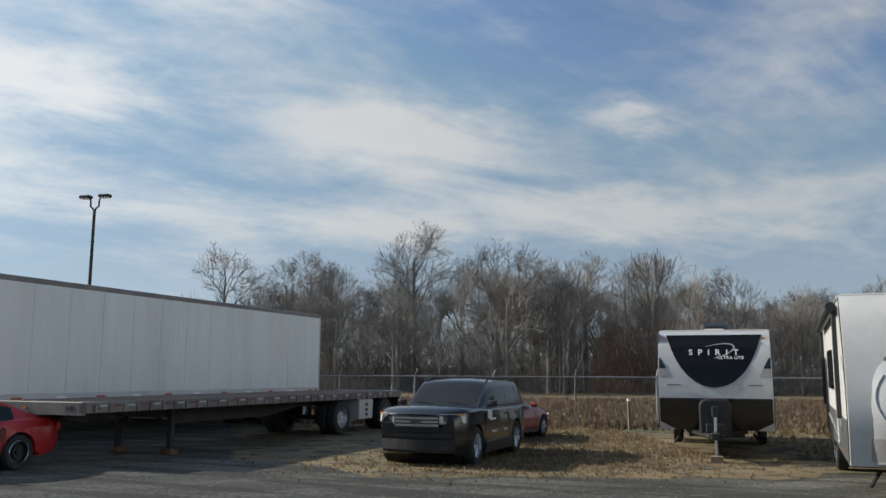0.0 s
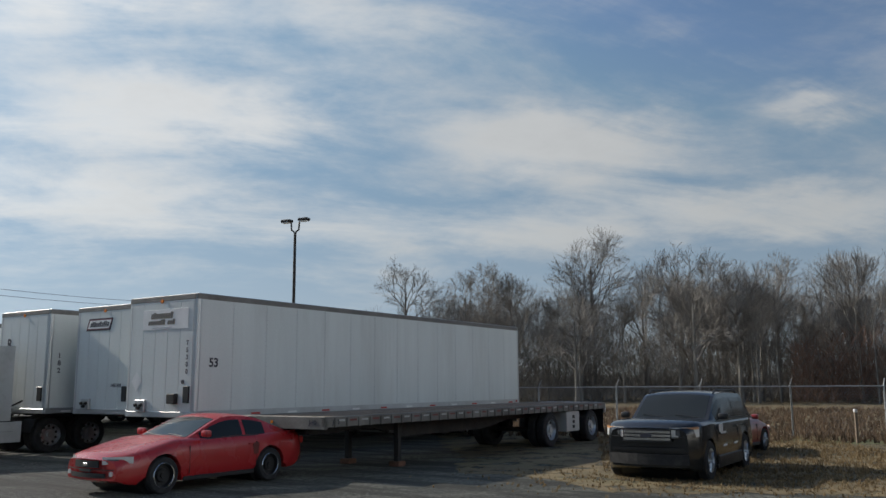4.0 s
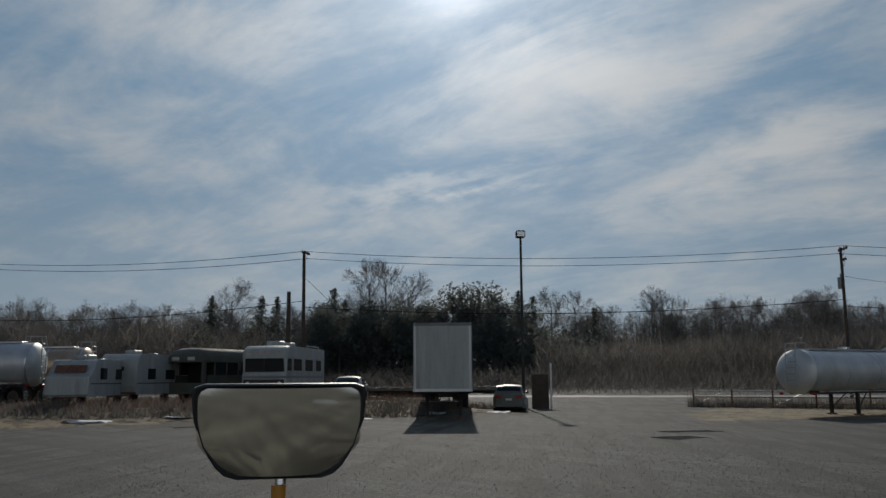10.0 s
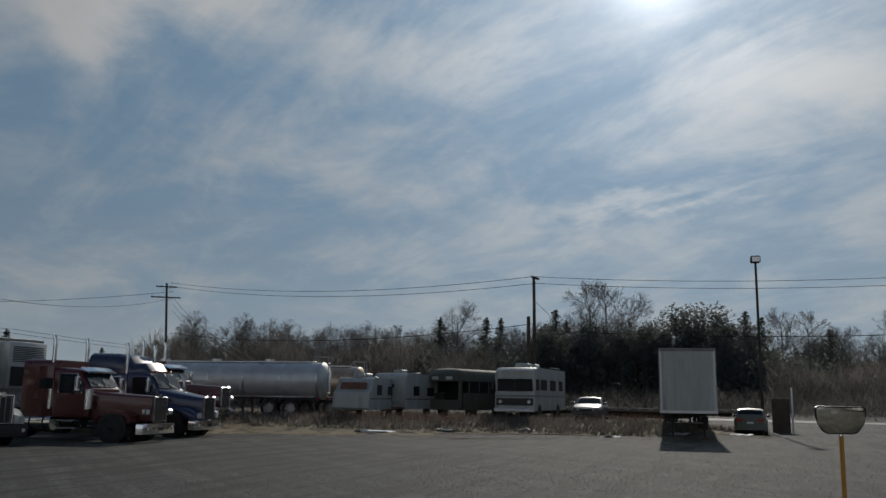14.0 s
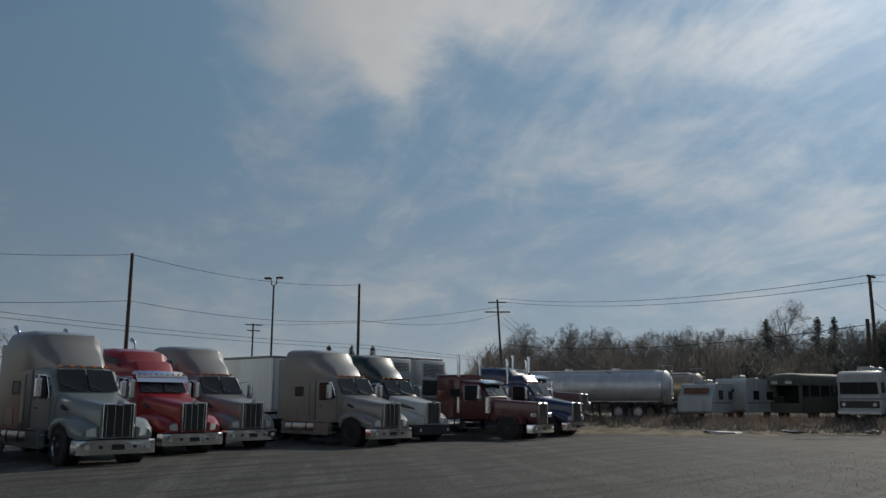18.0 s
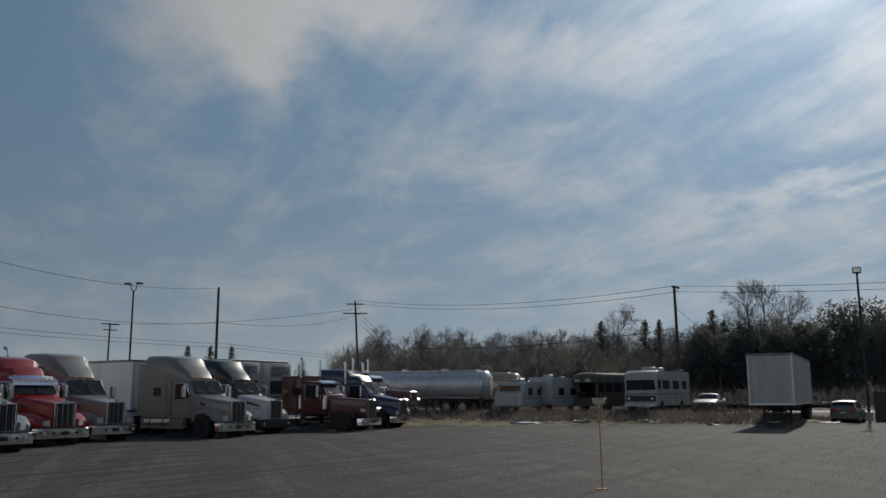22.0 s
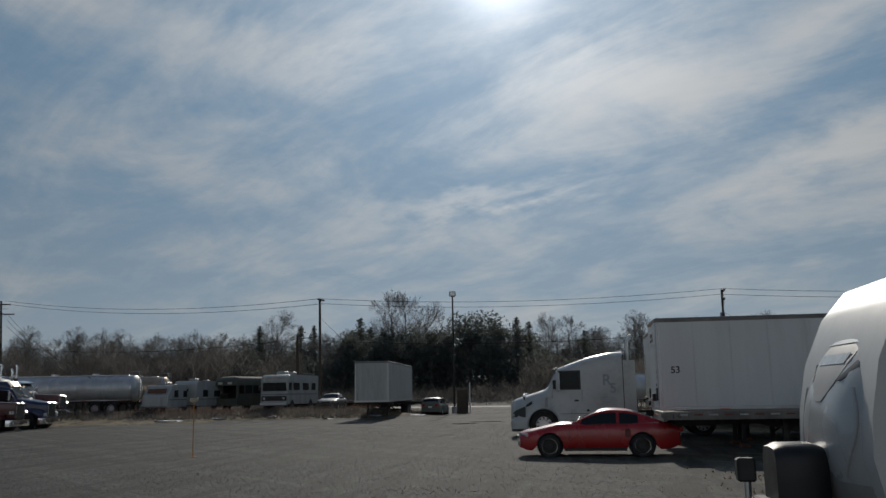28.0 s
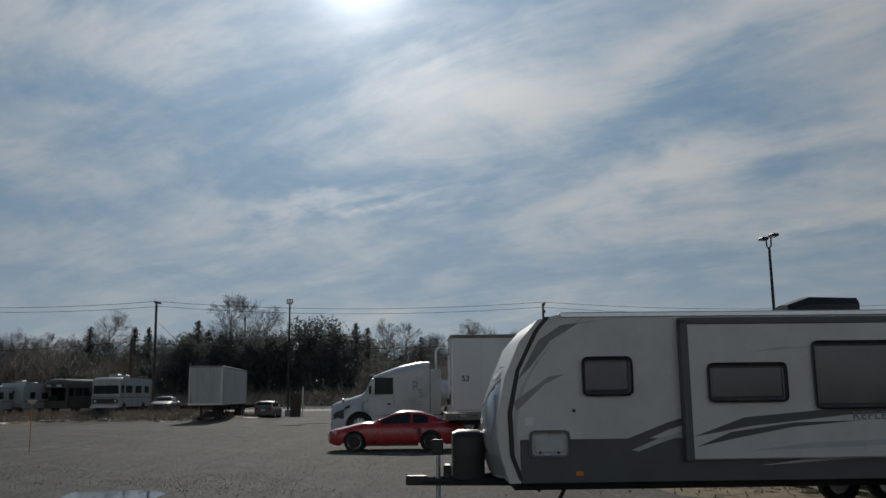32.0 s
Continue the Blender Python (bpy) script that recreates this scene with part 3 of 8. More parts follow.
def scatter_stones(name, count, boxes, lo, hi, seed):
    rng = random.Random(seed)
    verts, faces = [], []
    for k in range(count):
        x0, x1, y0, y1 = boxes[k % len(boxes)]
        x, y, s = rng.uniform(x0, x1), rng.uniform(y0, y1), lo + (hi - lo) * rng.random() ** 3
        a = rng.uniform(0, 6.28)
        n = len(verts)
        for i in range(4):
            verts.append((x + s * math.cos(a + i * 1.57) * rng.uniform(0.7, 1.2), y + s * math.sin(a + i * 1.57) * rng.uniform(0.7, 1.2), -0.005))
        verts.append((x + rng.uniform(-0.2, 0.2) * s, y + rng.uniform(-0.2, 0.2) * s, s * rng.uniform(0.5, 0.9)))
        faces += [(n + i, n + (i + 1) % 4, n + 4) for i in range(4)]
    me = bpy.data.meshes.new(name)
    me.from_pydata(verts, [], faces)
    me.materials.append(M["stone"])
    return tagged(new(name, me), "loose grey crushed stones on the yard", "gravel", kind="stuff")


M["stone"] = mat("crushed_stone", (0.17, 0.166, 0.158), 0.9, 0, 0.2, 3, island=True)
scatter_stones("loose_gravel", 52000, [(-12, 4, 4, 17), (-34, -14, 0, 22), (-30, -6, -10, 4), (-40, -20, 6, 24), (-4, 14, 8, 12), (-10, 8, -6, 8)], 0.006, 0.027, 5)


# ---- grass and brush ----
def tufts(name, count, where, lo, hi, material, label, seed, blades=5, lean=0.5, width=0.02, kind="stuff", category="grass"):
    rng = random.Random(seed)
    verts, faces = [], []
    for k in range(count):
        x, y = where(rng)
        h0 = rng.uniform(lo, hi)
        z = ground_height(x, y)
        for j in range(blades):
            a, h = rng.uniform(0, 6.28), h0 * rng.uniform(0.6, 1.1)
            l = h * lean * rng.random()
            bx, by = x + rng.uniform(-1, 1) * h0 * 0.25, y + rng.uniform(-1, 1) * h0 * 0.25
            n = len(verts)
            w = width * rng.uniform(0.6, 1.4)
            verts += [(bx - w * math.sin(a), by + w * math.cos(a), z), (bx + w * math.sin(a), by - w * math.cos(a), z), (bx + l * math.cos(a), by + l * math.sin(a), z + h)]
            faces.append((n, n + 1, n + 2))
    me = bpy.data.meshes.new(name)
    me.from_pydata(verts, [], faces)
    me.materials.append(material)
    return tagged(new(name, me), label, category, kind=kind)


def blob_area(cx, cy, sx, sy):
    return lambda rng: (rng.gauss(cx, sx), rng.gauss(cy, sy))


def quad_area(a, b, c, d):
    def pick(rng):
        u, v = rng.random(), rng.random()
        p = (Vector(a) * (1 - u) + Vector(b) * u) * (1 - v) + (Vector(d) * (1 - u) + Vector(c) * u) * v
        return p.x, p.y
    return pick


M["field"] = mat("field_grass", (0.150, 0.104, 0.068), 0.95, 0, 0.35, 0.25, island=True, through=0.3)
tufts("field_grass", 9000, quad_area((-6, 34), (26, 23), (40, 60), (-14, 70)), 0.10, 0.38, M["field"], "tall dry tan grass beyond the fence", 11, 6, 0.7, 0.03)
tufts("yard_grass", 2600, blob_area(1.6, 19.6, 2.2, 1.2), 0.02, 0.09, M["straw"], "short dry grass around parked vehicles", 17, 5, 0.9, 0.012)
tufts("yard_grass", 4200, quad_area((-1.5, 21.5), (6.2, 20.5), (6.5, 32.5), (-1, 34)), 0.03, 0.16, M["straw"], "dry grass around parked vehicles", 12, 5, 0.9, 0.012)
tufts("yard_grass", 2400, quad_area((8, 20), (24, 14), (28, 22), (10, 31)), 0.05, 0.25, M["straw"], "dry grass between parked trailers", 13, 5, 0.9, 0.012)
tufts("verge_weeds", 3600, quad_area((-54, -4), (-51.5, 21), (-56, 24), (-62, -4)), 0.1, 0.5, M["brush"], "brown weeds along the yard edge", 14, 5, 0.8, 0.02)
tufts("verge_weeds", 2200, quad_area((-72, 4), (-68, 28), (-64, 31), (-66, 4)), 0.15, 0.5, M["brush"], "brown weeds beneath parked vehicles", 15, 5, 0.6, 0.02)
tufts("fence_weeds", 1400, quad_area((-58, 40), (-44, 50), (-45, 53), (-60, 42)), 0.2, 0.9, M["brush"], "dead weeds along the low fence", 16, 5, 0.5, 0.02)


# ---- trees ----
def grow_tree(seed, height, spread, first, depth, trunk_r, upright=0.5, twigs=True):
    """A bare tree: a tapered trunk mesh and a crown of limbs and fine twigs."""
    rng = random.Random(seed)
    trunk, crown = bmesh.new(), ([], [])

    def stick(p, q, r0, r1):
        d = (q - p).normalized()
        s = d.orthogonal().normalized()
        u = d.cross(s)
        n = len(crown[0])
        for c, r in ((p, r0), (q, r1)):
            for k in range(3):
                a = 2.094 * k
                crown[0].append(c + (s * math.cos(a) + u * math.sin(a)) * r)
        for k in range(3):
            j = (k + 1) % 3
            crown[1].append((n + k, n + j, n + 3 + j, n + 3 + k))

    def branch(p, d, length, r, level):
        q = p
        for i in range(3):
            d = (d + Vector((rng.uniform(-1, 1), rng.uniform(-1, 1), rng.uniform(-0.6, 1.0) * upright)) * 0.16).normalized()
            nq = q + d * length / 3
            stick(q, nq, r * (1 - i * 0.13), r * (1 - (i + 1) * 0.13))
            q = nq
            if level < depth and (i == 2 or rng.random() < 0.6):
                for _ in range(1 if i < 2 else 2 + (rng.random() < 0.45)):
                    side = d.orthogonal().normalized()
                    side.rotate(Matrix.Rotation(rng.uniform(0, 6.28), 3, d))
                    nd = (d + side * math.tan(radians(rng.uniform(20, 46))) * spread + Vector((0, 0, 0.10 * upright))).normalized()
                    branch(q, nd, length * rng.uniform(0.62, 0.86), max(r * 0.58, 0.0065), level + 1)

    pts, rr = [], []
    p = Vector((0, 0, -0.1))
    n = 7
    for i in range(n + 1):
        pts.append(p.copy())
        rr.append(trunk_r * (1 - 0.72 * i / n) * (1.3 if i == 0 else 1))
        p += Vector((rng.uniform(-1, 1) * 0.03, rng.uniform(-1, 1) * 0.03, 1)) * height * 0.66 / n
    tube(pts, rr, 7, trunk)
    for i in range(1, n + 1):
        if i / n < first:
            continue
        for _ in range(2 if i < n else 3):
            a = rng.uniform(0, 6.28)
            f = 1 - (i / n - first) / (1.05 - first) * 0.55
            d = Vector((math.cos(a) * spread, math.sin(a) * spread, rng.uniform(0.5, 1.2) + upright)).normalized()
            branch(pts[i].lerp(pts[max(i - 1, 0)], rng.random()), d, height * 0.165 * f, trunk_r * 0.42 * f, 1)
    cm = bpy.data.meshes.new("crown")
    cm.from_pydata(crown[0], [], crown[1])
    cm.materials.append(M["twig"])
    return trunk, cm


def bare_tree(seed, label, height, spread, first, depth, trunk_r, upright=0.5, name="bare_tree"):
    trunk, cm = grow_tree(seed, height, spread, first, depth, trunk_r, upright)
    t = thing(name, 0, 0, -500, 0, label, "tree", "bare winter trees")
    part("trunk", trunk, M["bark"], t, smooth=True)
    c = new("crown", cm)
    c.parent = t
    return t


def conifer(seed, label, height, width, round_top=False):
    rng = random.Random(seed)
    t = thing("conifer", 0, 0, -500, 0, label, "tree", "evergreen trees")
    part("trunk", tube([(0, 0, -0.1), (0, 0, height * 0.96)], [0.16, 0.02], 6), M["bark"], t)
    verts, faces = [], []

    def flake(c, w):
        n = len(verts)
        for _ in range(3):
            verts.append(c + Vector((rng.uniform(-w, w), rng.uniform(-w, w), rng.uniform(-w, w) * 0.8)))
        faces.append((n, n + 1, n + 2))

    if round_top:
        # a domed crown of overlapping boughs
        for k in range(26):
            a, f = rng.uniform(0, 6.28), rng.random() ** 0.8
            reach = width * 0.55 * math.sqrt(max(1 - (f * 1.02) ** 2.2, 0.02)) * rng.uniform(0.5, 1.0)
            c = Vector((math.cos(a) * reach, math.sin(a) * reach, height * (0.18 + 0.72 * f)))
            br = width * rng.uniform(0.16, 0.27)
            for _ in range(95):
                d = Vector((rng.gauss(0, 1), rng.gauss(0, 1), rng.gauss(0, 0.75))).normalized() * br * rng.uniform(0.75, 1.05)
                flake(c + d, rng.uniform(0.14, 0.30))
    else:
        layers = 44
        for i in range(layers):
            f = i / layers
            z, r = height * (0.08 + 0.92 * f), width * (1 - f) ** 0.78 * rng.uniform(0.70, 1.2) + 0.12
            for k in range(int(9 + 9 * (1 - f))):
                a, q = rng.uniform(0, 6.28), r * rng.uniform(0.65, 1.1)
                for s in range(4):
                    u = (s + rng.random()) / 4
                    flake(Vector((math.cos(a) * q * u, math.sin(a) * q * u, z - q * u * 0.28 + rng.uniform(-0.2, 0.2))), 0.20 + 0.16 * (1 - f))
    me = bpy.data.meshes.new("crown")
    me.from_pydata(verts, [], faces)
    me.materials.append(M["needles"])
    c = new("crown", me)
    c.parent = t
    return t


def plant(proto, x, y, s, turn, sz=None):
    """A copy of a tree, standing on the ground."""
    m = Matrix.LocRotScale((x, y, ground_height(x, y)), Euler((0, 0, turn)), (s, s, sz or s))
    c = copy_thing(proto, Matrix.Identity(4))
    c.matrix_basis = m
    return c


def discard(proto):
    for o in (*proto.children_recursive, proto):
        bpy.data.objects.remove(o)

LOOKS = ["grey bare deciduous tree with fine upright twigs", "tall thin bare woodland tree with a grey trunk", "wide bushy bare tree with dense brown twigs"]
PROTO = {
    "oak": bare_tree(1, LOOKS[0], 10, 1.10, 0.42, 5, 0.17, 0.30),
    "ash": bare_tree(2, LOOKS[1], 10, 0.80, 0.50, 5, 0.12, 0.55),
    "ash2": bare_tree(3, LOOKS[1], 10, 0.70, 0.55, 5, 0.10, 0.6),
    "maple": bare_tree(4, LOOKS[2], 10, 1.0, 0.14, 5, 0.13, 0.5),
    "slim": bare_tree(5, LOOKS[1], 10, 0.55, 0.55, 4, 0.08, 0.7),
    "ash3": bare_tree(6, LOOKS[0], 10, 0.95, 0.42, 5, 0.15, 0.45),
    "fir": conifer(7, "dark green pointed evergreen tree", 10, 3.2),
    "fir2": conifer(8, "dark green evergreen with uneven boughs", 10, 4.2),
    "pine": conifer(9, "broad rounded evergreen on the ridge", 10, 5.6, True),
    "pine2": conifer(10, "tall rounded evergreen with dense boughs", 10, 4.4, True),
}


def seen_from(x0, y0, bearing, dist):
    a = radians(bearing)
    return x0 + dist * math.sin(a), y0 + dist * math.cos(a)


# the woods to the north: bearing to the right of +y, distance, height, kind
rng = random.Random(21)
for b, d, h, k in ((-10.7, 104, 17.6, "oak"), (-6.6, 96, 15.6, "maple"), (-5.0, 98, 17.0, "maple"), (-3.6, 97, 15.5, "maple"), (2.0, 104, 21.5, "ash3"), (1.2, 99, 16.5, "ash"), (7.6, 106, 19.5, "oak"), (9.3, 100, 17.5, "ash"),
                   (5.2, 97, 15.4, "ash"), (13.5, 104, 17.4, "ash3"), (11.6, 100, 15.6, "ash"), (16.1, 100, 15.4, "oak"), (18.2, 102, 16.4, "ash3"), (20.9, 106, 13.4, "ash"), (24.0, 112, 11.0, "maple"), (25.6, 116, 10.4, "maple"), (27.3, 100, 11.6, "ash3"), (28.9, 100, 10.5, "oak"), (31.5, 96, 12.0, "ash")):
    x, y = seen_from(-1.4, 2.0, b, d)
    plant(PROTO[k], x, y, h * 1.22 / 10.6, rng.uniform(0, 6.28))
for i in range(120):
    b = rng.uniform(-8.5, 34)
    d = rng.uniform(80, 118)
    h = rng.uniform(9.0, 16.0) * (1 - 0.25 * max(0, (b - 19) / 15))
    x, y = seen_from(-1.4, 2.0, b, d)
    plant(PROTO[rng.choice(("ash3", "ash2", "ash", "slim", "oak"))], x, y, h * 1.08 / 10.5, rng.uniform(0, 6.28))
# the wooded ridge to the west: turn from +y towards -x, distance from the yard's middle
for yaw, d, h, k in ((83.6, 140, 13.0, "fir"), (82.3, 150, 15.5, "ash3"), (80.4, 140, 13.0, "fir"), (79.4, 142, 13.0, "fir"), (75.6, 138, 14.0, "fir2"), (74.9, 142, 12.5, "fir"), (73.3, 146, 19.0, "maple"), (72.2, 146, 18.5, "maple"), (70.6, 146, 16.0, "ash3"), (69.3, 140, 11.5, "fir"),
                     (67.6, 135, 14.3, "pine"), (66.4, 138, 14.8, "pine"), (65.0, 136, 14.5, "pine"), (63.2, 140, 13.5, "fir2"), (62.2, 140, 12.6, "fir2"), (61.0, 150, 13.8, "ash3"), (59.4, 150, 13.6, "maple"), (58.2, 148, 11.0, "fir2"), (54.4, 150, 13.6, "ash3"), (53.2, 150, 12.6, "oak"), (50.2, 152, 12.2, "oak"), (48.8, 150, 11.6, "oak"), (46.6, 155, 10.4, "ash3"), (42.0, 160, 10.5, "oak"), (40.0, 165, 10.4, "maple"), (36.0, 170, 10.0, "oak"),
                     (86.5, 160, 12.5, "maple"), (89.0, 165, 12.8, "oak"), (91.5, 168, 12.4, "maple"), (93.6, 168, 13.0, "ash3"), (95.0, 165, 13.0, "ash"), (96.6, 150, 12.0, "maple"), (98.2, 150, 11.5, "maple"), (100, 160, 10.0, "fir2"), (102.3, 170, 10.0, "fir2"), (105.5, 190, 9.0, "fir2")):
    x, y = seen_from(-14, 6, -yaw, d)
    plant(PROTO[k], x, y, h * (1.13 if k in ("fir", "fir2", "pine") else 1.42) / 10.4, rng.uniform(0, 6.28))
for i in range(230):
    yaw, d = rng.uniform(36, 101), rng.uniform(128, 185)
    k = rng.choice(("pine", "pine2", "ash3", "oak", "maple", "oak") if 60 < yaw < 86 else ("maple", "ash3", "oak", "maple", "ash", "oak"))
    x, y = seen_from(-14, 6, -yaw, d)
    plant(PROTO[k], x, y, (rng.uniform(8.0, 10.5) if k in ("fir2", "pine", "pine2") else rng.uniform(12.0, 17.0)) / 10.4, rng.uniform(0, 6.28))
for i in range(26):
    yaw, d = rng.uniform(100, 135), rng.uniform(170, 260)
    x, y = seen_from(-14, 6, -yaw, d)
    plant(PROTO[rng.choice(("fir2", "fir", "maple", "pine"))], x, y, rng.uniform(6, 9) / 10, rng.uniform(0, 6.28))
for i in range(32):
    yaw, d = rng.uniform(64, 77), rng.uniform(126, 142)
    x, y = seen_from(-14, 6, -yaw, d)
    plant(PROTO[rng.choice(("pine", "pine2"))], x, y, rng.uniform(10.5, 13.6) / 10.2, rng.uniform(0, 6.28))
for yaw in (111.5, 113.0, 114.6):
    x, y = seen_from(-14, 6, -yaw, 118)
    plant(PROTO["fir"], x, y, 0.95, yaw)
plant(PROTO["oak"], -64, -50, 0.88, 1.0)
for p in PROTO.values():
    discard(p)


def thicket(name, count, pick, zlo, zhi, size, material, label, seed, twiggy=False, reach=1.0, low=1.3):
    """A tangle of many small twig and leaf flakes."""
    rng = random.Random(seed)
    verts, faces = [], []
    for k in range(count):
        x, y, top = pick(rng)
        z = ground_height(x, y) + zlo + (zhi * top - zlo) * rng.random() ** low
        s = size * rng.uniform(0.5, 1.4)
        n = len(verts)
        if twiggy:
            a, l = rng.uniform(0, 6.28), rng.uniform(0.5, 1.9) * reach
            tx, ty = rng.uniform(-1.0, 1.0) * l, rng.uniform(-1.0, 1.0) * l
            w = s * 0.09
            verts += [(x - w * math.cos(a), y - w * math.sin(a), z), (x + w * math.cos(a), y + w * math.sin(a), z), (x + tx, y + ty, z + l)]
        else:
            for _ in range(3):
                verts.append((x + rng.uniform(-s, s), y + rng.uniform(-s, s), z + rng.uniform(-s, s) * 1.3))
        faces.append((n, n + 1, n + 2))
    me = bpy.data.meshes.new(name)
    me.from_pydata(verts, [], faces)
    me.materials.append(material)
    return tagged(new(name, me), label, "brush", kind="stuff")


def ring_pick(x0, y0, a0, a1, d0, d1):
    def pick(rng):
        a, d = rng.uniform(a0, a1), rng.uniform(d0, d1)
        x, y = seen_from(x0, y0, a, d)
        return x, y, 0.72 + 0.5 * noise.noise((x * 0.11, y * 0.11, 3.0))
    return pick


thicket("woodland_understorey", 36000, ring_pick(-14, 6, -86, -58, 122, 150), 0, 9.5, 0.30, M["needles"], "dense dark evergreen undergrowth on the ridge", 31)
thicket("woodland_understorey", 60000, ring_pick(-14, 6, -62, -30, 112, 160), 0, 7.0, 0.42, M["brush"], "dense brown winter undergrowth on the ridge", 32, True, 1.3)
thicket("woodland_understorey", 52000, ring_pick(-14, 6, -104, -80, 120, 160), 0, 10.5, 0.42, M["brush"], "dense brown winter undergrowth on the ridge", 33, True, 1.3)
thicket("woodland_understorey", 90000, ring_pick(-1.4, 2, -11, 34, 84, 122), 0, 8.5, 0.26, M["brush"], "grey brown brush under the bare woods", 34, True)
thicket("woodland_understorey", 5000, ring_pick(-1.4, 2, 14, 22, 80, 92), 0, 7.0, 0.28, M["brush_red"], "reddish winter brush under the bare woods", 35, True)
def bank_pick(s0, s1, near, far_):
    """Along the far side of the road."""
    def pick(rng):
        p = ra + rd * rng.uniform(s0, s1) + Vector((-0.79, 0.615, 0)) * rng.uniform(near, far_)
        return p.x, p.y, 0.7 + 0.5 * noise.noise((p.x * 0.15, p.y * 0.15, 5.0))
    return pick


thicket("roadside_brush", 60000, bank_pick(-60, 250, 6, 40), 0, 2.6, 0.30, M["brush"], "tangled brown brush on the bank beyond the road", 37, True, 0.8)
thicket("far_hedge", 6000, ring_pick(-14, 6, -140, -100, 200, 260), 0, 5.5, 0.8, M["brush"], "distant hedge line behind the trucks", 36)


# ---- poles, lamps and lines ----
def utility_pole(x, y, top, label, arms=((0.35, 2.4),), lean=(0.0, 0.0), turn=30, r=0.16, transformer=False):
    g = ground_height(x, y)
    t = thing("utility_pole", x, y, g, turn, label, "pole", "roadside utility poles")
    h = top - g
    part("post", tube([(0, 0, -0.2), (lean[0] * 0.5, lean[1] * 0.5, h / 2), (lean[0], lean[1], h)], [r, r * 0.85, r * 0.7], 10), M["wood_pole"], t, smooth=True)
    for dz, w in arms:
        z = h - dz
        arm = part("crossarm", box(lean[0] - w / 2, lean[0] + w / 2, lean[1] + 0.1, lean[1] + 0.26, z - 0.09, z + 0.09, 0.01), M["wood_pole"], t)
        for k in (-0.46, -0.2, 0.2, 0.46):
            part("insulator", cyl((lean[0] + k * w, lean[1] + 0.16, z + 0.06), (lean[0] + k * w, lean[1] + 0.16, z + 0.22), 0.05, 8, r1=0.03), M["ink_grey"], arm)
        bm = cyl((lean[0] - w * 0.3, lean[1] + 0.18, z), (lean[0], lean[1] + 0.18, z - 0.6), 0.015, 6)
        cyl((lean[0] + w * 0.3, lean[1] + 0.18, z), (lean[0], lean[1] + 0.18, z - 0.6), 0.015, 6, bm)
        part("brace", bm, M["galv"], t)
    if transformer:
        can = part("transformer", cyl((-0.55, 0, h - 3.6), (-0.55, 0, h - 2.6), 0.27, 14), M["galv"], t, "grey cylindrical transformer", True)
        part("bushing", cyl((-0.55, 0, h - 2.6), (-0.55, 0, h - 2.25), 0.05, 8), M["ink_grey"], can)
        part("bracket", box(-0.4, -0.1, -0.05, 0.05, h - 3.2, h - 3.0), M["galv"], t)
    return t


U = {"u0": (-42, 116, 13.0), "u1": (-69.8, 66.3, 13.05), "u2": (-93.3, 23.7, 13.8), "u3": (-141.6, -20.6, 18.1), "far": (-153.1, -71.1, 15.9), "p4": (-96.9, -30.1, 15.0), "p5": (-66.3, -39.6, 13.8), "stub1": (-58.4, 60.3, 8.6), "stub2": (-69.8, 17.6, 7.0), "p6": (-42, -60, 13.0)}
utility_pole(*U["u1"], "weathered timber utility pole with a transformer", ((0.15, 2.0), (1.1, 1.2)), (0.0, 0), -28, 0.17, True)
utility_pole(*U["u2"], "leaning timber utility pole with a short crossarm", ((0.2, 1.6),), (0.9, 0.3), -38, 0.2)
utility_pole(*U["u3"], "tall timber utility pole with two crossarms", ((0.5, 3.0), (2.1, 4.2)), (-1.0, 0), 100, 0.22)
utility_pole(*U["far"], "distant timber utility pole with crossarms", ((0.3, 3.4), (1.4, 2.6)), (0, 0), -40, 0.2)
for k, r in (("p4", 0.2), ("p5", 0.19), ("stub1", 0.2), ("stub2", 0.18)):
    utility_pole(*U[k], "plain bare timber pole without crossarm", (), (0, 0), 0, r)
utility_pole(*U["u0"], "timber utility pole beyond the trailers", ((0.2, 2.0),), (0, 0), -28, 0.17)
WT = thing("overhead_lines", 0, 0, 0, 0, "black overhead power and telephone lines", "cables", kind="structure")


def line(a, b, sag, r=0.012, da=(0, 0, 0), db=(0, 0, 0)):
    a, b = Vector(a) + Vector(da), Vector(b) + Vector(db)
    pts = [a.lerp(b, i / 14) - Vector((0, 0, sag * 4 * (i / 14) * (1 - i / 14))) for i in range(15)]
    part("cable", tube(pts, r, 4), M["wire"], WT)


for a, b, s in (("u1", "u2", 0.9), ("u2", "u3", 1.4), ("u0", "u1", 1.2)):
    for dz in (0.05, -0.45):
        off = 0.6 if dz > 0 else -0.6
        line(U[a], U[b], s, 0.03, (off, -off * 0.5, dz), (off, -off * 0.5, dz))
    line(U[a], U[b], s, 0.035, (0, 0, -4.6), (0, 0, -5.2 if b != "u3" else -7.5))
line(U["u3"], U["far"], 1.0, 0.035, (0, 0, -1.2), (0, 0, -0.2))
line(U["u3"], U["p4"], 1.2, 0.03, (0, 0, -2.2), (0, 0, -4.2))
line(U["p4"], U["p5"], 0.9, 0.025, (0, 0, -0.1), (0, 0, -0.1))
line(U["p5"], U["p6"], 0.9, 0.025, (0, 0, -0.1), (0, 0, 0))
line(U["p4"], U["p5"], 0.7, 0.025, (0, 0, -4.3), (0, 0, -4.0))
line(U["p5"], U["p6"], 0.7, 0.025, (0, 0, -4.0), (0, 0, -4))
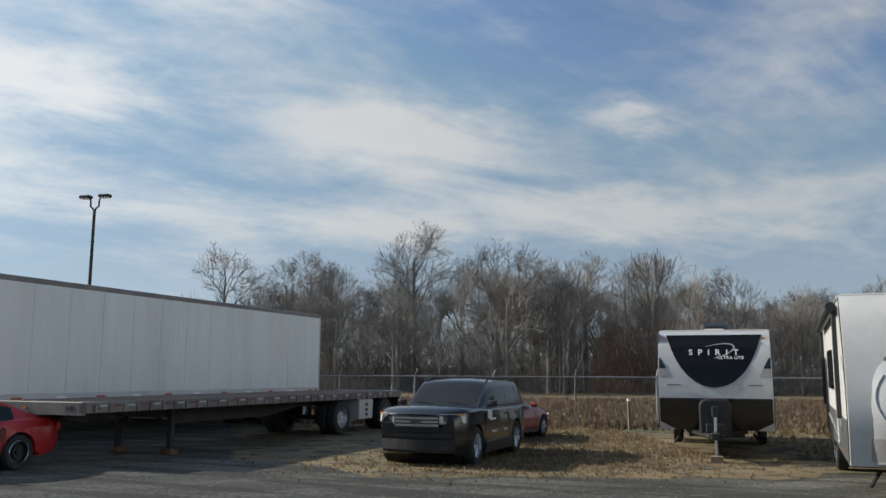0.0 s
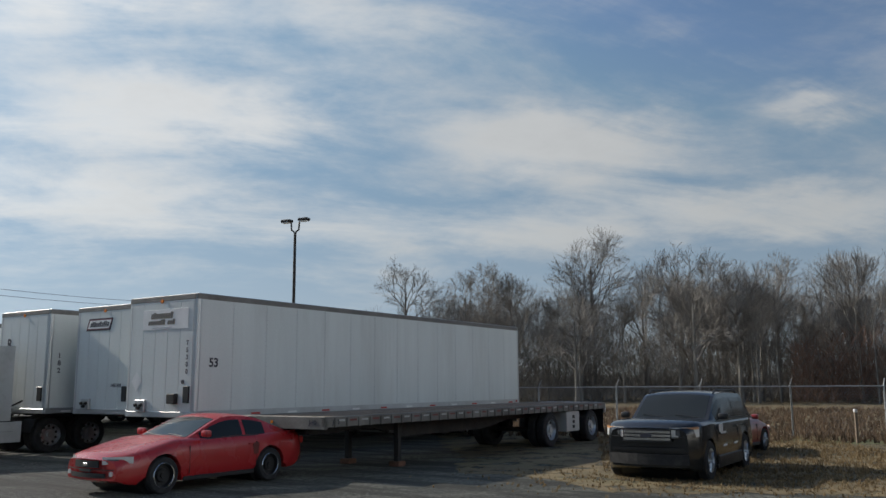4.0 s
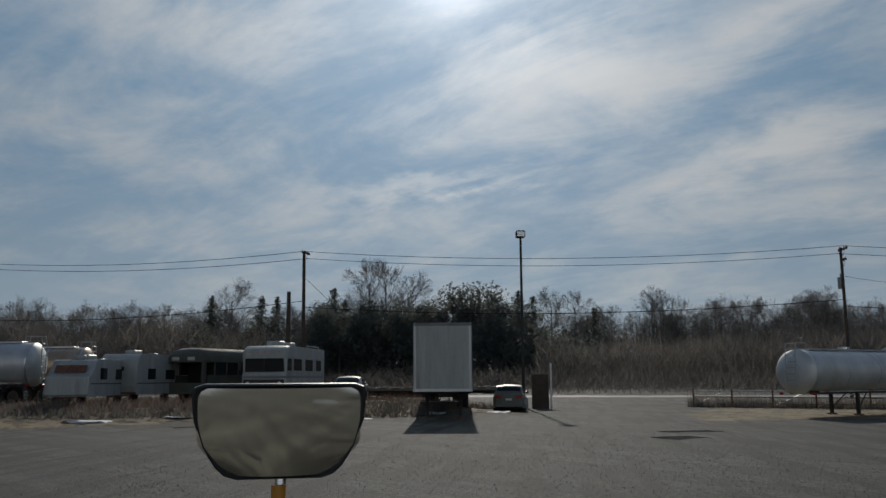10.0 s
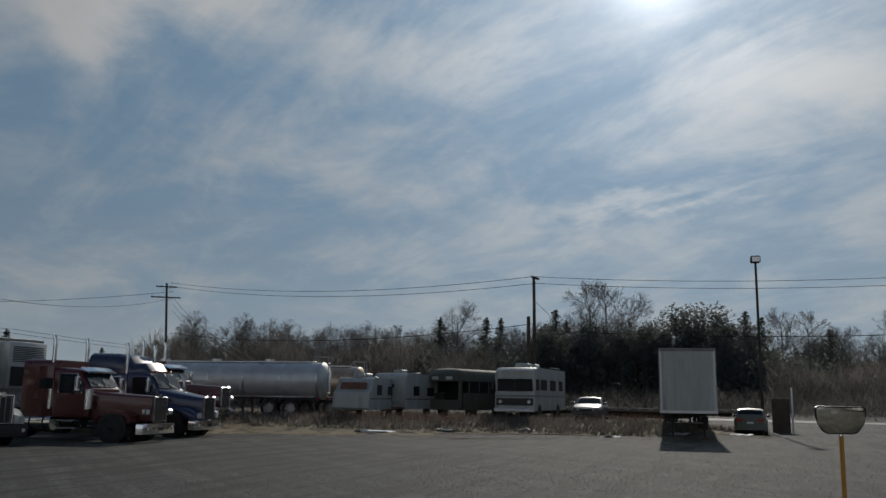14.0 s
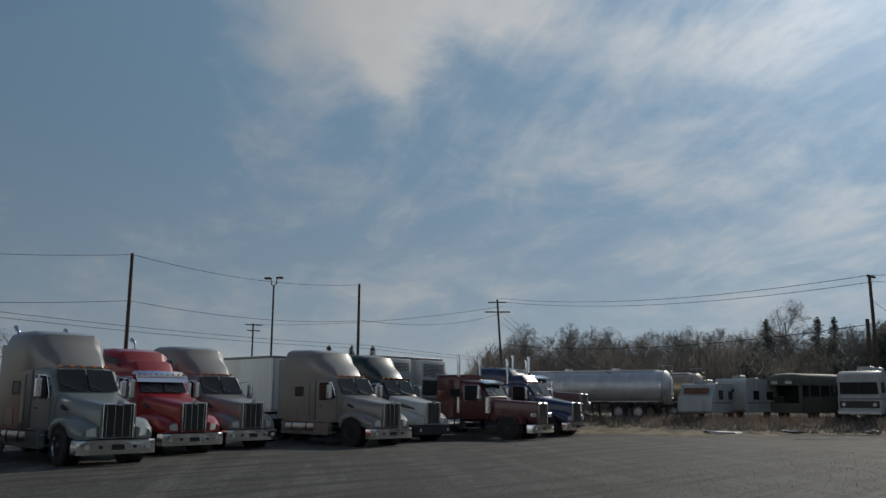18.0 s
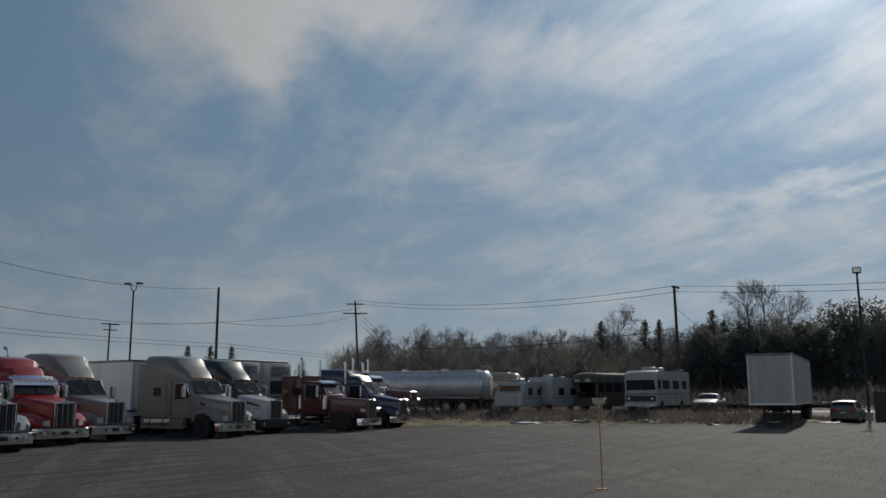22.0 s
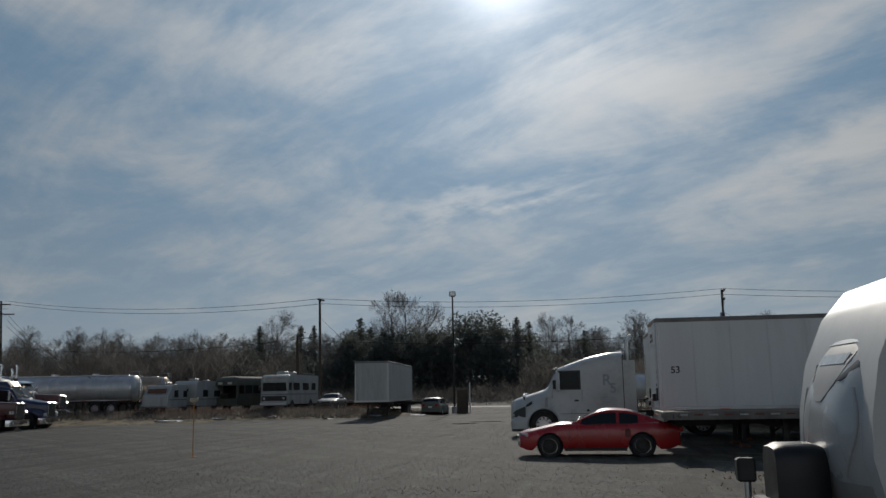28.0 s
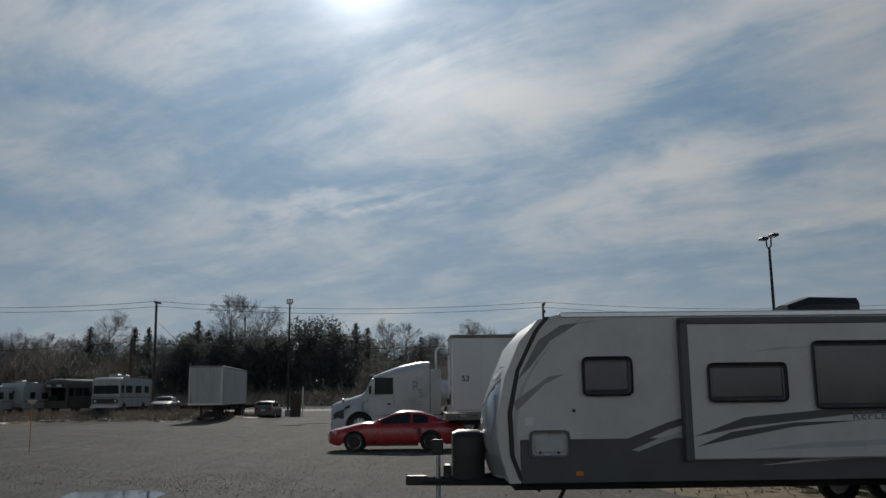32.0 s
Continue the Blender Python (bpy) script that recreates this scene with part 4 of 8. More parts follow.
for dz in (0, -0.8):
    line((-330, -20, 15.0 + dz), (-190, -60, 13.9 + dz), 0.9, 0.05)
    line((-190, -60, 13.9 + dz), (-90, -95, 14.6 + dz), 0.9, 0.045)
    line((-90, -95, 14.6 + dz), (-20, -130, 15.5 + dz), 0.9, 0.045)
line(U["u1"], U["stub1"], 0.1, 0.02, (0, 0, -2.5), (0, 0, -0.2))
line(U["u2"], (-88, 34, 0), 0, 0.02, (0.4, 0, -2.5), (0, 0, 0.3))
for k in range(3):
    line(U["u3"], (-60 - 12 * k, 0 - k, 3.0), 0.8, 0.025, (0, 0, -2.0 - k), (0, 0, 0.5))


def lamp_pole(x, y, h, turn, double, label):
    t = thing("street_lamp", x, y, 0, turn, label, "lamp post", "yard lamp posts")
    part("pole", cyl((0, 0, 0), (0, 0, h - 0.75), 0.10, 12, r1=0.075), M["bronze"], t, smooth=True)
    part("base", cyl((0, 0, 0), (0, 0, 0.6), 0.28, 14), M["ink_grey"], t, smooth=True)
    for s in ((-1, 1) if double else (0,)):
        if double:
            part("arm", tube([(0, 0, h - 0.8), (s * 0.10, 0, h - 0.62), (s * 0.24, 0, h - 0.55), (s * 0.27, 0, h - 0.14), (s * 0.36, 0, h - 0.04)], 0.045, 8), M["bronze"], t, smooth=True)
            hd = part("lamp_head", box(s * 0.26, s * 0.88, -0.20, 0.20, h - 0.10, h + 0.06, 0.05), M["bronze"], t)
            part("lens", box(s * 0.36, s * 0.82, -0.15, 0.15, h - 0.12, h - 0.102), M["lens"], hd)
        else:
            part("arm", cyl((0, 0, h - 0.8), (0, 0, h - 0.4), 0.07, 8), M["bronze"], t)
            hd = part("lamp_head", box(-0.3, 0.3, -0.28, 0.3, h - 0.45, h, 0.06), M["bronze"], t)
            part("lens", box(-0.24, 0.24, 0.3, 0.312, h - 0.4, h - 0.08), M["lens"], hd)
    return t


lamp_pole(-16.2, 45.1, 10.7, -20, True, "dark bronze lamp post with two flat heads")
lamp_pole(-70.6, -28.6, 12.0, -95, True, "dark bronze lamp post with two flat heads")
lamp_pole(-62.65, 31.2, 11.3, 250, False, "dark lamp post with a single box floodlight")


# ---- fences ----
def chain_fence(pts, h, label):
    t = thing("chain_link_fence", 0, 0, 0, 0, label, "fence", kind="structure")
    for a, b in zip(pts, pts[1:]):
        a, b = Vector((*a, 0)), Vector((*b, 0))
        n = max(1, round((b - a).length / 3.3))
        part("rail", cyl(a + Vector((0, 0, h)), b + Vector((0, 0, h)), 0.022, 6), M["galv"], t)
        for i in range(n + 1):
            p = a.lerp(b, i / n)
            part("post", cyl(p, p + Vector((0, 0, h + 0.05)), 0.034, 8), M["galv"], t)
            part("barb_arm", cyl(p + Vector((0, 0, h)), p + Vector((0.12, 0.2, h + 0.28)), 0.014, 5), M["galv"], t)
        verts, faces = [], []
        L, d = (b - a).length, (b - a).normalized()
        for sgn in (1, -1):
            s = -h
            while s < L + h:
                p0, p1 = (s, 0.05) if sgn > 0 else (s + h, 0.05), (s + h, h) if sgn > 0 else (s, h)
                if min(p0[0], p1[0]) > 0 and max(p0[0], p1[0]) < L:
                    n0 = len(verts)
                    for q, z in (p0, p1):
                        for e in (-0.0025, 0.0025):
                            c = a + d * (q + e)
                            verts.append((c.x, c.y, z))
                    faces.append((n0, n0 + 1, n0 + 3, n0 + 2))
                s += 0.11
        me = bpy.data.meshes.new("mesh_wires")
        me.from_pydata(verts, [], faces)
        me.materials.append(M["galv"])
        o = tagged(new("mesh_wires", me), "diamond wire netting", kind="stuff")
        o.parent = t
    return t


chain_fence([(-9, 37.0), (5.6, 32.9), (14, 30.6), (30, 24.5), (52, 16)], 1.75, "galvanised chain-link fence with top rail")
for x, y, h in ((6.8, 30.2, 0.95),):
    p = thing("marker_post", x, y, 0, 10, "short timber marker post with a white top", "post")
    part("stake", box(-0.04, 0.04, -0.04, 0.04, -0.1, h, 0.01), M["wood_deck"], p)
    part("cap", box(-0.05, 0.05, -0.05, 0.05, h, h + 0.10, 0.01), M["tape_white"], p)


def pipe_fence(pts, label):
    t = thing("low_fence", 0, 0, 0, 0, label, "fence", kind="structure")
    for a, b in zip(pts, pts[1:]):
        a, b = Vector((*a, 0)), Vector((*b, 0))
        n = max(1, round((b - a).length / 2.6))
        for z in (0.25, 0.62, 1.0):
            part("rail", cyl(a + Vector((0, 0, z)), b + Vector((0, 0, z)), 0.03, 6), M["galv"] if z > 0.9 else M["rust"], t)
        for i in range(n + 1):
            p = a.lerp(b, i / n)
            part("post", cyl(p - Vector((0, 0, 0.1)), p + Vector((0, 0, 1.08)), 0.05, 8), M["rust"], t)
            if i < n and i % 2 == 0:
                q = a.lerp(b, (i + 0.8) / n)
                part("brace", cyl(p + Vector((0, 0, 0.1)), q + Vector((0, 0, 0.95)), 0.02, 6), M["galv"], t)
    return t


pipe_fence([(-58.5, 41.0), (-52, 44.5), (-40, 56), (-28, 70)], "low rusty pipe fence with diagonal braces")
gp = thing("gate_post", -60.6, 31.3, 0, 70, "stout dark timber gate post with a white marker", "gate post")
part("post", box(-0.5, 0.5, -0.2, 0.2, -0.1, 2.05, 0.03), M["wood_pole"], gp)
part("marker", box(0.62, 0.72, -0.06, 0.06, -0.1, 2.75, 0.01), M["tape_white"], gp, "white marker strip")

# ---- box trailers ----
def fwd(x, y, yaw, d, side=0.0):
    """A point d ahead and side to the right of (x, y) for something that heads along yaw."""
    a = radians(yaw)
    return x - math.sin(a) * d + math.cos(a) * side, y + math.cos(a) * d + math.sin(a) * side


def bogie(t, y, r=0.50, gap=1.25, w=2.5):
    for k in (0, 1):
        yy = y - k * gap
        for s in (-1, 1):
            wheel(t, s * (w / 2 - 0.16), yy, r, 0.28, M["alu"] if k else M["white_old"], s, lugs=8)
            wheel(t, s * (w / 2 - 0.48), yy, r, 0.26, M["steel_dark"], s)
        part("axle", cyl((-w / 2 + 0.3, yy, r), (w / 2 - 0.3, yy, r), 0.07, 8), M["steel_dark"], t)
    bm = box(-0.55, -0.42, y - 2.6, y + 1.6, 0.85, 1.05)
    box(0.42, 0.55, y - 2.6, y + 1.6, 0.85, 1.05, 0, bm)
    part("slider_frame", bm, M["steel_dark"], t)
    for s in (-1, 1):
        part("mud_flap", box(s * (w / 2 - 0.62), s * (w / 2 - 0.04), y - gap - 0.75, y - gap - 0.74, 0.25, 0.95), M["black"], t)


M["rail_dark"] = mat("weathered_top_rail", (0.20, 0.19, 0.175), 0.6, 0.2, 0.2, 2.0, 0.1, 30, (0.09, 0.08, 0.07), 0.5)


def landing_gear(t, y, w=2.5):
    for s in (-1, 1):
        leg = part("landing_leg", box(s * 0.75 - 0.06, s * 0.75 + 0.06, y - 0.06, y + 0.06, 0.12, 1.1), M["steel_dark"], t)
        part("foot", box(s * 0.75 - 0.15, s * 0.75 + 0.15, y - 0.15, y + 0.15, 0.0, 0.12, 0.02), M["rust"], leg)
        part("brace", cyl((s * 0.75, y, 0.6), (s * 0.4, y - 0.7, 1.1), 0.03, 6), M["steel_dark"], t)
    part("crank_shaft", cyl((-0.75, y + 0.02, 0.8), (1.05, y + 0.02, 0.8), 0.025, 6), M["galv"], t)


def box_trailer(x, y, yaw, label, length=16.1, w=2.55, top=4.11, floor=1.15, panels=14, wall="white_panel", gear=True, legs=True, reefer=False, roll_door=False):
    """Origin: middle of the front face, on the ground; the body runs to -y."""
    t = thing("box_trailer", x, y, 0, yaw, label, "trailer", "parked box trailers")
    W, h = M[wall], w / 2
    part("core", box(-h + 0.03, h - 0.03, -length + 0.02, -0.02, floor + 0.05, top - 0.05), M["alu_dull"], t)
    step = length / panels
    for s in (-1, 1):
        for k in range(panels):
            a, b = -length + k * step + 0.003, -length + (k + 1) * step - 0.003
            part("side_panel", box(s * (h - 0.03), s * h, a, b, floor + 0.16, top - 0.12, 0.004), W, t)
        part("top_rail", box(s * (h - 0.05), s * (h + 0.008), -length, 0, top - 0.13, top, 0.008), M["rail_dark"], t)
        rail = part("bottom_rail", box(s * (h - 0.05), s * (h + 0.012), -length, 0, floor, floor + 0.16, 0.008), M["alu_dull"], t)
        n = int(length / 1.3)
        for k in range(n):
            yy = -length + (k + 0.4) * length / n
            part("tape_strip", box(s * (h + 0.012), s * (h + 0.015), yy, yy + 0.32, floor + 0.03, floor + 0.08), M["tape_white" if k % 2 else "tape_red"], rail)
        bm = bmesh.new()
        for k in range(1, panels):
            yy = -length + k * step
            for j in range(24):
                z = floor + 0.25 + j * (top - floor - 0.45) / 23
                for e in (-0.03, 0.03):
                    box(s * h, s * (h + 0.004), yy + e - 0.006, yy + e + 0.006, z - 0.006, z + 0.006, 0, bm)
        if abs(x + 12) < 4:
            part("rivets", bm, M["ink_grey"], t)["kind"] = "stuff"
        else:
            bm.free()
        part("corner_post", cyl((s * (h - 0.09), -0.09, floor), (s * (h - 0.09), -0.09, top), 0.10, 10), M["alu_dull"], t, smooth=True)
        part("rear_post", box(s * (h - 0.08), s * (h + 0.004), -length - 0.02, -length + 0.08, floor, top, 0.008), M["alu_dull"], t)
        part("side_marker", box(s * (h + 0.012), s * (h + 0.03), -length + 0.2, -length + 0.28, floor + 0.05, floor + 0.11), M["red_lens"], t)
    part("roof", box(-h + 0.01, h - 0.01, -length + 0.02, -0.02, top - 0.03, top + 0.012, 0.01), M["alu_dull"], t)
    for k in range(5):
        a = -h + 0.12 + k * (w - 0.24) / 5
        part("front_panel", box(a + 0.004, a + (w - 0.24) / 5 - 0.004, -0.02, 0.012, floor + 0.12, top - 0.12, 0.005), W, t)
    part("front_top_rail", box(-h + 0.06, h - 0.06, -0.06, 0.02, top - 0.13, top, 0.01), M["rail_dark"], t)
    part("front_sill", box(-h + 0.06, h - 0.06, -0.06, 0.02, floor, floor + 0.14, 0.01), M["alu_dull"], t)
    for s in (-1, 1):
        d = part("rear_door", box(0.006 * s, s * (h - 0.085), -length - 0.04, -length + 0.02, floor + 0.14, top - 0.14, 0.008), W, t)
        part("lock_rod", cyl((s * 0.25, -length - 0.065, floor + 0.1), (s * 0.25, -length - 0.065, top - 0.1), 0.018, 6), M["galv"], d)
        part("door_handle", box(s * 0.22, s * 0.5, -length - 0.09, -length - 0.07, floor + 0.55, floor + 0.6), M["galv"], d)
        part("tail_lamp", box(s * 0.95, s * 1.12, -length - 0.06, -length - 0.03, floor + 0.02, floor + 0.10), M["red_lens"], t)
        part("guard_post", box(s * 0.55 - 0.05, s * 0.55 + 0.05, -length, -length + 0.08, 0.5, floor), M["steel_dark"], t)
    part("rear_sill", box(-h, h, -length - 0.03, -length + 0.06, floor - 0.02, floor + 0.13, 0.006), M["alu_dull"], t)
    part("underride_bar", box(-h + 0.1, h - 0.1, -length - 0.02, -length + 0.08, 0.45, 0.56, 0.01), M["steel_dark"], t)
    for k in range(int(length / 0.9)):
        part("crossmember", box(-h + 0.06, h - 0.06, -0.9 - k * 0.9, -0.84 - k * 0.9, floor - 0.10, floor), M["steel_dark"], t)
    if gear:
        bogie(t, -length + 2.4)
    if legs:
        landing_gear(t, -2.6)
    if reefer:
        u = part("cooling_unit", box(-1.0, 1.0, 0.012, 0.55, floor + 0.75, top - 0.15, 0.08, seg=2), M["white"], t, "white refrigeration unit on the front wall", True)
        for k in range(9):
            part("grille_slat", box(-0.8, 0.8, 0.55, 0.565, top - 1.0 + k * 0.075, top - 0.96 + k * 0.075), M["black"], u)
        part("fan_door", box(-0.85, 0.85, 0.55, 0.57, floor + 0.9, floor + 1.7, 0.02), M["black"], u)
        part("fan_panel", box(-0.95, -0.15, 0.55, 0.575, floor + 1.75, floor + 2.1, 0.02), M["ink_grey"], u)
    return t


def front_kit(t, floor=1.15, s=1):
    """Air couplings, socket box and cable hooks on the nose of a trailer."""
    b = part("coupling_box", box(0.45, 0.80, 0.012, 0.10, floor + 0.12, floor + 0.42, 0.015), M["alu_dull"], t)
    for k in (0.52, 0.73):
        part("air_coupling", cyl((k, 0.10, floor + 0.3), (k, 0.16, floor + 0.28), 0.04, 8), M["steel_dark"], b)
    part("socket", cyl((0.62, 0.10, floor + 0.22), (0.62, 0.17, floor + 0.22), 0.045, 8), M["black"], b)
    part("document_box", box(-1.12, -0.92, 0.012, 0.06, floor + 0.35, floor + 0.75, 0.01), M["black"], t)
    part("nose_lamp", cyl((0, 0.02, 3.98), (0, 0.045, 3.98), 0.05, 8), M["amber"], t)


def on_front(x, z, d=0.02):
    return pose(x, d, z, 90, 0, 180)


def on_side(s, y, z, h, d=0.006):
    return pose(s * (h + d), y, z, 90, 0, 90 * s)


HEAD = 154.2
t1 = box_trailer(*((-12.10, 21.66)), HEAD, "white dry van trailer with riveted side panels and 53 lettering")
front_kit(t1)
sign = part("sign_board", box(-0.98, 0.72, 0.012, 0.022, 3.28, 3.78, 0.004), M["tape_white"], t1, "faded white sign board with painted-over company lettering")


def slanted_bars(x0, x1, z0, z1, gaps, y0, y1, seed):
    """A row of leaning blocks, as wide as unreadable words."""
    rng = random.Random(seed)
    bm = bmesh.new()
    n = int((x1 - x0) / 0.085)
    for k in range(n):
        if k in gaps:
            continue
        a = x0 + k * (x1 - x0) / n
        b, top_ = a + (x1 - x0) / n * 0.78, z1 + rng.choice((0, 0, 0.03))
        skin([[(-a, y, z0), (-b, y, z0), (-b - 0.03, y, top_), (-a - 0.03, y, top_)] for y in (y0, y1)], bm)
    return bm


M["ink_soft"] = mat("weathered_lettering", (0.13, 0.125, 0.12), 0.6, 0, 0.15)
M["ink_tan"] = mat("tan_shadow_lettering", (0.30, 0.24, 0.15), 0.6, 0, 0.1)
part("lettering_shadow", slanted_bars(-0.40, 0.42, 3.545, 3.665, (), 0.022, 0.024, 1), M["ink_tan"], sign)
part("lettering_bar", slanted_bars(-0.42, 0.40, 3.56, 3.68, (), 0.024, 0.027, 1), M["ink_soft"], sign)
part("lettering_shadow", slanted_bars(-0.50, 0.50, 3.395, 3.485, (7, ), 0.022, 0.024, 2), M["ink_tan"], sign)
part("lettering_bar", slanted_bars(-0.52, 0.48, 3.41, 3.50, (7, ), 0.024, 0.027, 2), M["ink_soft"], sign)
part("lettering_bar", box(-0.38, 0.33, 0.022, 0.026, 3.315, 3.335), M["ink_grey"], sign)
for s in range(5):
    text_mesh("lettering", "T5300"[s], 0.16, M["ink"], t1, on_front(-0.98, 2.92 - s * 0.17, 0.016), "stacked dark unit number" if s == 0 else "", 0.002)
    text_mesh("lettering", "11305"[s], 0.14, M["ink_grey"], t1, pose(-1.19, -0.02, 2.92 - s * 0.17, 90, 0, 200), "", 0.002)
text_mesh("lettering", "53", 0.30, M["ink"], t1, on_side(-1, -0.55, 2.45, 1.275), "bold dark number 53")
bm = bmesh.new()
for a in range(4):
    c, d = math.cos(a * 1.571), math.sin(a * 1.571)
    bm.verts.new((0.88 + 0.20 * c, 0.018, 2.02 + 0.24 * d))
bm.faces.new(bm.verts)
bmesh.ops.inset_region(bm, faces=list(bm.faces), thickness=0.03)
part("placard", bm, M["tape_white"], t1, "diamond-shaped empty placard holder")
part("vent", box(0.55, 0.75, 0.012, 0.02, 1.33, 1.45), M["ink_grey"], t1)
part("round_plate", cyl((-0.86, 0.012, 2.0), (-0.86, 0.03, 2.0), 0.05, 10), M["ink"], t1)
part("gladhand_shelf", box(-0.72, -0.42, 0.012, 0.14, 1.48, 1.72, 0.02), M["steel_dark"], t1)
t2 = box_trailer(-14.83, 23.85, HEAD, "white dry van trailer with a dark logo plate on its nose")
front_kit(t2)


def leaning_plate(x0, x1, z0, z1, y0, y1, lean=0.06):
    return skin([[(x0 + lean, y, z0), (x1 + lean, y, z0), (x1 - lean, y, z1), (x0 - lean, y, z1)] for y in (y0, y1)])


M["logo_red"] = mat("faded_maroon_border", (0.16, 0.05, 0.06), 0.5, 0, 0.1)
plate_ = part("logo_plate", leaning_plate(-0.30, 0.78, 3.44, 3.78, 0.012, 0.020), M["ink"], t2, "leaning logo plate with a dark maroon border")
part("logo_border", leaning_plate(-0.275, 0.755, 3.462, 3.758, 0.020, 0.023), M["logo_red"], plate_)
part("logo_shape", leaning_plate(-0.24, 0.72, 3.495, 3.725, 0.023, 0.026, 0.045), M["tape_white"], plate_)
part("logo_bar", slanted_bars(-0.66, 0.19, 3.54, 3.66, (), 0.026, 0.029, 3), M["ink"], plate_)
text_mesh("lettering", "1453102", 0.13, M["ink"], t2, on_front(-0.62, 1.92, 0.016), "small dark unit number", 0.002)
t3 = box_trailer(-17.98, 24.95, HEAD, "white dry van trailer coupled behind a white sleeper tractor", legs=False)
front_kit(t3)
for s in range(3):
    text_mesh("lettering", "182"[s], 0.20, M["ink"], t3, on_side(-1, -0.35, 2.78 - s * 0.21, 1.275), "", 0.002)
text_mesh("lettering", "R", 0.42, M["ink"], t3, on_front(0.72, 3.15, 0.016), "ornamental monogram letters", 0.002)
text_mesh("lettering", "5", 0.42, M["ink"], t3, on_front(0.55, 2.80, 0.016), "", 0.002)
for k, (x, y) in enumerate(((-23.9, 28.6), (-27.2, 31.2), (-30.2, 32.6), (-33.4, 34.3))):
    box_trailer(x, y, HEAD - 1, "white dry van trailer standing further along the row", panels=12)
# lone box trailer at the yard entrance, tail towards the yard
far = box_trailer(-48.6, 20.2, 247.5, "white box trailer standing by the yard entrance", length=13.7, top=4.25, floor=1.28, panels=10, wall="white_old")

# ---- flatbed ----
M["rail_worn"] = mat("oxidised_rail", (0.19, 0.18, 0.165), 0.6, 0.3, 0.25, 1.4, 0.1, 30, (0.07, 0.06, 0.05), 0.6)
M["tape_faded"] = mat("faded_white_tape", (0.40, 0.40, 0.38), 0.5, 0, 0.2, 6)
M["tape_faded_red"] = mat("faded_red_tape", (0.17, 0.045, 0.04), 0.5, 0, 0.2, 6)

def flatbed(x, y, yaw, label, length=14.6, w=2.55, deck=1.46):
    t = thing("flatbed_trailer", x, y, 0, yaw, label, "trailer")
    h = w / 2
    n = 16
    for k in range(n):
        a = -h + 0.10 + k * (w - 0.2) / n
        part("deck_plank", box(a + 0.004, a + (w - 0.2) / n - 0.004, -length + 0.06, -0.06, deck - 0.045, deck + 0.004 * (k % 3)), M["wood_deck"], t)
    for s in (-1, 1):
        r = part("side_rail", box(s * (h - 0.10), s * h, -length, 0, deck - 0.20, deck + 0.015, 0.01), M["rail_worn"], t)
        for k in range(36):
            yy = -length + 0.35 + k * (length - 0.6) / 36
            part("tape_strip", box(s * h, s * (h + 0.004), yy, yy + 0.22, deck - 0.085, deck - 0.045), M["tape_faded" if k % 2 else "tape_faded_red"], r)
            part("stake_pocket", box(s * (h - 0.02), s * (h + 0.03), yy + 0.26, yy + 0.34, deck - 0.20, deck - 0.02), M["rail_worn"], r)
        part("main_beam", plate([(-length + 0.2, 0.86), (-length + 5.6, 0.86), (-length + 7.2, 0.66), (-3.6, 0.66), (-2.6, 0.9), (-0.3, 0.9), (-0.3, deck - 0.05), (-length + 0.2, deck - 0.05)], s * 0.45, s * 0.53), M["steel_dark"], t)
    part("nose_rail", box(-h, h, -0.1, 0.0, deck - 0.24, deck + 0.02, 0.01), M["rail_worn"], t)
    tail = part("tail_rail", box(-h, h, -length - 0.02, -length + 0.08, deck - 0.34, deck + 0.015, 0.01), M["alu_dull"], t)
    for s in (-1, 1):
        part("tail_lamp", cyl((s * 0.95, -length - 0.02, deck - 0.2), (s * 0.95, -length - 0.05, deck - 0.2), 0.06, 10), M["red_lens"], tail)
        part("mud_flap", box(s * 0.62, s * 1.22, -length + 0.1, -length + 0.11, 0.25, 1.1), M["black"], t)
    for k in range(24):
        part("crossmember", box(-h + 0.08, h - 0.08, -0.5 - k * 0.58, -0.44 - k * 0.58, deck - 0.16, deck - 0.05), M["steel_dark"], t)
    for yy in (-length + 1.15, -length + 4.2):
        for s in (-1, 1):
            wheel(t, s * (h - 0.16), yy, 0.51, 0.28, M["alu"], s, lugs=10)
            wheel(t, s * (h - 0.48), yy, 0.51, 0.26, M["steel_dark"], s)
        part("axle", cyl((-h + 0.3, yy, 0.5), (h - 0.3, yy, 0.5), 0.07, 8), M["steel_dark"], t)
        part("air_bag", cyl((0.5, yy - 0.35, 0.55), (0.5, yy - 0.35, 0.95), 0.13, 10), M["rubber"], t)
    tb = part("tool_box", box(-h + 0.02, -h + 0.55, -length + 2.15, -length + 3.1, 0.40, 1.02, 0.02), M["white"], t, "white tool box between the axles")
    for z in (0.55, 0.70, 0.86):
        part("latch", box(-h + 0.0, -h + 0.022, -length + 2.55, -length + 2.68, z - 0.05, z + 0.04), M["black"], tb)
    landing_gear(t, -3.2)
    part("kingpin_plate", box(-0.5, 0.5, -1.4, -0.4, 0.86, 0.91), M["steel_dark"], t)
    text_mesh("lettering", "J-40", 0.13, M["ink"], t, pose(-h - 0.004, -0.35, deck - 0.10, 90, 0, -90), "", 0.002)
    text_mesh("lettering", "J-40", 0.13, M["ink"], t, on_front(-0.95, deck - 0.10, 0.004), "small dark unit code", 0.002)
    for k in (0.2, 0.55, 0.8):
        part("nose_lamp", cyl((k, 0, deck - 0.1), (k, 0.02, deck - 0.1), 0.035, 8), M["amber"], t)
    return t


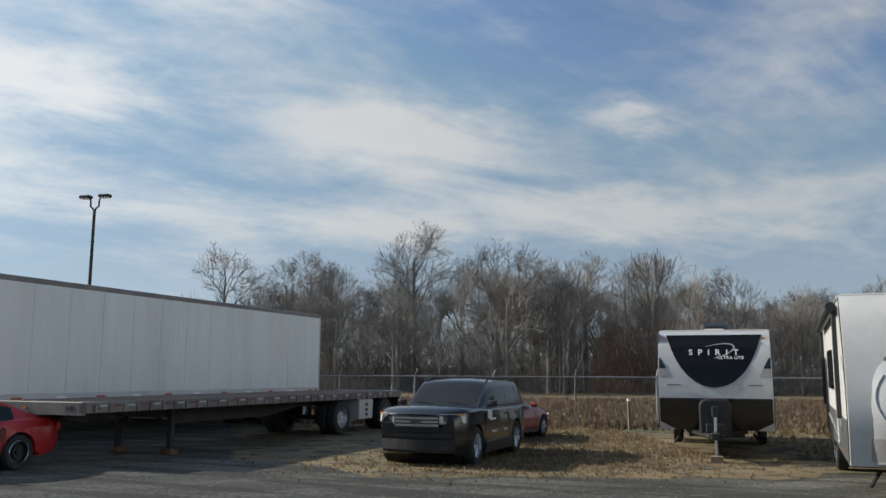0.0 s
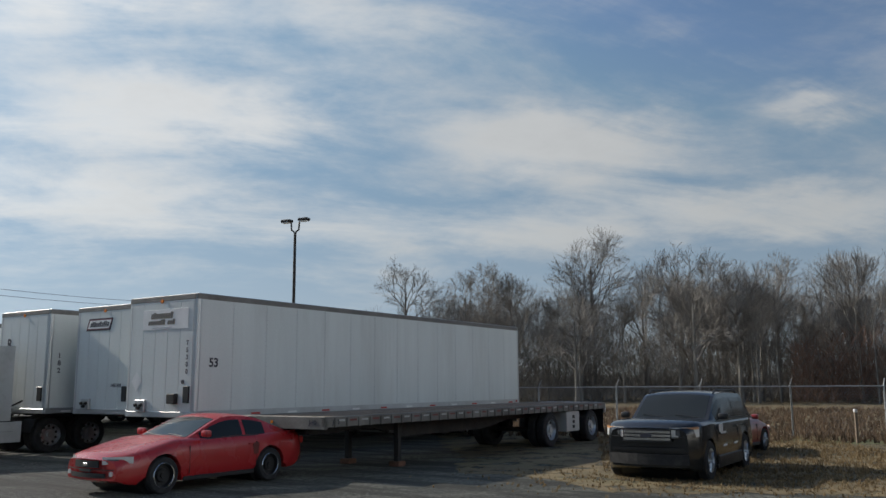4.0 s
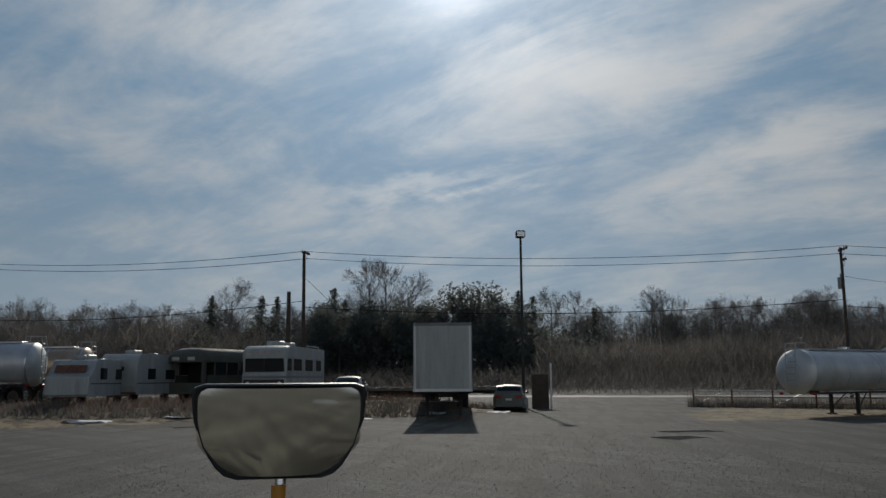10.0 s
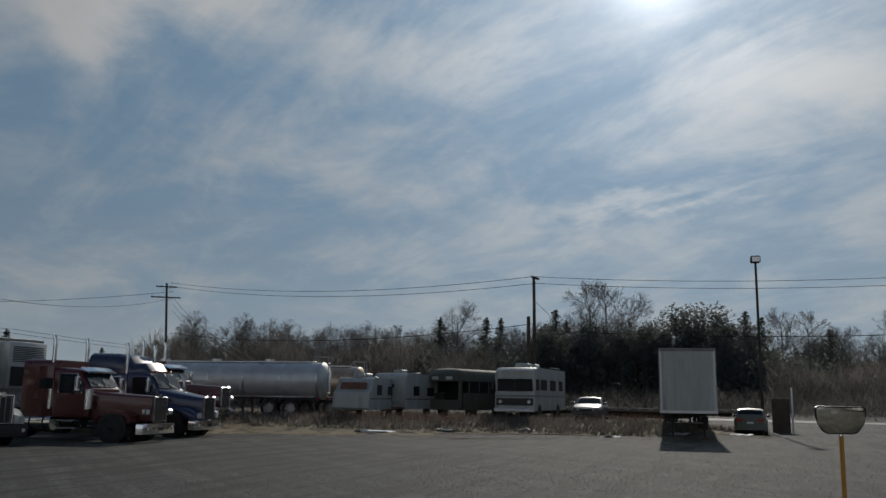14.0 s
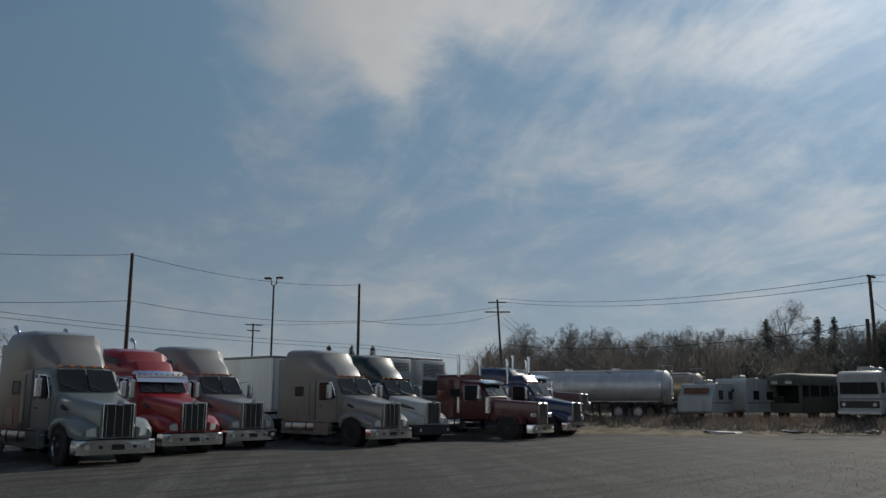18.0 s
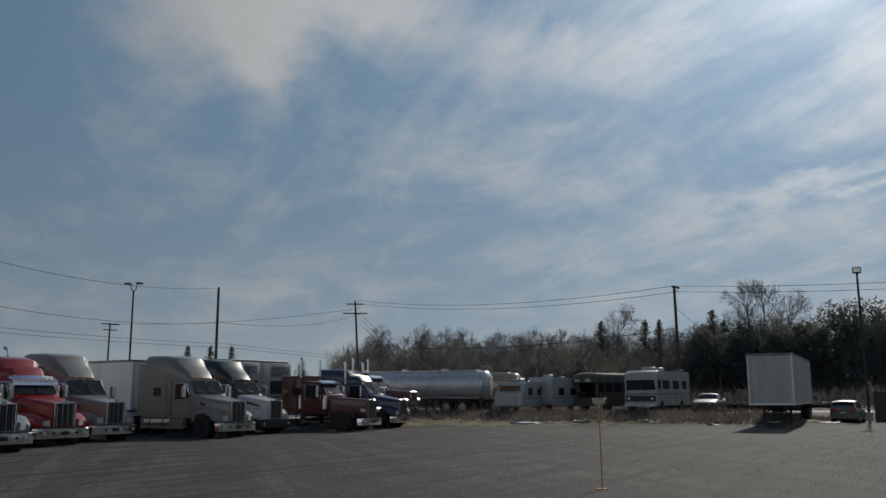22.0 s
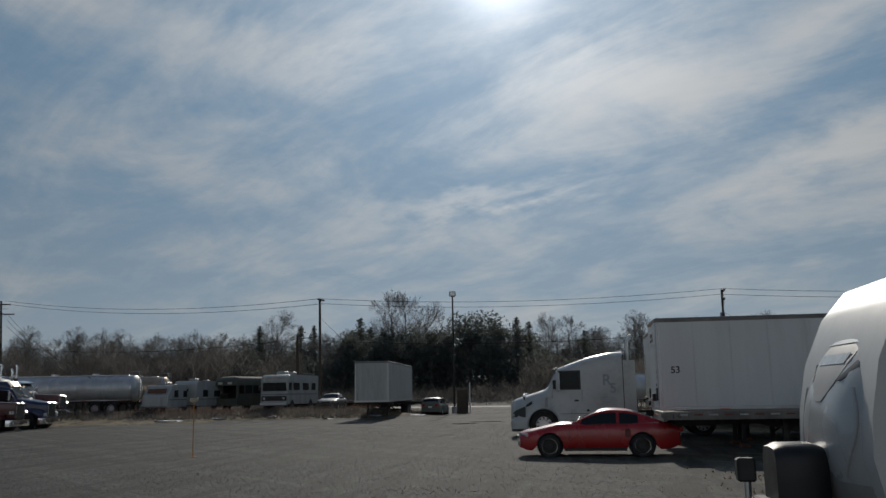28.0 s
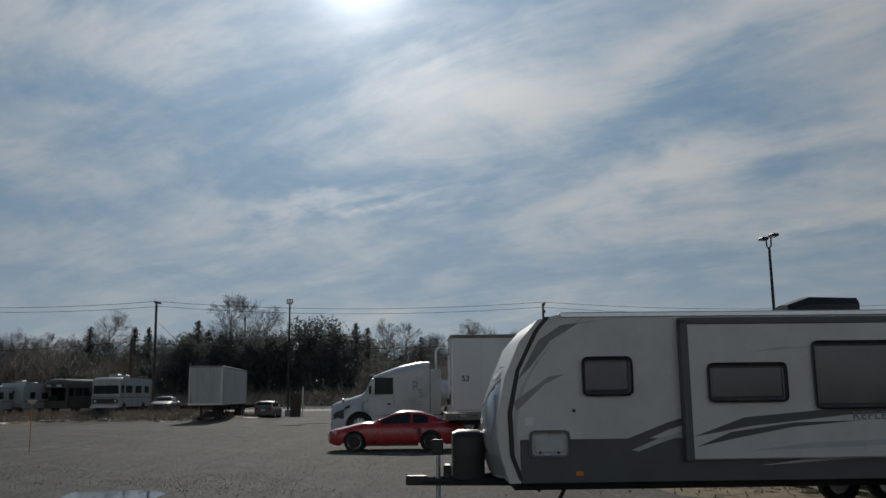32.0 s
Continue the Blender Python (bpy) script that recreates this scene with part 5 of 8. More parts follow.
FX, FY = fwd(-0.8, 32.0, HEAD, 14.6, 1.275)
flatbed(FX, FY, HEAD, "low flatbed trailer with worn plank deck and tool box", length=14.6, deck=1.24)
flatbed(*fwd(-66.2, 23.6, -14, 7.3), -14, "derelict flatbed trailer standing behind the parked cars", length=14.6, deck=1.3)

# ---- road tractors ----
def half(w, z0, z1, r=0.12, tuck=0.0):
    """Right half of a rounded cross-section, from the bottom middle to the top middle."""
    return [(0, z0), (w - tuck, z0), (w, z0 + 0.06), (w, (z0 + z1) / 2), (w * 0.995, z1 - r), (w - r * 0.35, z1 - r * 0.35), (w - r, z1), (0, z1 + 0.01)]


def tractor(x, y, yaw, label, color, sleeper=None, hood=1.9, top=3.9, style="aero", stacks=0, visor=None, grille_w=0.42, chrome_tanks=False, low=None, sleeper_len=2.0, stripe=None, fairing=True, skylights=False, rear_stacks=False, cab_paint=None, dark_bumper=False, hood_stripe=None, group="parked road tractors"):
    t = thing("road_tractor", x, y, 0, yaw, label, "truck", group)
    C, S, L = color, sleeper or color, low or color
    cw = -hood - 0.05          # cowl
    cb = cw - 1.55             # back of cab
    sb = cb - sleeper_len      # back of sleeper
    wy = -1.18 if style != "long" else -1.35
    square = style == "long"
    # bumper
    bw = 1.2
    if style == "swept":
        bumper = part("bumper", hull([(0.02, half(0.75, 0.30, 0.66, 0.06)), (-0.18, half(1.08, 0.30, 0.70, 0.06)), (-0.62, half(1.22, 0.32, 0.74, 0.06))]), C, t, smooth=True)
        part("intake", box(-0.55, 0.55, -0.02, 0.035, 0.38, 0.48, 0.01), M["black"], bumper)
    else:
        bumper = part("bumper", hull([(0.02, half(0.95, 0.32, 0.70, 0.05)), (-0.06, half(1.14, 0.32, 0.71, 0.05)), (-0.30, half(bw, 0.33, 0.72, 0.05))]), M["black"] if dark_bumper else M["chrome"], t, "black bumper" if dark_bumper else "polished chrome bumper", True)
        part("plate_holder", box(-0.18, 0.18, 0.02, 0.035, 0.44, 0.58), M["black"], bumper)
    for s in (-1, 1):
        part("tow_slot", box(s * 0.45, s * 0.55, 0.015, 0.03, 0.48, 0.56), M["black"], bumper)
        part("fog_lamp", cyl((s * 0.88, 0.0, 0.52), (s * 0.88, 0.03, 0.52), 0.07, 12), M["lens"], bumper)
    # hood
    gw, ft, ct = grille_w, 1.66, 1.98
    if square:
        secs = [(-0.10, half(0.56, 0.80, 1.72, 0.08)), (-0.9, half(0.60, 0.80, 1.76, 0.08)), (cw, half(0.80, 0.85, 1.86, 0.10))]
    elif style == "swept":
        secs = [(-0.02, half(0.62, 0.70, 1.32, 0.2)), (-0.35, half(0.80, 0.75, 1.52, 0.25)), (-1.0, half(0.92, 0.85, 1.74, 0.25)), (cw, half(1.02, 0.95, 1.98, 0.22))]
    else:
        secs = [(-0.08, half(gw + 0.10, 0.75, ft, 0.14)), (-0.5, half(gw + 0.28, 0.78, ft + 0.07, 0.2)), (-1.2, half(0.86, 0.85, ft + 0.19, 0.22)), (cw, half(0.98, 0.95, ct, 0.2))]
    hd = part("hood", hull(secs), C, t, smooth=True)
    # grille with bars
    gz0, gz1 = (0.78, 1.66) if style != "swept" else (0.76, 1.26)
    gy = -0.08 if style != "swept" else 0.0
    gr = part("grille", box(-gw, gw, gy - 0.04, gy + 0.02, gz0, gz1, 0.02), M["black"], t)
    fr = box(-gw - 0.05, -gw, gy - 0.03, gy + 0.05, gz0 - 0.03, gz1 + 0.04, 0.015)
    box(gw, gw + 0.05, gy - 0.03, gy + 0.05, gz0 - 0.03, gz1 + 0.04, 0.015, fr)
    box(-gw, gw, gy - 0.03, gy + 0.05, gz1, gz1 + 0.05, 0.015, fr)
    part("grille_surround", fr, M["chrome"], gr)
    if style == "swept":
        for k in range(6):
            z = gz0 + 0.05 + k * (gz1 - gz0 - 0.08) / 5.5
            part("grille_bar", box(-gw + 0.02, gw - 0.02, gy + 0.02, gy + 0.032, z, z + 0.025), M["alu"], gr)
        part("diagonal_bar", plate([(gy + 0.035, gz0), (gy + 0.035, gz0 + 0.06), (gy + 0.045, gz0 + 0.06), (gy + 0.045, gz0)], -gw, gw), M["chrome"], gr).matrix_basis = pose(0, 0, 0)
    else:
        for k in range(-3, 4):
            if k % 2 or square:
                part("grille_bar", box(k * gw / 3.6 - 0.012, k * gw / 3.6 + 0.012, gy + 0.02, gy + 0.034, gz0 + 0.02, gz1 - 0.02), M["chrome"], gr)
        part("badge", cyl((0, gy + 0.03, gz1 + 0.06), (0, gy + 0.055, gz1 + 0.06), 0.09, 14), M["chrome"], gr)
    # fenders, wheel arches, lamps
    for s in (-1, 1):
        if square:
            prof = [(wy + 0.75, 0.72), (wy + 0.78, 1.0), (wy + 0.5, 1.16), (wy - 0.2, 1.20), (wy - 0.62, 1.05), (wy - 0.72, 0.72), (wy - 0.60, 0.72), (wy - 0.52, 0.95), (wy - 0.15, 1.08), (wy + 0.35, 1.05), (wy + 0.6, 0.9), (wy + 0.62, 0.72)]
            part("fender", plate(prof, s * 0.68, s * 1.18), C, t)
            lamp = part("headlight", box(s * 0.66, s * 0.95, -0.28, -0.08, 1.02, 1.24, 0.04), M["chrome"], t)
            part("lens", box(s * 0.68, s * 0.93, -0.08, -0.065, 1.05, 1.21, 0.01), M["lens"], lamp)
            part("air_cleaner", cyl((s * 1.02, cw - 0.02, 1.2), (s * 1.02, cw - 0.02, 1.95), 0.17, 16), M["chrome"], t, "chrome air cleaner canister", True)
        else:
            secs = []
            for yy, w0, w1, zb, zt in ((0.0 if style == "swept" else -0.10, 0.55, 1.02, 0.74, 1.02), (-0.30, 0.6, 1.14, 0.74, 1.14), (wy + 0.62, 0.6, 1.19, 0.80, 1.26), (wy + 0.45, 0.6, 1.2, 1.02, 1.30), (wy, 0.6, 1.2, 1.14, 1.34), (wy - 0.45, 0.6, 1.2, 1.02, 1.30), (wy - 0.62, 0.6, 1.2, 0.70, 1.20), (cw, 0.6, 1.14, 0.70, 1.12)):
                secs.append([(s * a, yy, z) for a, z in ((w0, zb), (w1 - 0.03, zb), (w1, zb + 0.05), (w1, zt - 0.16), (w1 - 0.08, zt - 0.04), (w1 - 0.25, zt), (w0, zt + 0.04))])
            part("fender", skin(secs), C, t, smooth=True)
            lamp = part("headlight", skin([[(s * a, yy, z) for a, yy, z in ring] for ring in ([(0.62, -0.02, 0.80), (0.98, -0.14, 0.82), (1.0, -0.14, 0.96), (0.66, -0.02, 1.02)], [(0.62, -0.3, 0.80), (1.155, -0.55, 0.86), (1.15, -0.55, 1.06), (0.66, -0.3, 1.1)])]), M["lens"], t)
            part("indicator", box(s * 1.15, s * 1.175, -0.62, -0.50, 0.86, 1.0, 0.01), M["amber"], lamp)
        well = part("wheel_well", cyl((s * 0.72, wy, 0.55), (s * 1.16, wy, 0.55), 0.60, 20), M["black"], t)
        wheel(t, s * 1.05, wy, 0.52, 0.30, M["chrome"] if not style == "swept" else M["alu"], s, lugs=10)
    # cab
    zr = 2.72
    secs = [(cw, half(1.0, 0.95, 1.96, 0.1)), (cw - 0.12, half(1.02, 0.92, 2.05, 0.1)), (cw - 0.55, half(1.03, 0.9, zr - 0.04, 0.16)), (cw - 0.75, half(1.04, 0.9, zr, 0.16)), (cb, half(1.06, 0.9, zr + 0.06, 0.16))]
    cab = part("cab", hull(secs), cab_paint or C, t, smooth=True)
    if hood_stripe:
        for s in (-1, 1):
            part("hood_stripe", skin([[(s * (x_ + d), y_, z_ + d * 0.5) for x_, y_, z_ in ((0.70, -0.55, 1.38), (0.88, -1.25, 1.52), (1.0, cw, 1.62), (1.0, cw, 1.80), (0.88, -1.25, 1.66), (0.70, -0.55, 1.46))] for d in (-0.03, 0.035)]), hood_stripe, t, "dark sweep along the hood side")
    for s in (-1, 1):
        a = [(s * 0.03, cw - 0.085, 2.02), (s * 0.88, cw - 0.10, 2.02), (s * 0.84, cw - 0.53, 2.64), (s * 0.03, cw - 0.50, 2.66)]
        a = [Vector(p) + Vector((0, 0.035, 0.02)) for p in a]
        b = [p + Vector((0, 0.018, 0.012)) for p in a]
        part("windscreen", skin([a, b]), M["glass"], t, "dark reflective windscreen pane")
        sw = part("side_window", box(s * 1.035, s * 1.068, cw - 1.30, cw - 0.50, 1.80, 2.50, 0.05), M["glass"], t)
        part("quarter_window", box(s * 1.035, s * 1.06, cw - 0.46, cw - 0.30, 1.88, 2.2, 0.02), M["glass"], t)
        door = part("door", box(s * 1.03, s * 1.052, cw - 1.36, cw - 0.25, 0.98, 1.82, 0.012), C, t)
        part("door_handle", box(s * 1.05, s * 1.085, cw - 1.30, cw - 1.14, 1.52, 1.57, 0.008), M["black"], door)
        part("window_frame", box(s * 1.03, s * 1.056, cw - 1.36, cw - 1.29, 1.82, 2.52, 0.01), C, door)
        mr = part("mirror", box(s * 1.32, s * 1.52, cw - 0.36, cw - 0.22, 1.85, 2.42, 0.04, seg=2), M["white"] if style == "swept" else M["chrome"], t)
        part("mirror_arm", tube([(s * 1.05, cw - 0.42, 2.46), (s * 1.4, cw - 0.30, 2.50), (s * 1.42, cw - 0.28, 2.3)], 0.016, 6), M["chrome"], mr)
        part("mirror_arm", tube([(s * 1.05, cw - 0.42, 1.84), (s * 1.4, cw - 0.30, 1.80), (s * 1.42, cw - 0.28, 1.95)], 0.016, 6), M["chrome"], mr)
        part("mirror_glass", box(s * 1.34, s * 1.50, cw - 0.372, cw - 0.36, 1.88, 2.39), M["glass"], mr)
        part("step", box(s * 0.85, s * 1.12, cw - 1.3, cw - 0.45, 0.46, 0.52, 0.01), M["alu"], t)
        part("step", box(s * 0.85, s * 1.12, cw - 1.3, cw - 0.45, 0.76, 0.80, 0.01), M["alu"], t)
    part("wiper", cyl((-0.5, cw - 0.03, 2.03), (0.1, cw - 0.16, 2.26), 0.012, 5), M["black"], t)
    part("wiper", cyl((0.25, cw - 0.03, 2.03), (0.8, cw - 0.16, 2.26), 0.012, 5), M["black"], t)
    if visor or (visor is None and (square or style == "kw")):
        v = part("sun_visor", hull([(cw - 0.20, [(0, 2.58), (0.92, 2.56), (0.98, 2.60), (0.9, 2.63), (0, 2.65)]), (cw - 0.52, [(0, 2.66), (0.98, 2.64), (1.02, 2.70), (0.94, 2.78), (0, 2.80)])]), M["chrome"] if square or style == "kw" else C, t, smooth=True)
    for k in range(5):
        part("marker_lamp", box(-0.7 + k * 0.35 - 0.05, -0.7 + k * 0.35 + 0.05, cw - 0.66, cw - 0.56, zr + 0.02, zr + 0.09, 0.02), M["amber"], t)
    # sleeper
    w = 1.16
    if top > 3.3:
        secs = [(cw - 0.72, half(0.70, 2.5, zr + 0.08, 0.1)), (cw - 1.0, half(0.86, 2.4, zr + 0.42, 0.25)), (cw - 1.5, half(1.0, 2.3, top - 0.42, 0.35)), (cb - 0.15, half(1.10, 2.2, top - 0.12, 0.38)), (cb - 0.8, half(w, 2.2, top, 0.36)), (sb, half(w, 2.2, top + 0.02, 0.34))]
        part("roof_fairing", hull(secs), S, t, smooth=True)
        sh = 2.75
    else:
        sh = top
    secs = [(cb - 0.02, half(1.10, 0.95, sh, 0.16)), (cb - 0.25, half(w, 0.9, sh, 0.16)), (sb, half(w, 0.9, sh, 0.16))]
    sl = part("sleeper", hull(secs), S, t, smooth=True)
    for s in (-1, 1):
        part("sleeper_window", box(s * (w - 0.01), s * (w + 0.008), sb + 0.75, sb + 1.3, 1.95, 2.35, 0.03), M["glass"], sl)
        part("locker_door", box(s * (w - 0.005), s * (w + 0.01), sb + 0.25, sb + 0.95, 1.0, 1.55, 0.02), S, sl)
        part("panel_seam", box(s * (w - 0.004), s * (w + 0.006), cb - 0.27, cb - 0.255, 0.95, sh - 0.2), M["black"], sl)
        if fairing:
            part("side_fairing", plate([(cw - 0.6, 0.40), (cw - 0.55, 0.92), (sb - 0.1, 0.92), (sb - 0.1, 0.40)], s * 0.98, s * 1.18), L, t)
            part("trim_strip", box(s * 1.18, s * 1.186, sb, cw - 0.7, 0.88, 0.915), M["black"], t)
            part("extender", box(s * (w - 0.04), s * w, sb - 0.45, sb + 0.01, 1.0, max(top - 0.4, 2.6), 0.01), S, t)
        if stripe:
            part("stripe", box(s * 1.052, s * 1.058, cw - 1.3, cw - 0.3, 1.2, 1.5, 0.002), stripe, t)
        tank = part("fuel_tank", cyl((s * 0.92, cw - 1.5, 0.70), (s * 0.92, sb + 0.2, 0.70), 0.30, 18), M["chrome"] if chrome_tanks else M["alu"], t, smooth=True)
        for q in (0.25, 0.75):
            yy = cw - 1.5 + q * (sb + 0.2 - cw + 1.5)
            part("tank_strap", cyl((s * 0.92, yy - 0.03, 0.70), (s * 0.92, yy + 0.03, 0.70), 0.312, 18), M["steel_dark"], tank)
        for k in range(stacks and 1):
            st = part("exhaust_pipe", cyl((s * 1.02, cb - 0.12, 0.9), (s * 1.02, cb - 0.12, 3.55), 0.075, 14), M["chrome"], t, "tall chrome exhaust stack", True)
            part("pipe_tip", tube([(s * 1.02, cb - 0.12, 3.55), (s * 1.02, cb - 0.12, 3.8), (s * 1.02, cb - 0.18, 4.0)], 0.078, 12), M["chrome"], st, smooth=True)
            part("heat_shield", cyl((s * 1.02, cb - 0.12, 1.2), (s * 1.02, cb - 0.12, 2.3), 0.12, 14), M["chrome"], st, smooth=True)
    if skylights:
        for s in (-1, 1):
            part("roof_window", skin([[(s * (0.955 + d), y_, z_) for y_, z_ in ((cb + 0.10, 3.02), (cb - 0.72, 3.10), (cb - 0.72, 3.36), (cb - 0.05, 3.24))] for d in (0.02, 0.19)]), M["glass"], t, "dark upper sleeper window")
    if rear_stacks:
        for s in (-1, 1):
            st = part("exhaust_pipe", cyl((s * 0.80, sb - 0.22, 0.9), (s * 0.80, sb - 0.22, 3.75), 0.07, 14), M["chrome"], t, "chrome exhaust stack behind the sleeper", True)
            part("pipe_tip", tube([(s * 0.80, sb - 0.22, 3.75), (s * 0.80, sb - 0.24, 3.92), (s * 0.80, sb - 0.32, 4.04), (s * 0.80, sb - 0.46, 4.10)], 0.075, 12), M["chrome"], st, smooth=True)
    if style == "kw":
        hood_visor = part("visor_drop", plate([(cw - 0.16, 2.40), (cw - 0.20, 2.40), (cw - 0.30, 2.64), (cw - 0.26, 2.64)], -0.98, 0.98), M["chrome"], t, "deep chrome sun visor")
        for k in range(9):
            part("visor_lamp", box(-0.86 + k * 0.215 - 0.03, -0.86 + k * 0.215 + 0.03, cw - 0.30, cw - 0.24, 2.645, 2.70, 0.012), M["amber"], hood_visor)
    for s in (-1, 1):
        if not square:
            part("air_scoop", skin([[(s * x_, y_, z_) for x_, y_, z_ in ((0.93, -1.30, 1.50), (0.95, -1.62, 1.58), (0.94, -1.60, 1.68), (0.92, -1.34, 1.56))], [(s * x_, y_, z_) for x_, y_, z_ in ((1.02, -1.34, 1.50), (1.02, -1.60, 1.57), (1.0, -1.58, 1.66), (1.0, -1.38, 1.55))]]), M["black"], t, "dark hood side intake")
        part("window_trim", tube([(s * 1.07, cw - 1.33, 1.80), (s * 1.07, cw - 1.33, 2.52), (s * 1.07, cw - 0.55, 2.52), (s * 1.07, cw - 0.30, 1.98), (s * 1.07, cw - 0.30, 1.80)], 0.018, 6), M["chrome"], t)
        part("sleeper_panel", box(s * (w - 0.006), s * (w + 0.006), cb - 0.62, cb - 0.32, 1.1, sh - 0.25, 0.02), L, sl)
    # chassis and drive wheels
    for s in (-1, 1):
        part("frame_rail", box(s * 0.38, s * 0.46, sb - 3.2, cw, 0.78, 1.02), M["steel_dark"], t)
        for yy in (sb - 1.35, sb - 2.65):
            wheel(t, s * 1.08, yy, 0.51, 0.28, M["alu"], s, lugs=10)
            wheel(t, s * 0.76, yy, 0.51, 0.26, M["steel_dark"], s)
            if yy == sb - 1.35 or square:
                part("quarter_fender", plate([(yy + 0.62, 0.6), (yy + 0.5, 0.98), (yy + 0.1, 1.12), (yy - 0.25, 1.12), (yy - 0.25, 1.09), (yy + 0.1, 1.08), (yy + 0.46, 0.95), (yy + 0.58, 0.6)], s * 0.65, s * 1.22), M["black"], t)
    part("fifth_wheel", box(-0.45, 0.45, sb - 2.5, sb - 1.5, 1.04, 1.14, 0.03), M["steel_dark"], t)
    part("cab_rear_lines", tube([(0.2, sb - 0.05, 1.6), (0.25, sb - 0.5, 1.2), (0.2, sb - 0.9, 1.5)], 0.02, 6), M["black"], t)
    return t


P_SILVER = paint("silver_grey_paint", (0.185, 0.215, 0.205), 0.2, 0.3)
P_TAUPE = paint("taupe_grey_paint", (0.215, 0.208, 0.188), 0.2, 0.3)
P_RED = paint("red_truck_paint", (0.30, 0.018, 0.022), 0.15)
P_MAROON = paint("maroon_paint", (0.085, 0.012, 0.014), 0.15)
P_BLUE = paint("blue_truck_paint", (0.022, 0.034, 0.085), 0.15)
P_GREEN = paint("dark_green_paint", (0.020, 0.034, 0.030), 0.12)
P_ORANGE = paint("orange_red_paint", (0.42, 0.07, 0.03), 0.25)
P_WHITE = M["white"]


def at_depth(t_eye, yaw, right, depth):
    """A ground point seen from an eye at that turn: so far to the right for each metre of depth."""
    a = radians(yaw)
    vx, vy = -math.sin(a), math.cos(a)
    return t_eye[0] + vx * depth + vy * right * depth, t_eye[1] + vy * depth - vx * right * depth


E18, Y18 = (-4.425, 2.322), 103.57
ROW = [
    # offset to the right, depth, turn, settings
    (-0.376, 24.0, 47, dict(label="silver grey sleeper tractor with chrome grille and bumper", color=P_SILVER, sleeper=P_TAUPE, rear_stacks=True)),
    (-0.288, 28.6, 49, dict(label="bright red sleeper tractor with chrome sun visor", color=P_RED, style="kw", top=3.62, stacks=0, skylights=True, rear_stacks=True)),
    (-0.220, 32.0, 49, dict(label="taupe sleeper tractor with an orange lower hood", color=P_TAUPE, sleeper=P_TAUPE, low=P_ORANGE, stripe=P_ORANGE)),
    (-0.058, 34.0, 48, dict(label="light taupe sleeper tractor with long side skirts", color=P_TAUPE)),
    (-0.010, 38.0, 48, dict(label="white sleeper tractor with a dark green roof fairing", color=P_WHITE, sleeper=P_GREEN, cab_paint=P_GREEN, dark_bumper=True, hood_stripe=P_GREEN, style="aero", grille_w=0.40)),
    (0.118, 40.5, 57, dict(label="maroon long-nose tractor with chrome stacks and tanks", color=P_MAROON, style="long", hood=2.4, top=3.05, stacks=1, chrome_tanks=True, fairing=False, sleeper_len=1.3)),
    (0.157, 44.5, 54, dict(label="blue sleeper tractor with chrome grille beside tall stacks", color=P_BLUE, stacks=1, top=3.55)),
    (0.166, 50.0, 56, dict(label="dark long-nose tractor partly hidden in the row", color=P_MAROON, style="long", hood=2.5, top=3.0, stacks=1, fairing=False)),
    (-0.560, 23.0, 47, dict(label="dark red sleeper tractor at the end of the row", color=P_ORANGE, sleeper=P_TAUPE)),
]
for right, depth, rot, kw in ROW:
    x, y = at_depth(E18, Y18, right, depth)
    tractor(x, y, Y18 - 180 + rot, **kw)
# trailers and reefers behind the row of tractors
for right, depth, rot, kw in (
    (-0.177, 45.3, 47, dict(label="plain white box trailer behind the tractors", panels=12)),
    (-0.020, 46.5, 48, dict(label="white refrigerated trailer with a cooling unit", reefer=True, panels=10)),
    (-0.062, 44.2, 48, dict(label="white refrigerated trailer with louvred cooling unit", reefer=True, panels=10)),
    (-0.335, 42.0, 47, dict(label="white refrigerated trailer behind a silver tractor", reefer=True, panels=10)),
):
    x, y = at_depth(E18, Y18, right, depth)
    box_trailer(x, y, Y18 - 180 + rot, top=4.05, **kw)

# ---- cars ----
def smooth_line(points, soft=0.16):
    """A soft curve through (y, value) corners."""
    pts = sorted(points)

    def at(y):
        if y <= pts[0][0]:
            return pts[0][1]
        for (a, va), (b, vb) in zip(pts, pts[1:]):
            if y <= b:
                return va + (vb - va) * (y - a) / max(b - a, 1e-6)
        return pts[-1][1]
    return lambda y: sum(at(y + soft * k / 4) for k in range(-4, 5)) / 9


def loft(rows, cap=True):
    """A closed skin through rows of (x, y, z) from the middle outwards, mirrored."""
    bm = bmesh.new()
    rings = []
    for row in rows:
        right = [bm.verts.new(p) for p in row]
        left = [bm.verts.new((-p[0], p[1], p[2])) for p in reversed(row[1:-1])]
        rings.append(right + left)
    n = len(rings[0])
    for a, b in zip(rings, rings[1:]):
        for k in range(n):
            bm.faces.new((a[k], a[(k + 1) % n], b[(k + 1) % n], b[k]))
    if cap:
        bm.faces.new(rings[0])
        bm.faces.new(list(reversed(rings[-1])))
    bmesh.ops.recalc_face_normals(bm, faces=list(bm.faces))
    return bm


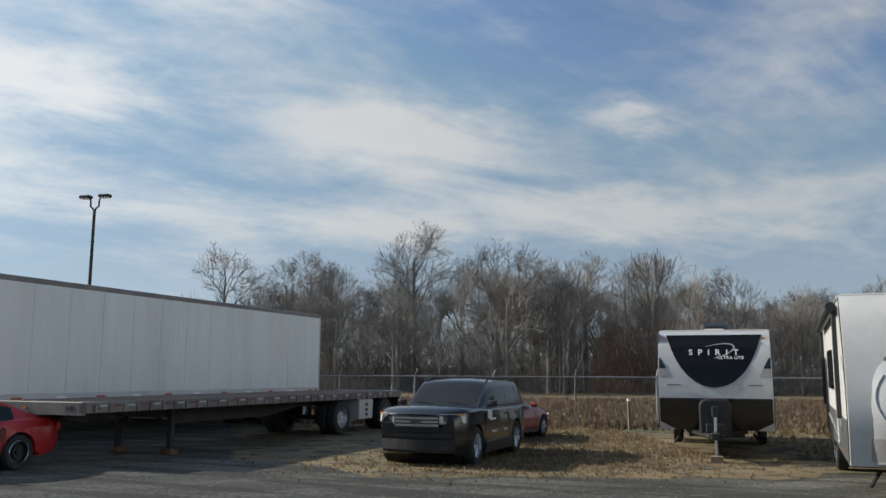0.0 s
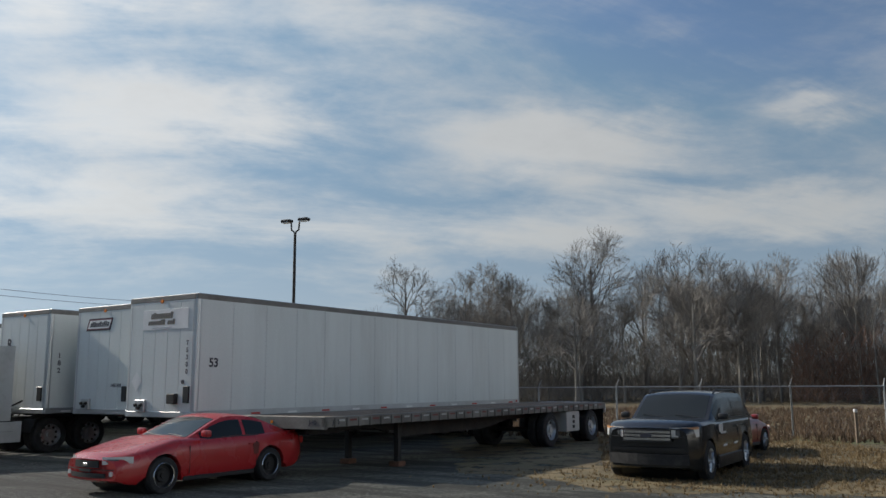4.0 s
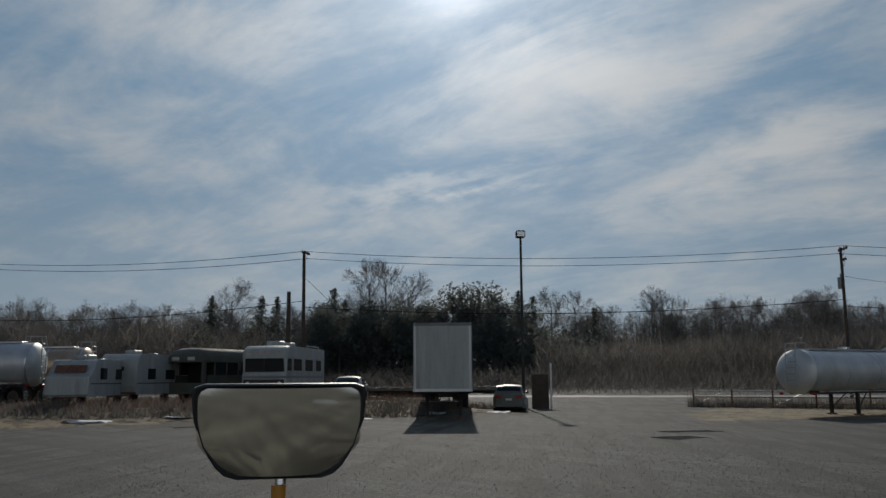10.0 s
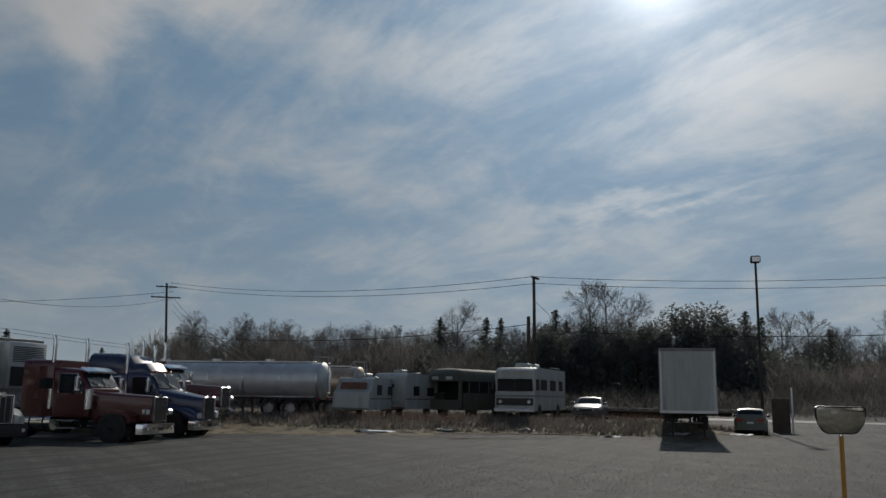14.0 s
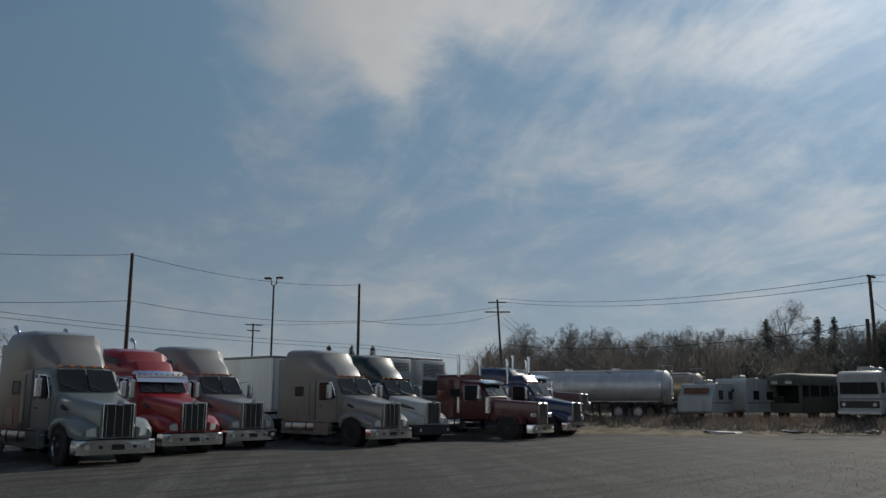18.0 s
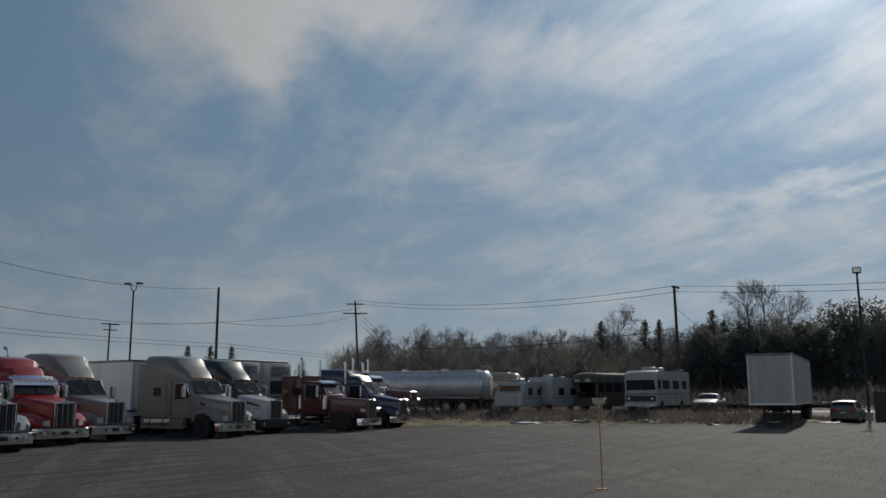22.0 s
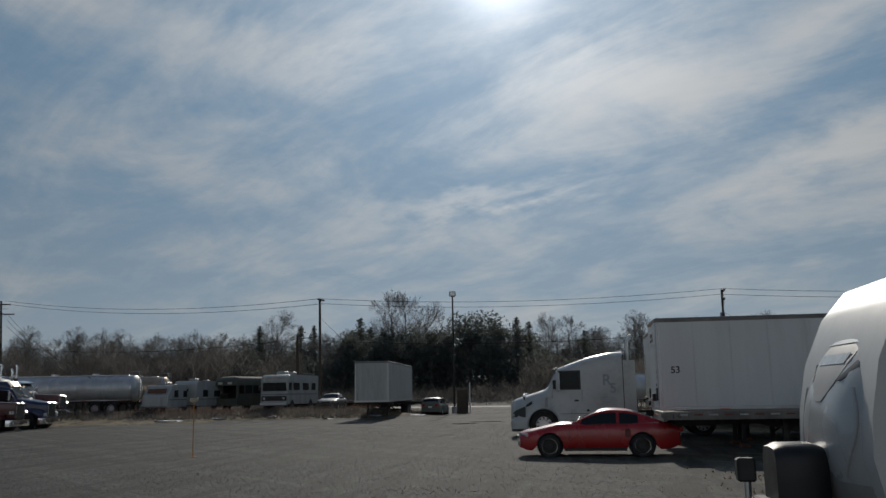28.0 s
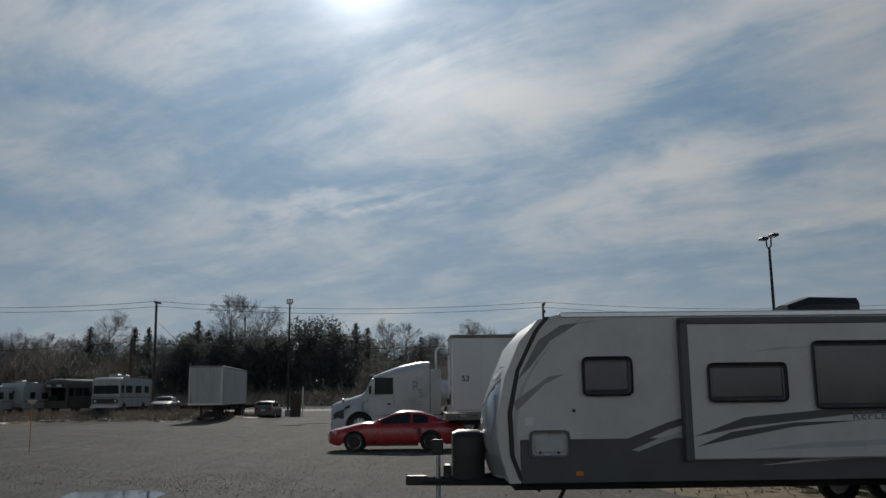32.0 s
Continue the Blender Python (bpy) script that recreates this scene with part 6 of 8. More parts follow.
def shell(point, us, vs, lift=0.006, thick=0.005):
    """A thin panel over a surface point(u, v), lifted along its normal."""
    bm = bmesh.new()
    grid = [[bm.verts.new(point(u, v)) for v in vs] for u in us]
    for a, b in zip(grid, grid[1:]):
        for k in range(len(vs) - 1):
            bm.faces.new((a[k], a[k + 1], b[k + 1], b[k]))
    bmesh.ops.recalc_face_normals(bm, faces=list(bm.faces))
    mid = Vector((0, grid[len(us) // 2][0].co.y, 0.5))
    if sum((f.calc_center_median() - mid).dot(f.normal) for f in bm.faces) < 0:
        bmesh.ops.reverse_faces(bm, faces=list(bm.faces))
    bm.normal_update()
    for v in bm.verts:
        v.co += v.normal * lift
    bmesh.ops.solidify(bm, geom=list(bm.faces), thickness=thick)
    return bm


def steps(a, b, n):
    return [a + (b - a) * k / n for k in range(n + 1)]


def nose_strip(f, w, share, z0, z1, d=0.004):
    """A thin band across a bowed nose."""
    return shell(lambda u, v: Vector((u * w, f - 0.20 * u * u, v)), steps(-share, share, 8), [z0, z1], d, 0.012)


def car(name, x, y, yaw, label, color, L, W, belt, H, wb, front_over, hood_z, nose_z, deck_z, cab, r=0.33, suv=False, rim="alu", category="car", tail_z=None, group="", spoked=True, panes=None, lamp=(-0.185, 0.13), amber=True):
    """Origin: middle of the car on the ground. cab: y of windscreen foot, roof front, roof rear, rear screen foot."""
    t = thing(name, x, y, 0, yaw, label, category, group)
    f, b, w = L / 2, -L / 2, W / 2
    fa = f - front_over
    ra = fa - wb
    tz = tail_z or deck_z - 0.10
    top = smooth_line([(f - 0.02, nose_z - 0.13), (f - 0.14, nose_z - 0.03), (f - 0.45, nose_z + 0.02), (cab[0] + 0.25, hood_z), (cab[0] - 0.2, belt), (cab[3] + 0.1, max(belt, deck_z)), (b + 0.12, deck_z), (b + 0.02, tz)], 0.08)
    sill = smooth_line([(f, 0.30), (f - 0.25, 0.21), (fa, 0.20), (ra, 0.20), (b + 0.3, 0.24), (b, 0.34)], 0.1)
    arch = r + 0.055

    def half_width(yy):
        e = min(max((abs(yy) - (L / 2 - 0.75)) / 0.75, 0), 1)
        return w * (1 - 0.20 * e ** 2.4)

    def arch_z(yy):
        z = 0
        for c in (fa, ra):
            if abs(yy - c) < arch:
                z = r + math.sqrt(arch * arch - (yy - c) ** 2)
        return z

    ys = sorted(set([f, f - 0.03, f - 0.08, f - 0.15, b, b + 0.03, b + 0.08, b + 0.15] + steps(f - 0.24, b + 0.24, 22) + [c + arch * math.sin(q) for c in (fa, ra) for q in (-1.5707, -1.56, -1.2, -0.8, -0.4, 0, 0.4, 0.8, 1.2, 1.56, 1.5707)]), reverse=True)
    rows = []
    for yy in ys:
        hw, zt, zb, za = half_width(yy), top(yy), sill(yy), arch_z(yy)
        d = zt - zb
        row = [(0, zt + 0.03), (0.5 * hw, zt + 0.02), (0.80 * hw, zt - 0.002), (0.90 * hw, zt - 0.03), (0.965 * hw, zt - 0.09), (0.99 * hw, zt - d * 0.32), (hw, zt - d * 0.5), (0.995 * hw, zb + d * 0.30), (0.975 * hw, zb + 0.05), (0.93 * hw, zb), (0, zb)]
        # nose and tail are bowed in plan
        e = min(max((abs(yy) - (L / 2 - 0.7)) / 0.7, 0), 1) ** 1.5 * 0.20 * (1 if yy > 0 else -0.6)
        rows.append([(px_, yy - e * (px_ / w) ** 2, max(z, min(za, zt - 0.10)) if k > 3 else z) for k, (px_, z) in enumerate(row)])
    part("body", loft(rows), color, t, smooth=True)
    for c in (fa, ra):
        part("wheel_well", cyl((-w + 0.24, c, r + 0.01), (w - 0.24, c, r + 0.01), arch - 0.004, 22), M["black"], t)
    # cabin with panes set over it
    g0, g1 = w * 0.93, w * (0.76 if suv else 0.70)
    roof = smooth_line([(cab[0] + 0.04, belt - 0.05), (cab[1], H - 0.045), ((cab[1] * 2 + cab[2]) / 3, H), (cab[2], H - 0.05), (cab[3] - 0.04, deck_z - 0.05)], 0.14 if suv else 0.2)

    def cabin(yy, v):
        """v: 0 at the roof's middle, 1 at its edge, 2 at the belt."""
        zr, z0 = roof(yy), belt - 0.08
        k = min(max((zr - z0) / (H - z0), 0), 1)
        e = g0 * 0.90 + (g1 - g0 * 0.90) * k
        if v <= 1:
            q = v ** 2.6
            return Vector((e * v, yy, zr - 0.055 * q * k))
        q = v - 1
        return Vector((e + (g0 - e) * (q + 0.10 * math.sin(q * math.pi) * k), yy, (zr - 0.055 * k) * (1 - q) + z0 * q))

    vs = [0, 0.3, 0.6, 0.8, 0.92, 1.0, 1.12, 1.4, 1.7, 2.0]
    rows = []
    for yy in steps(cab[0], cab[3], 26):
        row = [tuple(cabin(yy, v)) for v in vs]
        rows.append(row + [(0, yy, row[-1][2] - 0.02)])
    part("cabin", loft(rows), color, t, smooth=True)
    ww = steps(-0.90, 0.90, 10)

    def across(u, v):
        p = cabin(u, abs(v))
        return Vector((p.x if v >= 0 else -p.x, p.y, p.z))

    def screen(a0, a1, n, tag, words):
        part(tag, shell(across, steps(a0, a1, n), ww), M["glass"], t, words, True)

    screen(cab[0] - 0.06, cab[1] + 0.04, 7, "windscreen", "dark tinted windscreen")
    screen(cab[3] + 0.12, cab[2] - 0.04, 6, "rear_window", "dark rear window")
    mid = (cab[1] + cab[2]) / 2 + (0.15 if suv else -0.30)
    for s in (-1, 1):
        for a0, a1 in panes or ([(cab[0] - 0.30, mid + 0.04), (mid - 0.04, cab[2] + 0.45), (cab[2] + 0.36, cab[3] + 0.22)] if suv else [(cab[0] - 0.28, mid + 0.03), (mid - 0.05, cab[2] - 0.10)]):
            part("side_window", shell(lambda u, v: Vector((s * cabin(u, v).x, cabin(u, v).y, cabin(u, v).z)), steps(a0, a1, 6), [1.16, 1.3, 1.5, 1.7, 1.84], 0.005), M["glass"], t, "", True)
        part("belt_line", shell(lambda u, v: Vector((s * cabin(u, v).x, u, cabin(u, v).z)), steps(cab[0] - 0.25, cab[2], 8), [1.85, 1.90], 0.010), M["black"], t)
        for yy in ([cab[0] - 0.02, mid, cab[2] + 0.42] if suv else [cab[0] + 0.0, mid - 0.05]):
            part("door_seam", box(s * (w * 0.985), s * (w + 0.002), yy - 0.005, yy + 0.005, 0.32, belt - 0.14), M["black"], t)
        for yy in ([mid + 0.18, cab[2] + 0.65] if suv else [mid + 0.15]):
            part("door_handle", box(s * (w * 0.985), s * (w + 0.022), yy - 0.10, yy + 0.02, belt - 0.20, belt - 0.165, 0.008), color, t)
        part("sill_strip", box(s * (w - 0.04), s * (w + 0.002), ra + arch + 0.05, fa - arch - 0.05, 0.19, 0.27, 0.01), M["black"], t)
        part("door_mirror", box(s * (w - 0.03), s * (w + 0.16), cab[0] - 0.36, cab[0] - 0.24, belt + 0.0, belt + 0.13, 0.035, seg=2), M["black"] if suv else color, t, smooth=True)
        for yy in (fa, ra):
            wheel(t, s * (w - 0.105), yy, r, 0.21, M[rim], s, lugs=5 if spoked else 0)
            if spoked:
                rm = bmesh.new()
                for k in range(5):
                    a = 2 * math.pi * k / 5
                    c, q = math.cos(a), math.sin(a)
                    tube([Vector((s * (w - 0.012), yy + 0.05 * c, r + 0.05 * q)), Vector((s * (w - 0.018), yy + r * 0.6 * c, r + r * 0.6 * q))], 0.028, 5, rm)
                part("spoke_set", rm, M[rim], t)

        hl = part("headlight", shell(lambda u, v: Vector((s * w * (0.44 + 0.50 * u), f - 0.03 - 0.20 * (0.44 + 0.50 * u) ** 2 - 0.16 * u ** 2, nose_z + lamp[0] + 0.03 * u + v * (lamp[1] - 0.02 * u))), steps(0, 1, 6), [0, 0.5, 1], 0.012), M["lens"], t, "", True)
        part("bulb_pod", shell(lambda u, v: Vector((s * w * (0.56 + 0.20 * u), f - 0.025 - 0.20 * (0.56 + 0.20 * u) ** 2 - 0.10 * (0.2 + 0.5 * u) ** 2, nose_z + lamp[0] + lamp[1] * (0.25 + 0.5 * v))), steps(0, 1, 4), [0, 0.5, 1], 0.016), M["lamp_dark"], hl)
        if amber:
            part("indicator", shell(lambda u, v: Vector((s * w * (0.60 + 0.33 * u), f - 0.03 - 0.20 * (0.60 + 0.33 * u) ** 2 - 0.16 * (0.32 + 0.66 * u) ** 2, nose_z + lamp[0] + 0.028 * u + lamp[1] * (0.72 + 0.22 * v))), steps(0, 1, 4), [0, 1], 0.018), M["amber_clear"], hl)
        part("tail_lamp", box(s * w * 0.46, s * w * 0.80, b - 0.008, b + 0.12, tz - 0.20, tz - 0.05, 0.02), M["red_lens"], t)
    part("grille", nose_strip(f, w, 0.38, nose_z - 0.24, nose_z - 0.12), M["black"], t)
    part("lower_intake", nose_strip(f, w, 0.55, 0.33, 0.41), M["black"], t)
    part("bumper_line", nose_strip(f, w, 0.74, nose_z - 0.275, nose_z - 0.262), M["black"], t)
    part("plate_holder", nose_strip(f, w, 0.18, 0.43, 0.48, 0.012), M["black"], t)
    part("rear_plate", box(-0.17, 0.17, b - 0.012, b + 0.05, tz - 0.32, tz - 0.21), M["tape_white"], t)
    for s in (-1, 1):
        part("wiper", cyl((s * 0.35 - 0.3, cab[0] - 0.02, roof(cab[0] - 0.02) + 0.03), (s * 0.35 + 0.25, cab[0] - 0.12, roof(cab[0] - 0.12) + 0.025), 0.008, 5), M["black"], t)
    return t


P_CARRED = paint("bright_red_car_paint", (0.40, 0.022, 0.024), 0.10, 0.25)
P_DARKRED = paint("faded_red_car_paint", (0.30, 0.03, 0.03), 0.15, 0.3)
# car red darkened for the side scoops, their shade put into the colour
M["scoop_red"] = paint("shadowed_red_scoop", (0.12, 0.012, 0.012), 0.2, 0.4)
# red coupe in front of the trailers
mx, my = -9.65, 18.2
mustang = car("red_coupe", mx, my, 152.5, "bright red two-door coupe with a rear spoiler", P_CARRED, 4.65, 1.84, 0.95, 1.37, 2.57, 0.97, 0.95, 0.74, 0.98, (0.80, -0.02, -0.95, -1.85), 0.325, rim="black", spoked=False, panes=[(0.50, -0.52), (-0.60, -1.12)], amber=False)
sp = part("spoiler", box(-0.66, 0.66, -2.28, -2.10, 1.05, 1.08, 0.012), P_CARRED, mustang)
for s in (-1, 1):
    part("spoiler_foot", box(s * 0.55 - 0.03, s * 0.55 + 0.03, -2.25, -2.14, 0.93, 1.055), P_CARRED, sp)
    part("side_scoop", box(s * 0.90, s * 0.924, -0.90, -0.74, 0.54, 0.78, 0.02), M["scoop_red"], mustang)
    for yy in (1.355, -1.215):
        bm = bmesh.new()
        tube([(s * 0.915, yy + 0.215 * math.cos(q), 0.325 + 0.215 * math.sin(q)) for q in (math.radians(15 * k) for k in range(25))], 0.014, 6, bm)
        part("rim_ring", bm, M["chrome"], mustang, "bright machined rim edge", True)
    part("fog_lamp", cyl((s * 0.62, 2.18, 0.40), (s * 0.62, 2.242, 0.40), 0.045, 10), M["lens"], mustang)
part("hood_scoop", skin([[(-0.22, 1.55, 0.84), (0.22, 1.55, 0.84), (0.22, 1.55, 0.85), (-0.22, 1.55, 0.85)], [(-0.26, 1.02, 0.90), (0.26, 1.02, 0.90), (0.24, 1.05, 0.965), (-0.24, 1.05, 0.965)]]), P_CARRED, mustang)
part("grille_badge", box(-0.07, 0.07, 2.325, 2.338, 0.535, 0.585, 0.005), M["chrome"], mustang)
# dark sport utility
ex, ey = fwd(0.47, 19.67, 155.0, -1.43, 0.0)
ex, ey = fwd(ex, ey, 155.0, 0.0, 0.85)
suv = car("dark_suv", ex, ey, 155.0, "black sport utility vehicle with clear headlights and chrome grille", M["black_paint"], 5.0, 1.98, 1.15, 1.74, 2.86, 0.92, 1.17, 1.13, 1.15, (1.06, 0.30, -1.95, -2.44), 0.385, True, tail_z=1.10, lamp=(-0.29, 0.20))
for s in (-1, 1):
    rail = part("roof_rail", tube([(s * 0.70, 0.15, 1.66), (s * 0.70, 0.0, 1.73), (s * 0.70, -1.6, 1.73), (s * 0.70, -1.8, 1.65)], 0.022, 6), M["black"], suv)
    part("lower_cladding", box(s * 0.95, s * 1.004, -0.9, 1.0, 0.20, 0.44, 0.02), M["black"], suv)
    part("fog_lamp", cyl((s * 0.74, 2.30, 0.46), (s * 0.74, 2.393, 0.46), 0.04, 10), M["black"], suv)
    for k, (y0, y1, zz) in enumerate(((0.35, 0.75, 0.86), (-0.55, -0.25, 0.60), (0.30, 0.62, 0.60))):
        part("lettering_bar", box(s * 0.985, s * 0.9935, y0, y1, zz, zz + 0.045), M["tape_white"], suv)
for k in range(3):
    part("grille_bar", nose_strip(2.5, 0.99, 0.47, 0.80 + k * 0.068, 0.845 + k * 0.068, 0.020), M["chrome"], suv)
part("grille_panel", nose_strip(2.5, 0.99, 0.49, 0.77, 1.01, 0.010), M["black"], suv)
part("lower_bumper", nose_strip(2.5, 0.99, 0.80, 0.34, 0.54, 0.012), M["rubber"], suv)
part("bumper_lip", nose_strip(2.5, 0.99, 0.74, 0.60, 0.66, 0.022), M["black_paint"], suv)
part("door_placard", box(-0.9915, -1.0, 0.62, 0.92, 0.90, 1.06, 0.004), M["tape_white"], suv, "white square door placard")
bm = cyl((0, 2.50, 0.89), (0, 2.54, 0.89), 0.11, 20)
for v in bm.verts:
    v.co.z = 0.89 + (v.co.z - 0.89) * 0.42
part("badge", bm, M["ink"], suv)
# the small coupe stands with its nose towards the yard
rx, ry = 1.95, 26.6
car("red_coupe", rx, ry, -32, "small faded red sports coupe in dry grass", P_DARKRED, 4.3, 1.74, 0.90, 1.28, 2.5, 0.9, 0.92, 0.72, 0.92, (0.65, 0.1, -0.75, -1.5), 0.31)
# cars at the yard entrance
P_PALE = paint("pale_silver_paint", (0.12, 0.14, 0.125), 0.35, 0.45)
P_GREYCAR = paint("grey_car_paint", (0.10, 0.105, 0.11), 0.4, 0.45)
car("station_wagon", -57.6, 27.8, 62, "pale silver station wagon parked tail to the yard", P_PALE, 4.6, 1.76, 0.98, 1.50, 2.65, 0.92, 0.98, 0.78, 1.0, (0.95, 0.35, -1.85, -2.18), 0.31, True, tail_z=0.98)
car("sedan", -61.8, 19.6, 246, "old grey sedan with frosted windscreen", P_GREYCAR, 4.8, 1.82, 0.95, 1.42, 2.75, 1.0, 0.97, 0.80, 0.98, (0.85, 0.2, -0.95, -1.55), 0.32)


# ---- travel trailers ----
def travel_trailer(x, y, yaw, label, L=8.2, W=2.44, H=2.98, dark=0.95, body=None, awning=False, floor=0.62):
    """Origin: middle of the nose on the ground; the body runs to -y. Returns the thing."""
    AC = 0.55 if L > 9 else 0.45
    t = thing("travel_trailer", x, y, 0, yaw, label, "caravan", "parked travel trailers")
    w, B = W / 2, body or M["white"]
    nose = [(0.0, 1.25), (-0.02, 1.6), (-0.12, 2.1), (-0.34, 2.6), (-0.62, H - 0.08), (-0.95, H)]
    prof = [(-L, floor), (-L, H - 0.15), (-L + 0.15, H)] + list(reversed([(yy, z) for yy, z in nose])) + [(-0.06, 0.95), (-0.16, floor)]
    part("body", plate(prof, -w, w), B, t, smooth=True)
    for s in (-1, 1):
        part("lower_panel", box(s * (w - 0.01), s * (w + 0.012), -L + 0.05, -0.32, floor, dark, 0.006), M["trim_dark"], t)
        part("roof_edge", box(s * (w - 0.03), s * (w + 0.018), -L, -0.95, H - 0.05, H + 0.02, 0.008), M["alu"], t)
        for k, yy in enumerate((-L * 0.62, -L * 0.62 - 0.85)):
            part("wheel_box", box(s * (w - 0.02), s * (w + 0.016), yy - 0.38, yy + 0.38, 0.5, 0.92, 0.02), M["black"], t)
            wheel(t, s * (w - 0.12), yy, 0.34, 0.2, M["alu"], s, lugs=6)
        part("side_marker", box(s * w, s * (w + 0.02), -1.2, -1.1, 0.72, 0.78), M["amber"], t)
    part("roof", box(-w + 0.02, w - 0.02, -L + 0.1, -0.95, H - 0.02, H + 0.03, 0.02), M["cream"], t)
    ac = part("air_conditioner", hull([(-L * AC + 0.55, [(0, H + 0.02), (0.28, H + 0.02), (0.30, H + 0.1), (0.24, H + 0.2), (0, H + 0.22)]), (-L * AC + 0.2, [(0, H + 0.02), (0.36, H + 0.02), (0.38, H + 0.2), (0.3, H + 0.32), (0, H + 0.34)]), (-L * AC - 0.55, [(0, H + 0.02), (0.36, H + 0.02), (0.38, H + 0.2), (0.3, H + 0.30), (0, H + 0.32)])]), M["black"], t, "dark rooftop air conditioner", True)
    for k, yy in enumerate((-2.4, -L + 1.6)):
        part("roof_vent", box(-0.25, 0.25, yy - 0.25, yy + 0.25, H + 0.02, H + 0.12, 0.03), M["cream"], t)
    # drawbar, jack and gas bottles
    for s in (-1, 1):
        part("drawbar", tube([(s * 0.62, -0.5, 0.58), (s * 0.08, 1.05, 0.55)], 0.055, 6), M["black"], t)
    part("coupler", box(-0.09, 0.09, 0.98, 1.32, 0.50, 0.64, 0.02), M["black"], t)
    part("tongue_jack", cyl((0, 0.82, 0.12), (0, 0.82, 1.0), 0.035, 8), M["alu"], t)
    part("jack_head", box(-0.07, 0.07, 0.74, 0.92, 0.95, 1.18, 0.02), M["black"], t)
    part("jack_block", box(-0.13, 0.13, 0.69, 0.95, 0.0, 0.14, 0.01), M["wood_deck"], t)
    part("bottle_cover", hull([(0.12, half(0.30, 0.62, 1.28, 0.1)), (0.22, half(0.34, 0.60, 1.32, 0.12)), (0.50, half(0.34, 0.60, 1.32, 0.12)), (0.60, half(0.30, 0.62, 1.28, 0.1))]), M["black"], t, "black gas bottle cover", True)
    part("battery_box", box(-0.2, 0.2, 0.62, 0.74, 0.6, 0.8, 0.02), M["black"], t)
    part("underframe", box(-0.6, 0.6, -L + 0.2, -0.3, 0.46, floor), M["steel_dark"], t)
    for s in (-1, 1):
        part("corner_jack", tube([(s * 0.8, -1.0, 0.5), (s * 0.95, -0.85, 0.28)], 0.03, 6), M["steel_dark"], t)
    return t, ac


M["trim_dark"] = mat("dark_grey_lower_panel", (0.085, 0.088, 0.088), 0.4, 0, 0.12, 2.0)
M["trim_grey"] = mat("mid_grey_decal", (0.20, 0.20, 0.21), 0.4, 0, 0.1, 2.0)
M["trim_taupe"] = mat("taupe_decal", (0.30, 0.29, 0.28), 0.4, 0, 0.1, 2.0)
M["rv_side"] = mat("champagne_fibreglass", (0.60, 0.59, 0.56), 0.35, 0, 0.05, 1.5, 0, 40, (0.16, 0.15, 0.13), 0.2)
M["window_band"] = mat("dark_window_surround", (0.07, 0.07, 0.072), 0.10, 0, 0.1, 3, spec=0.8)
M["silver_cap"] = paint("pearl_fibreglass", (0.45, 0.46, 0.455), 0.08, 0.25)


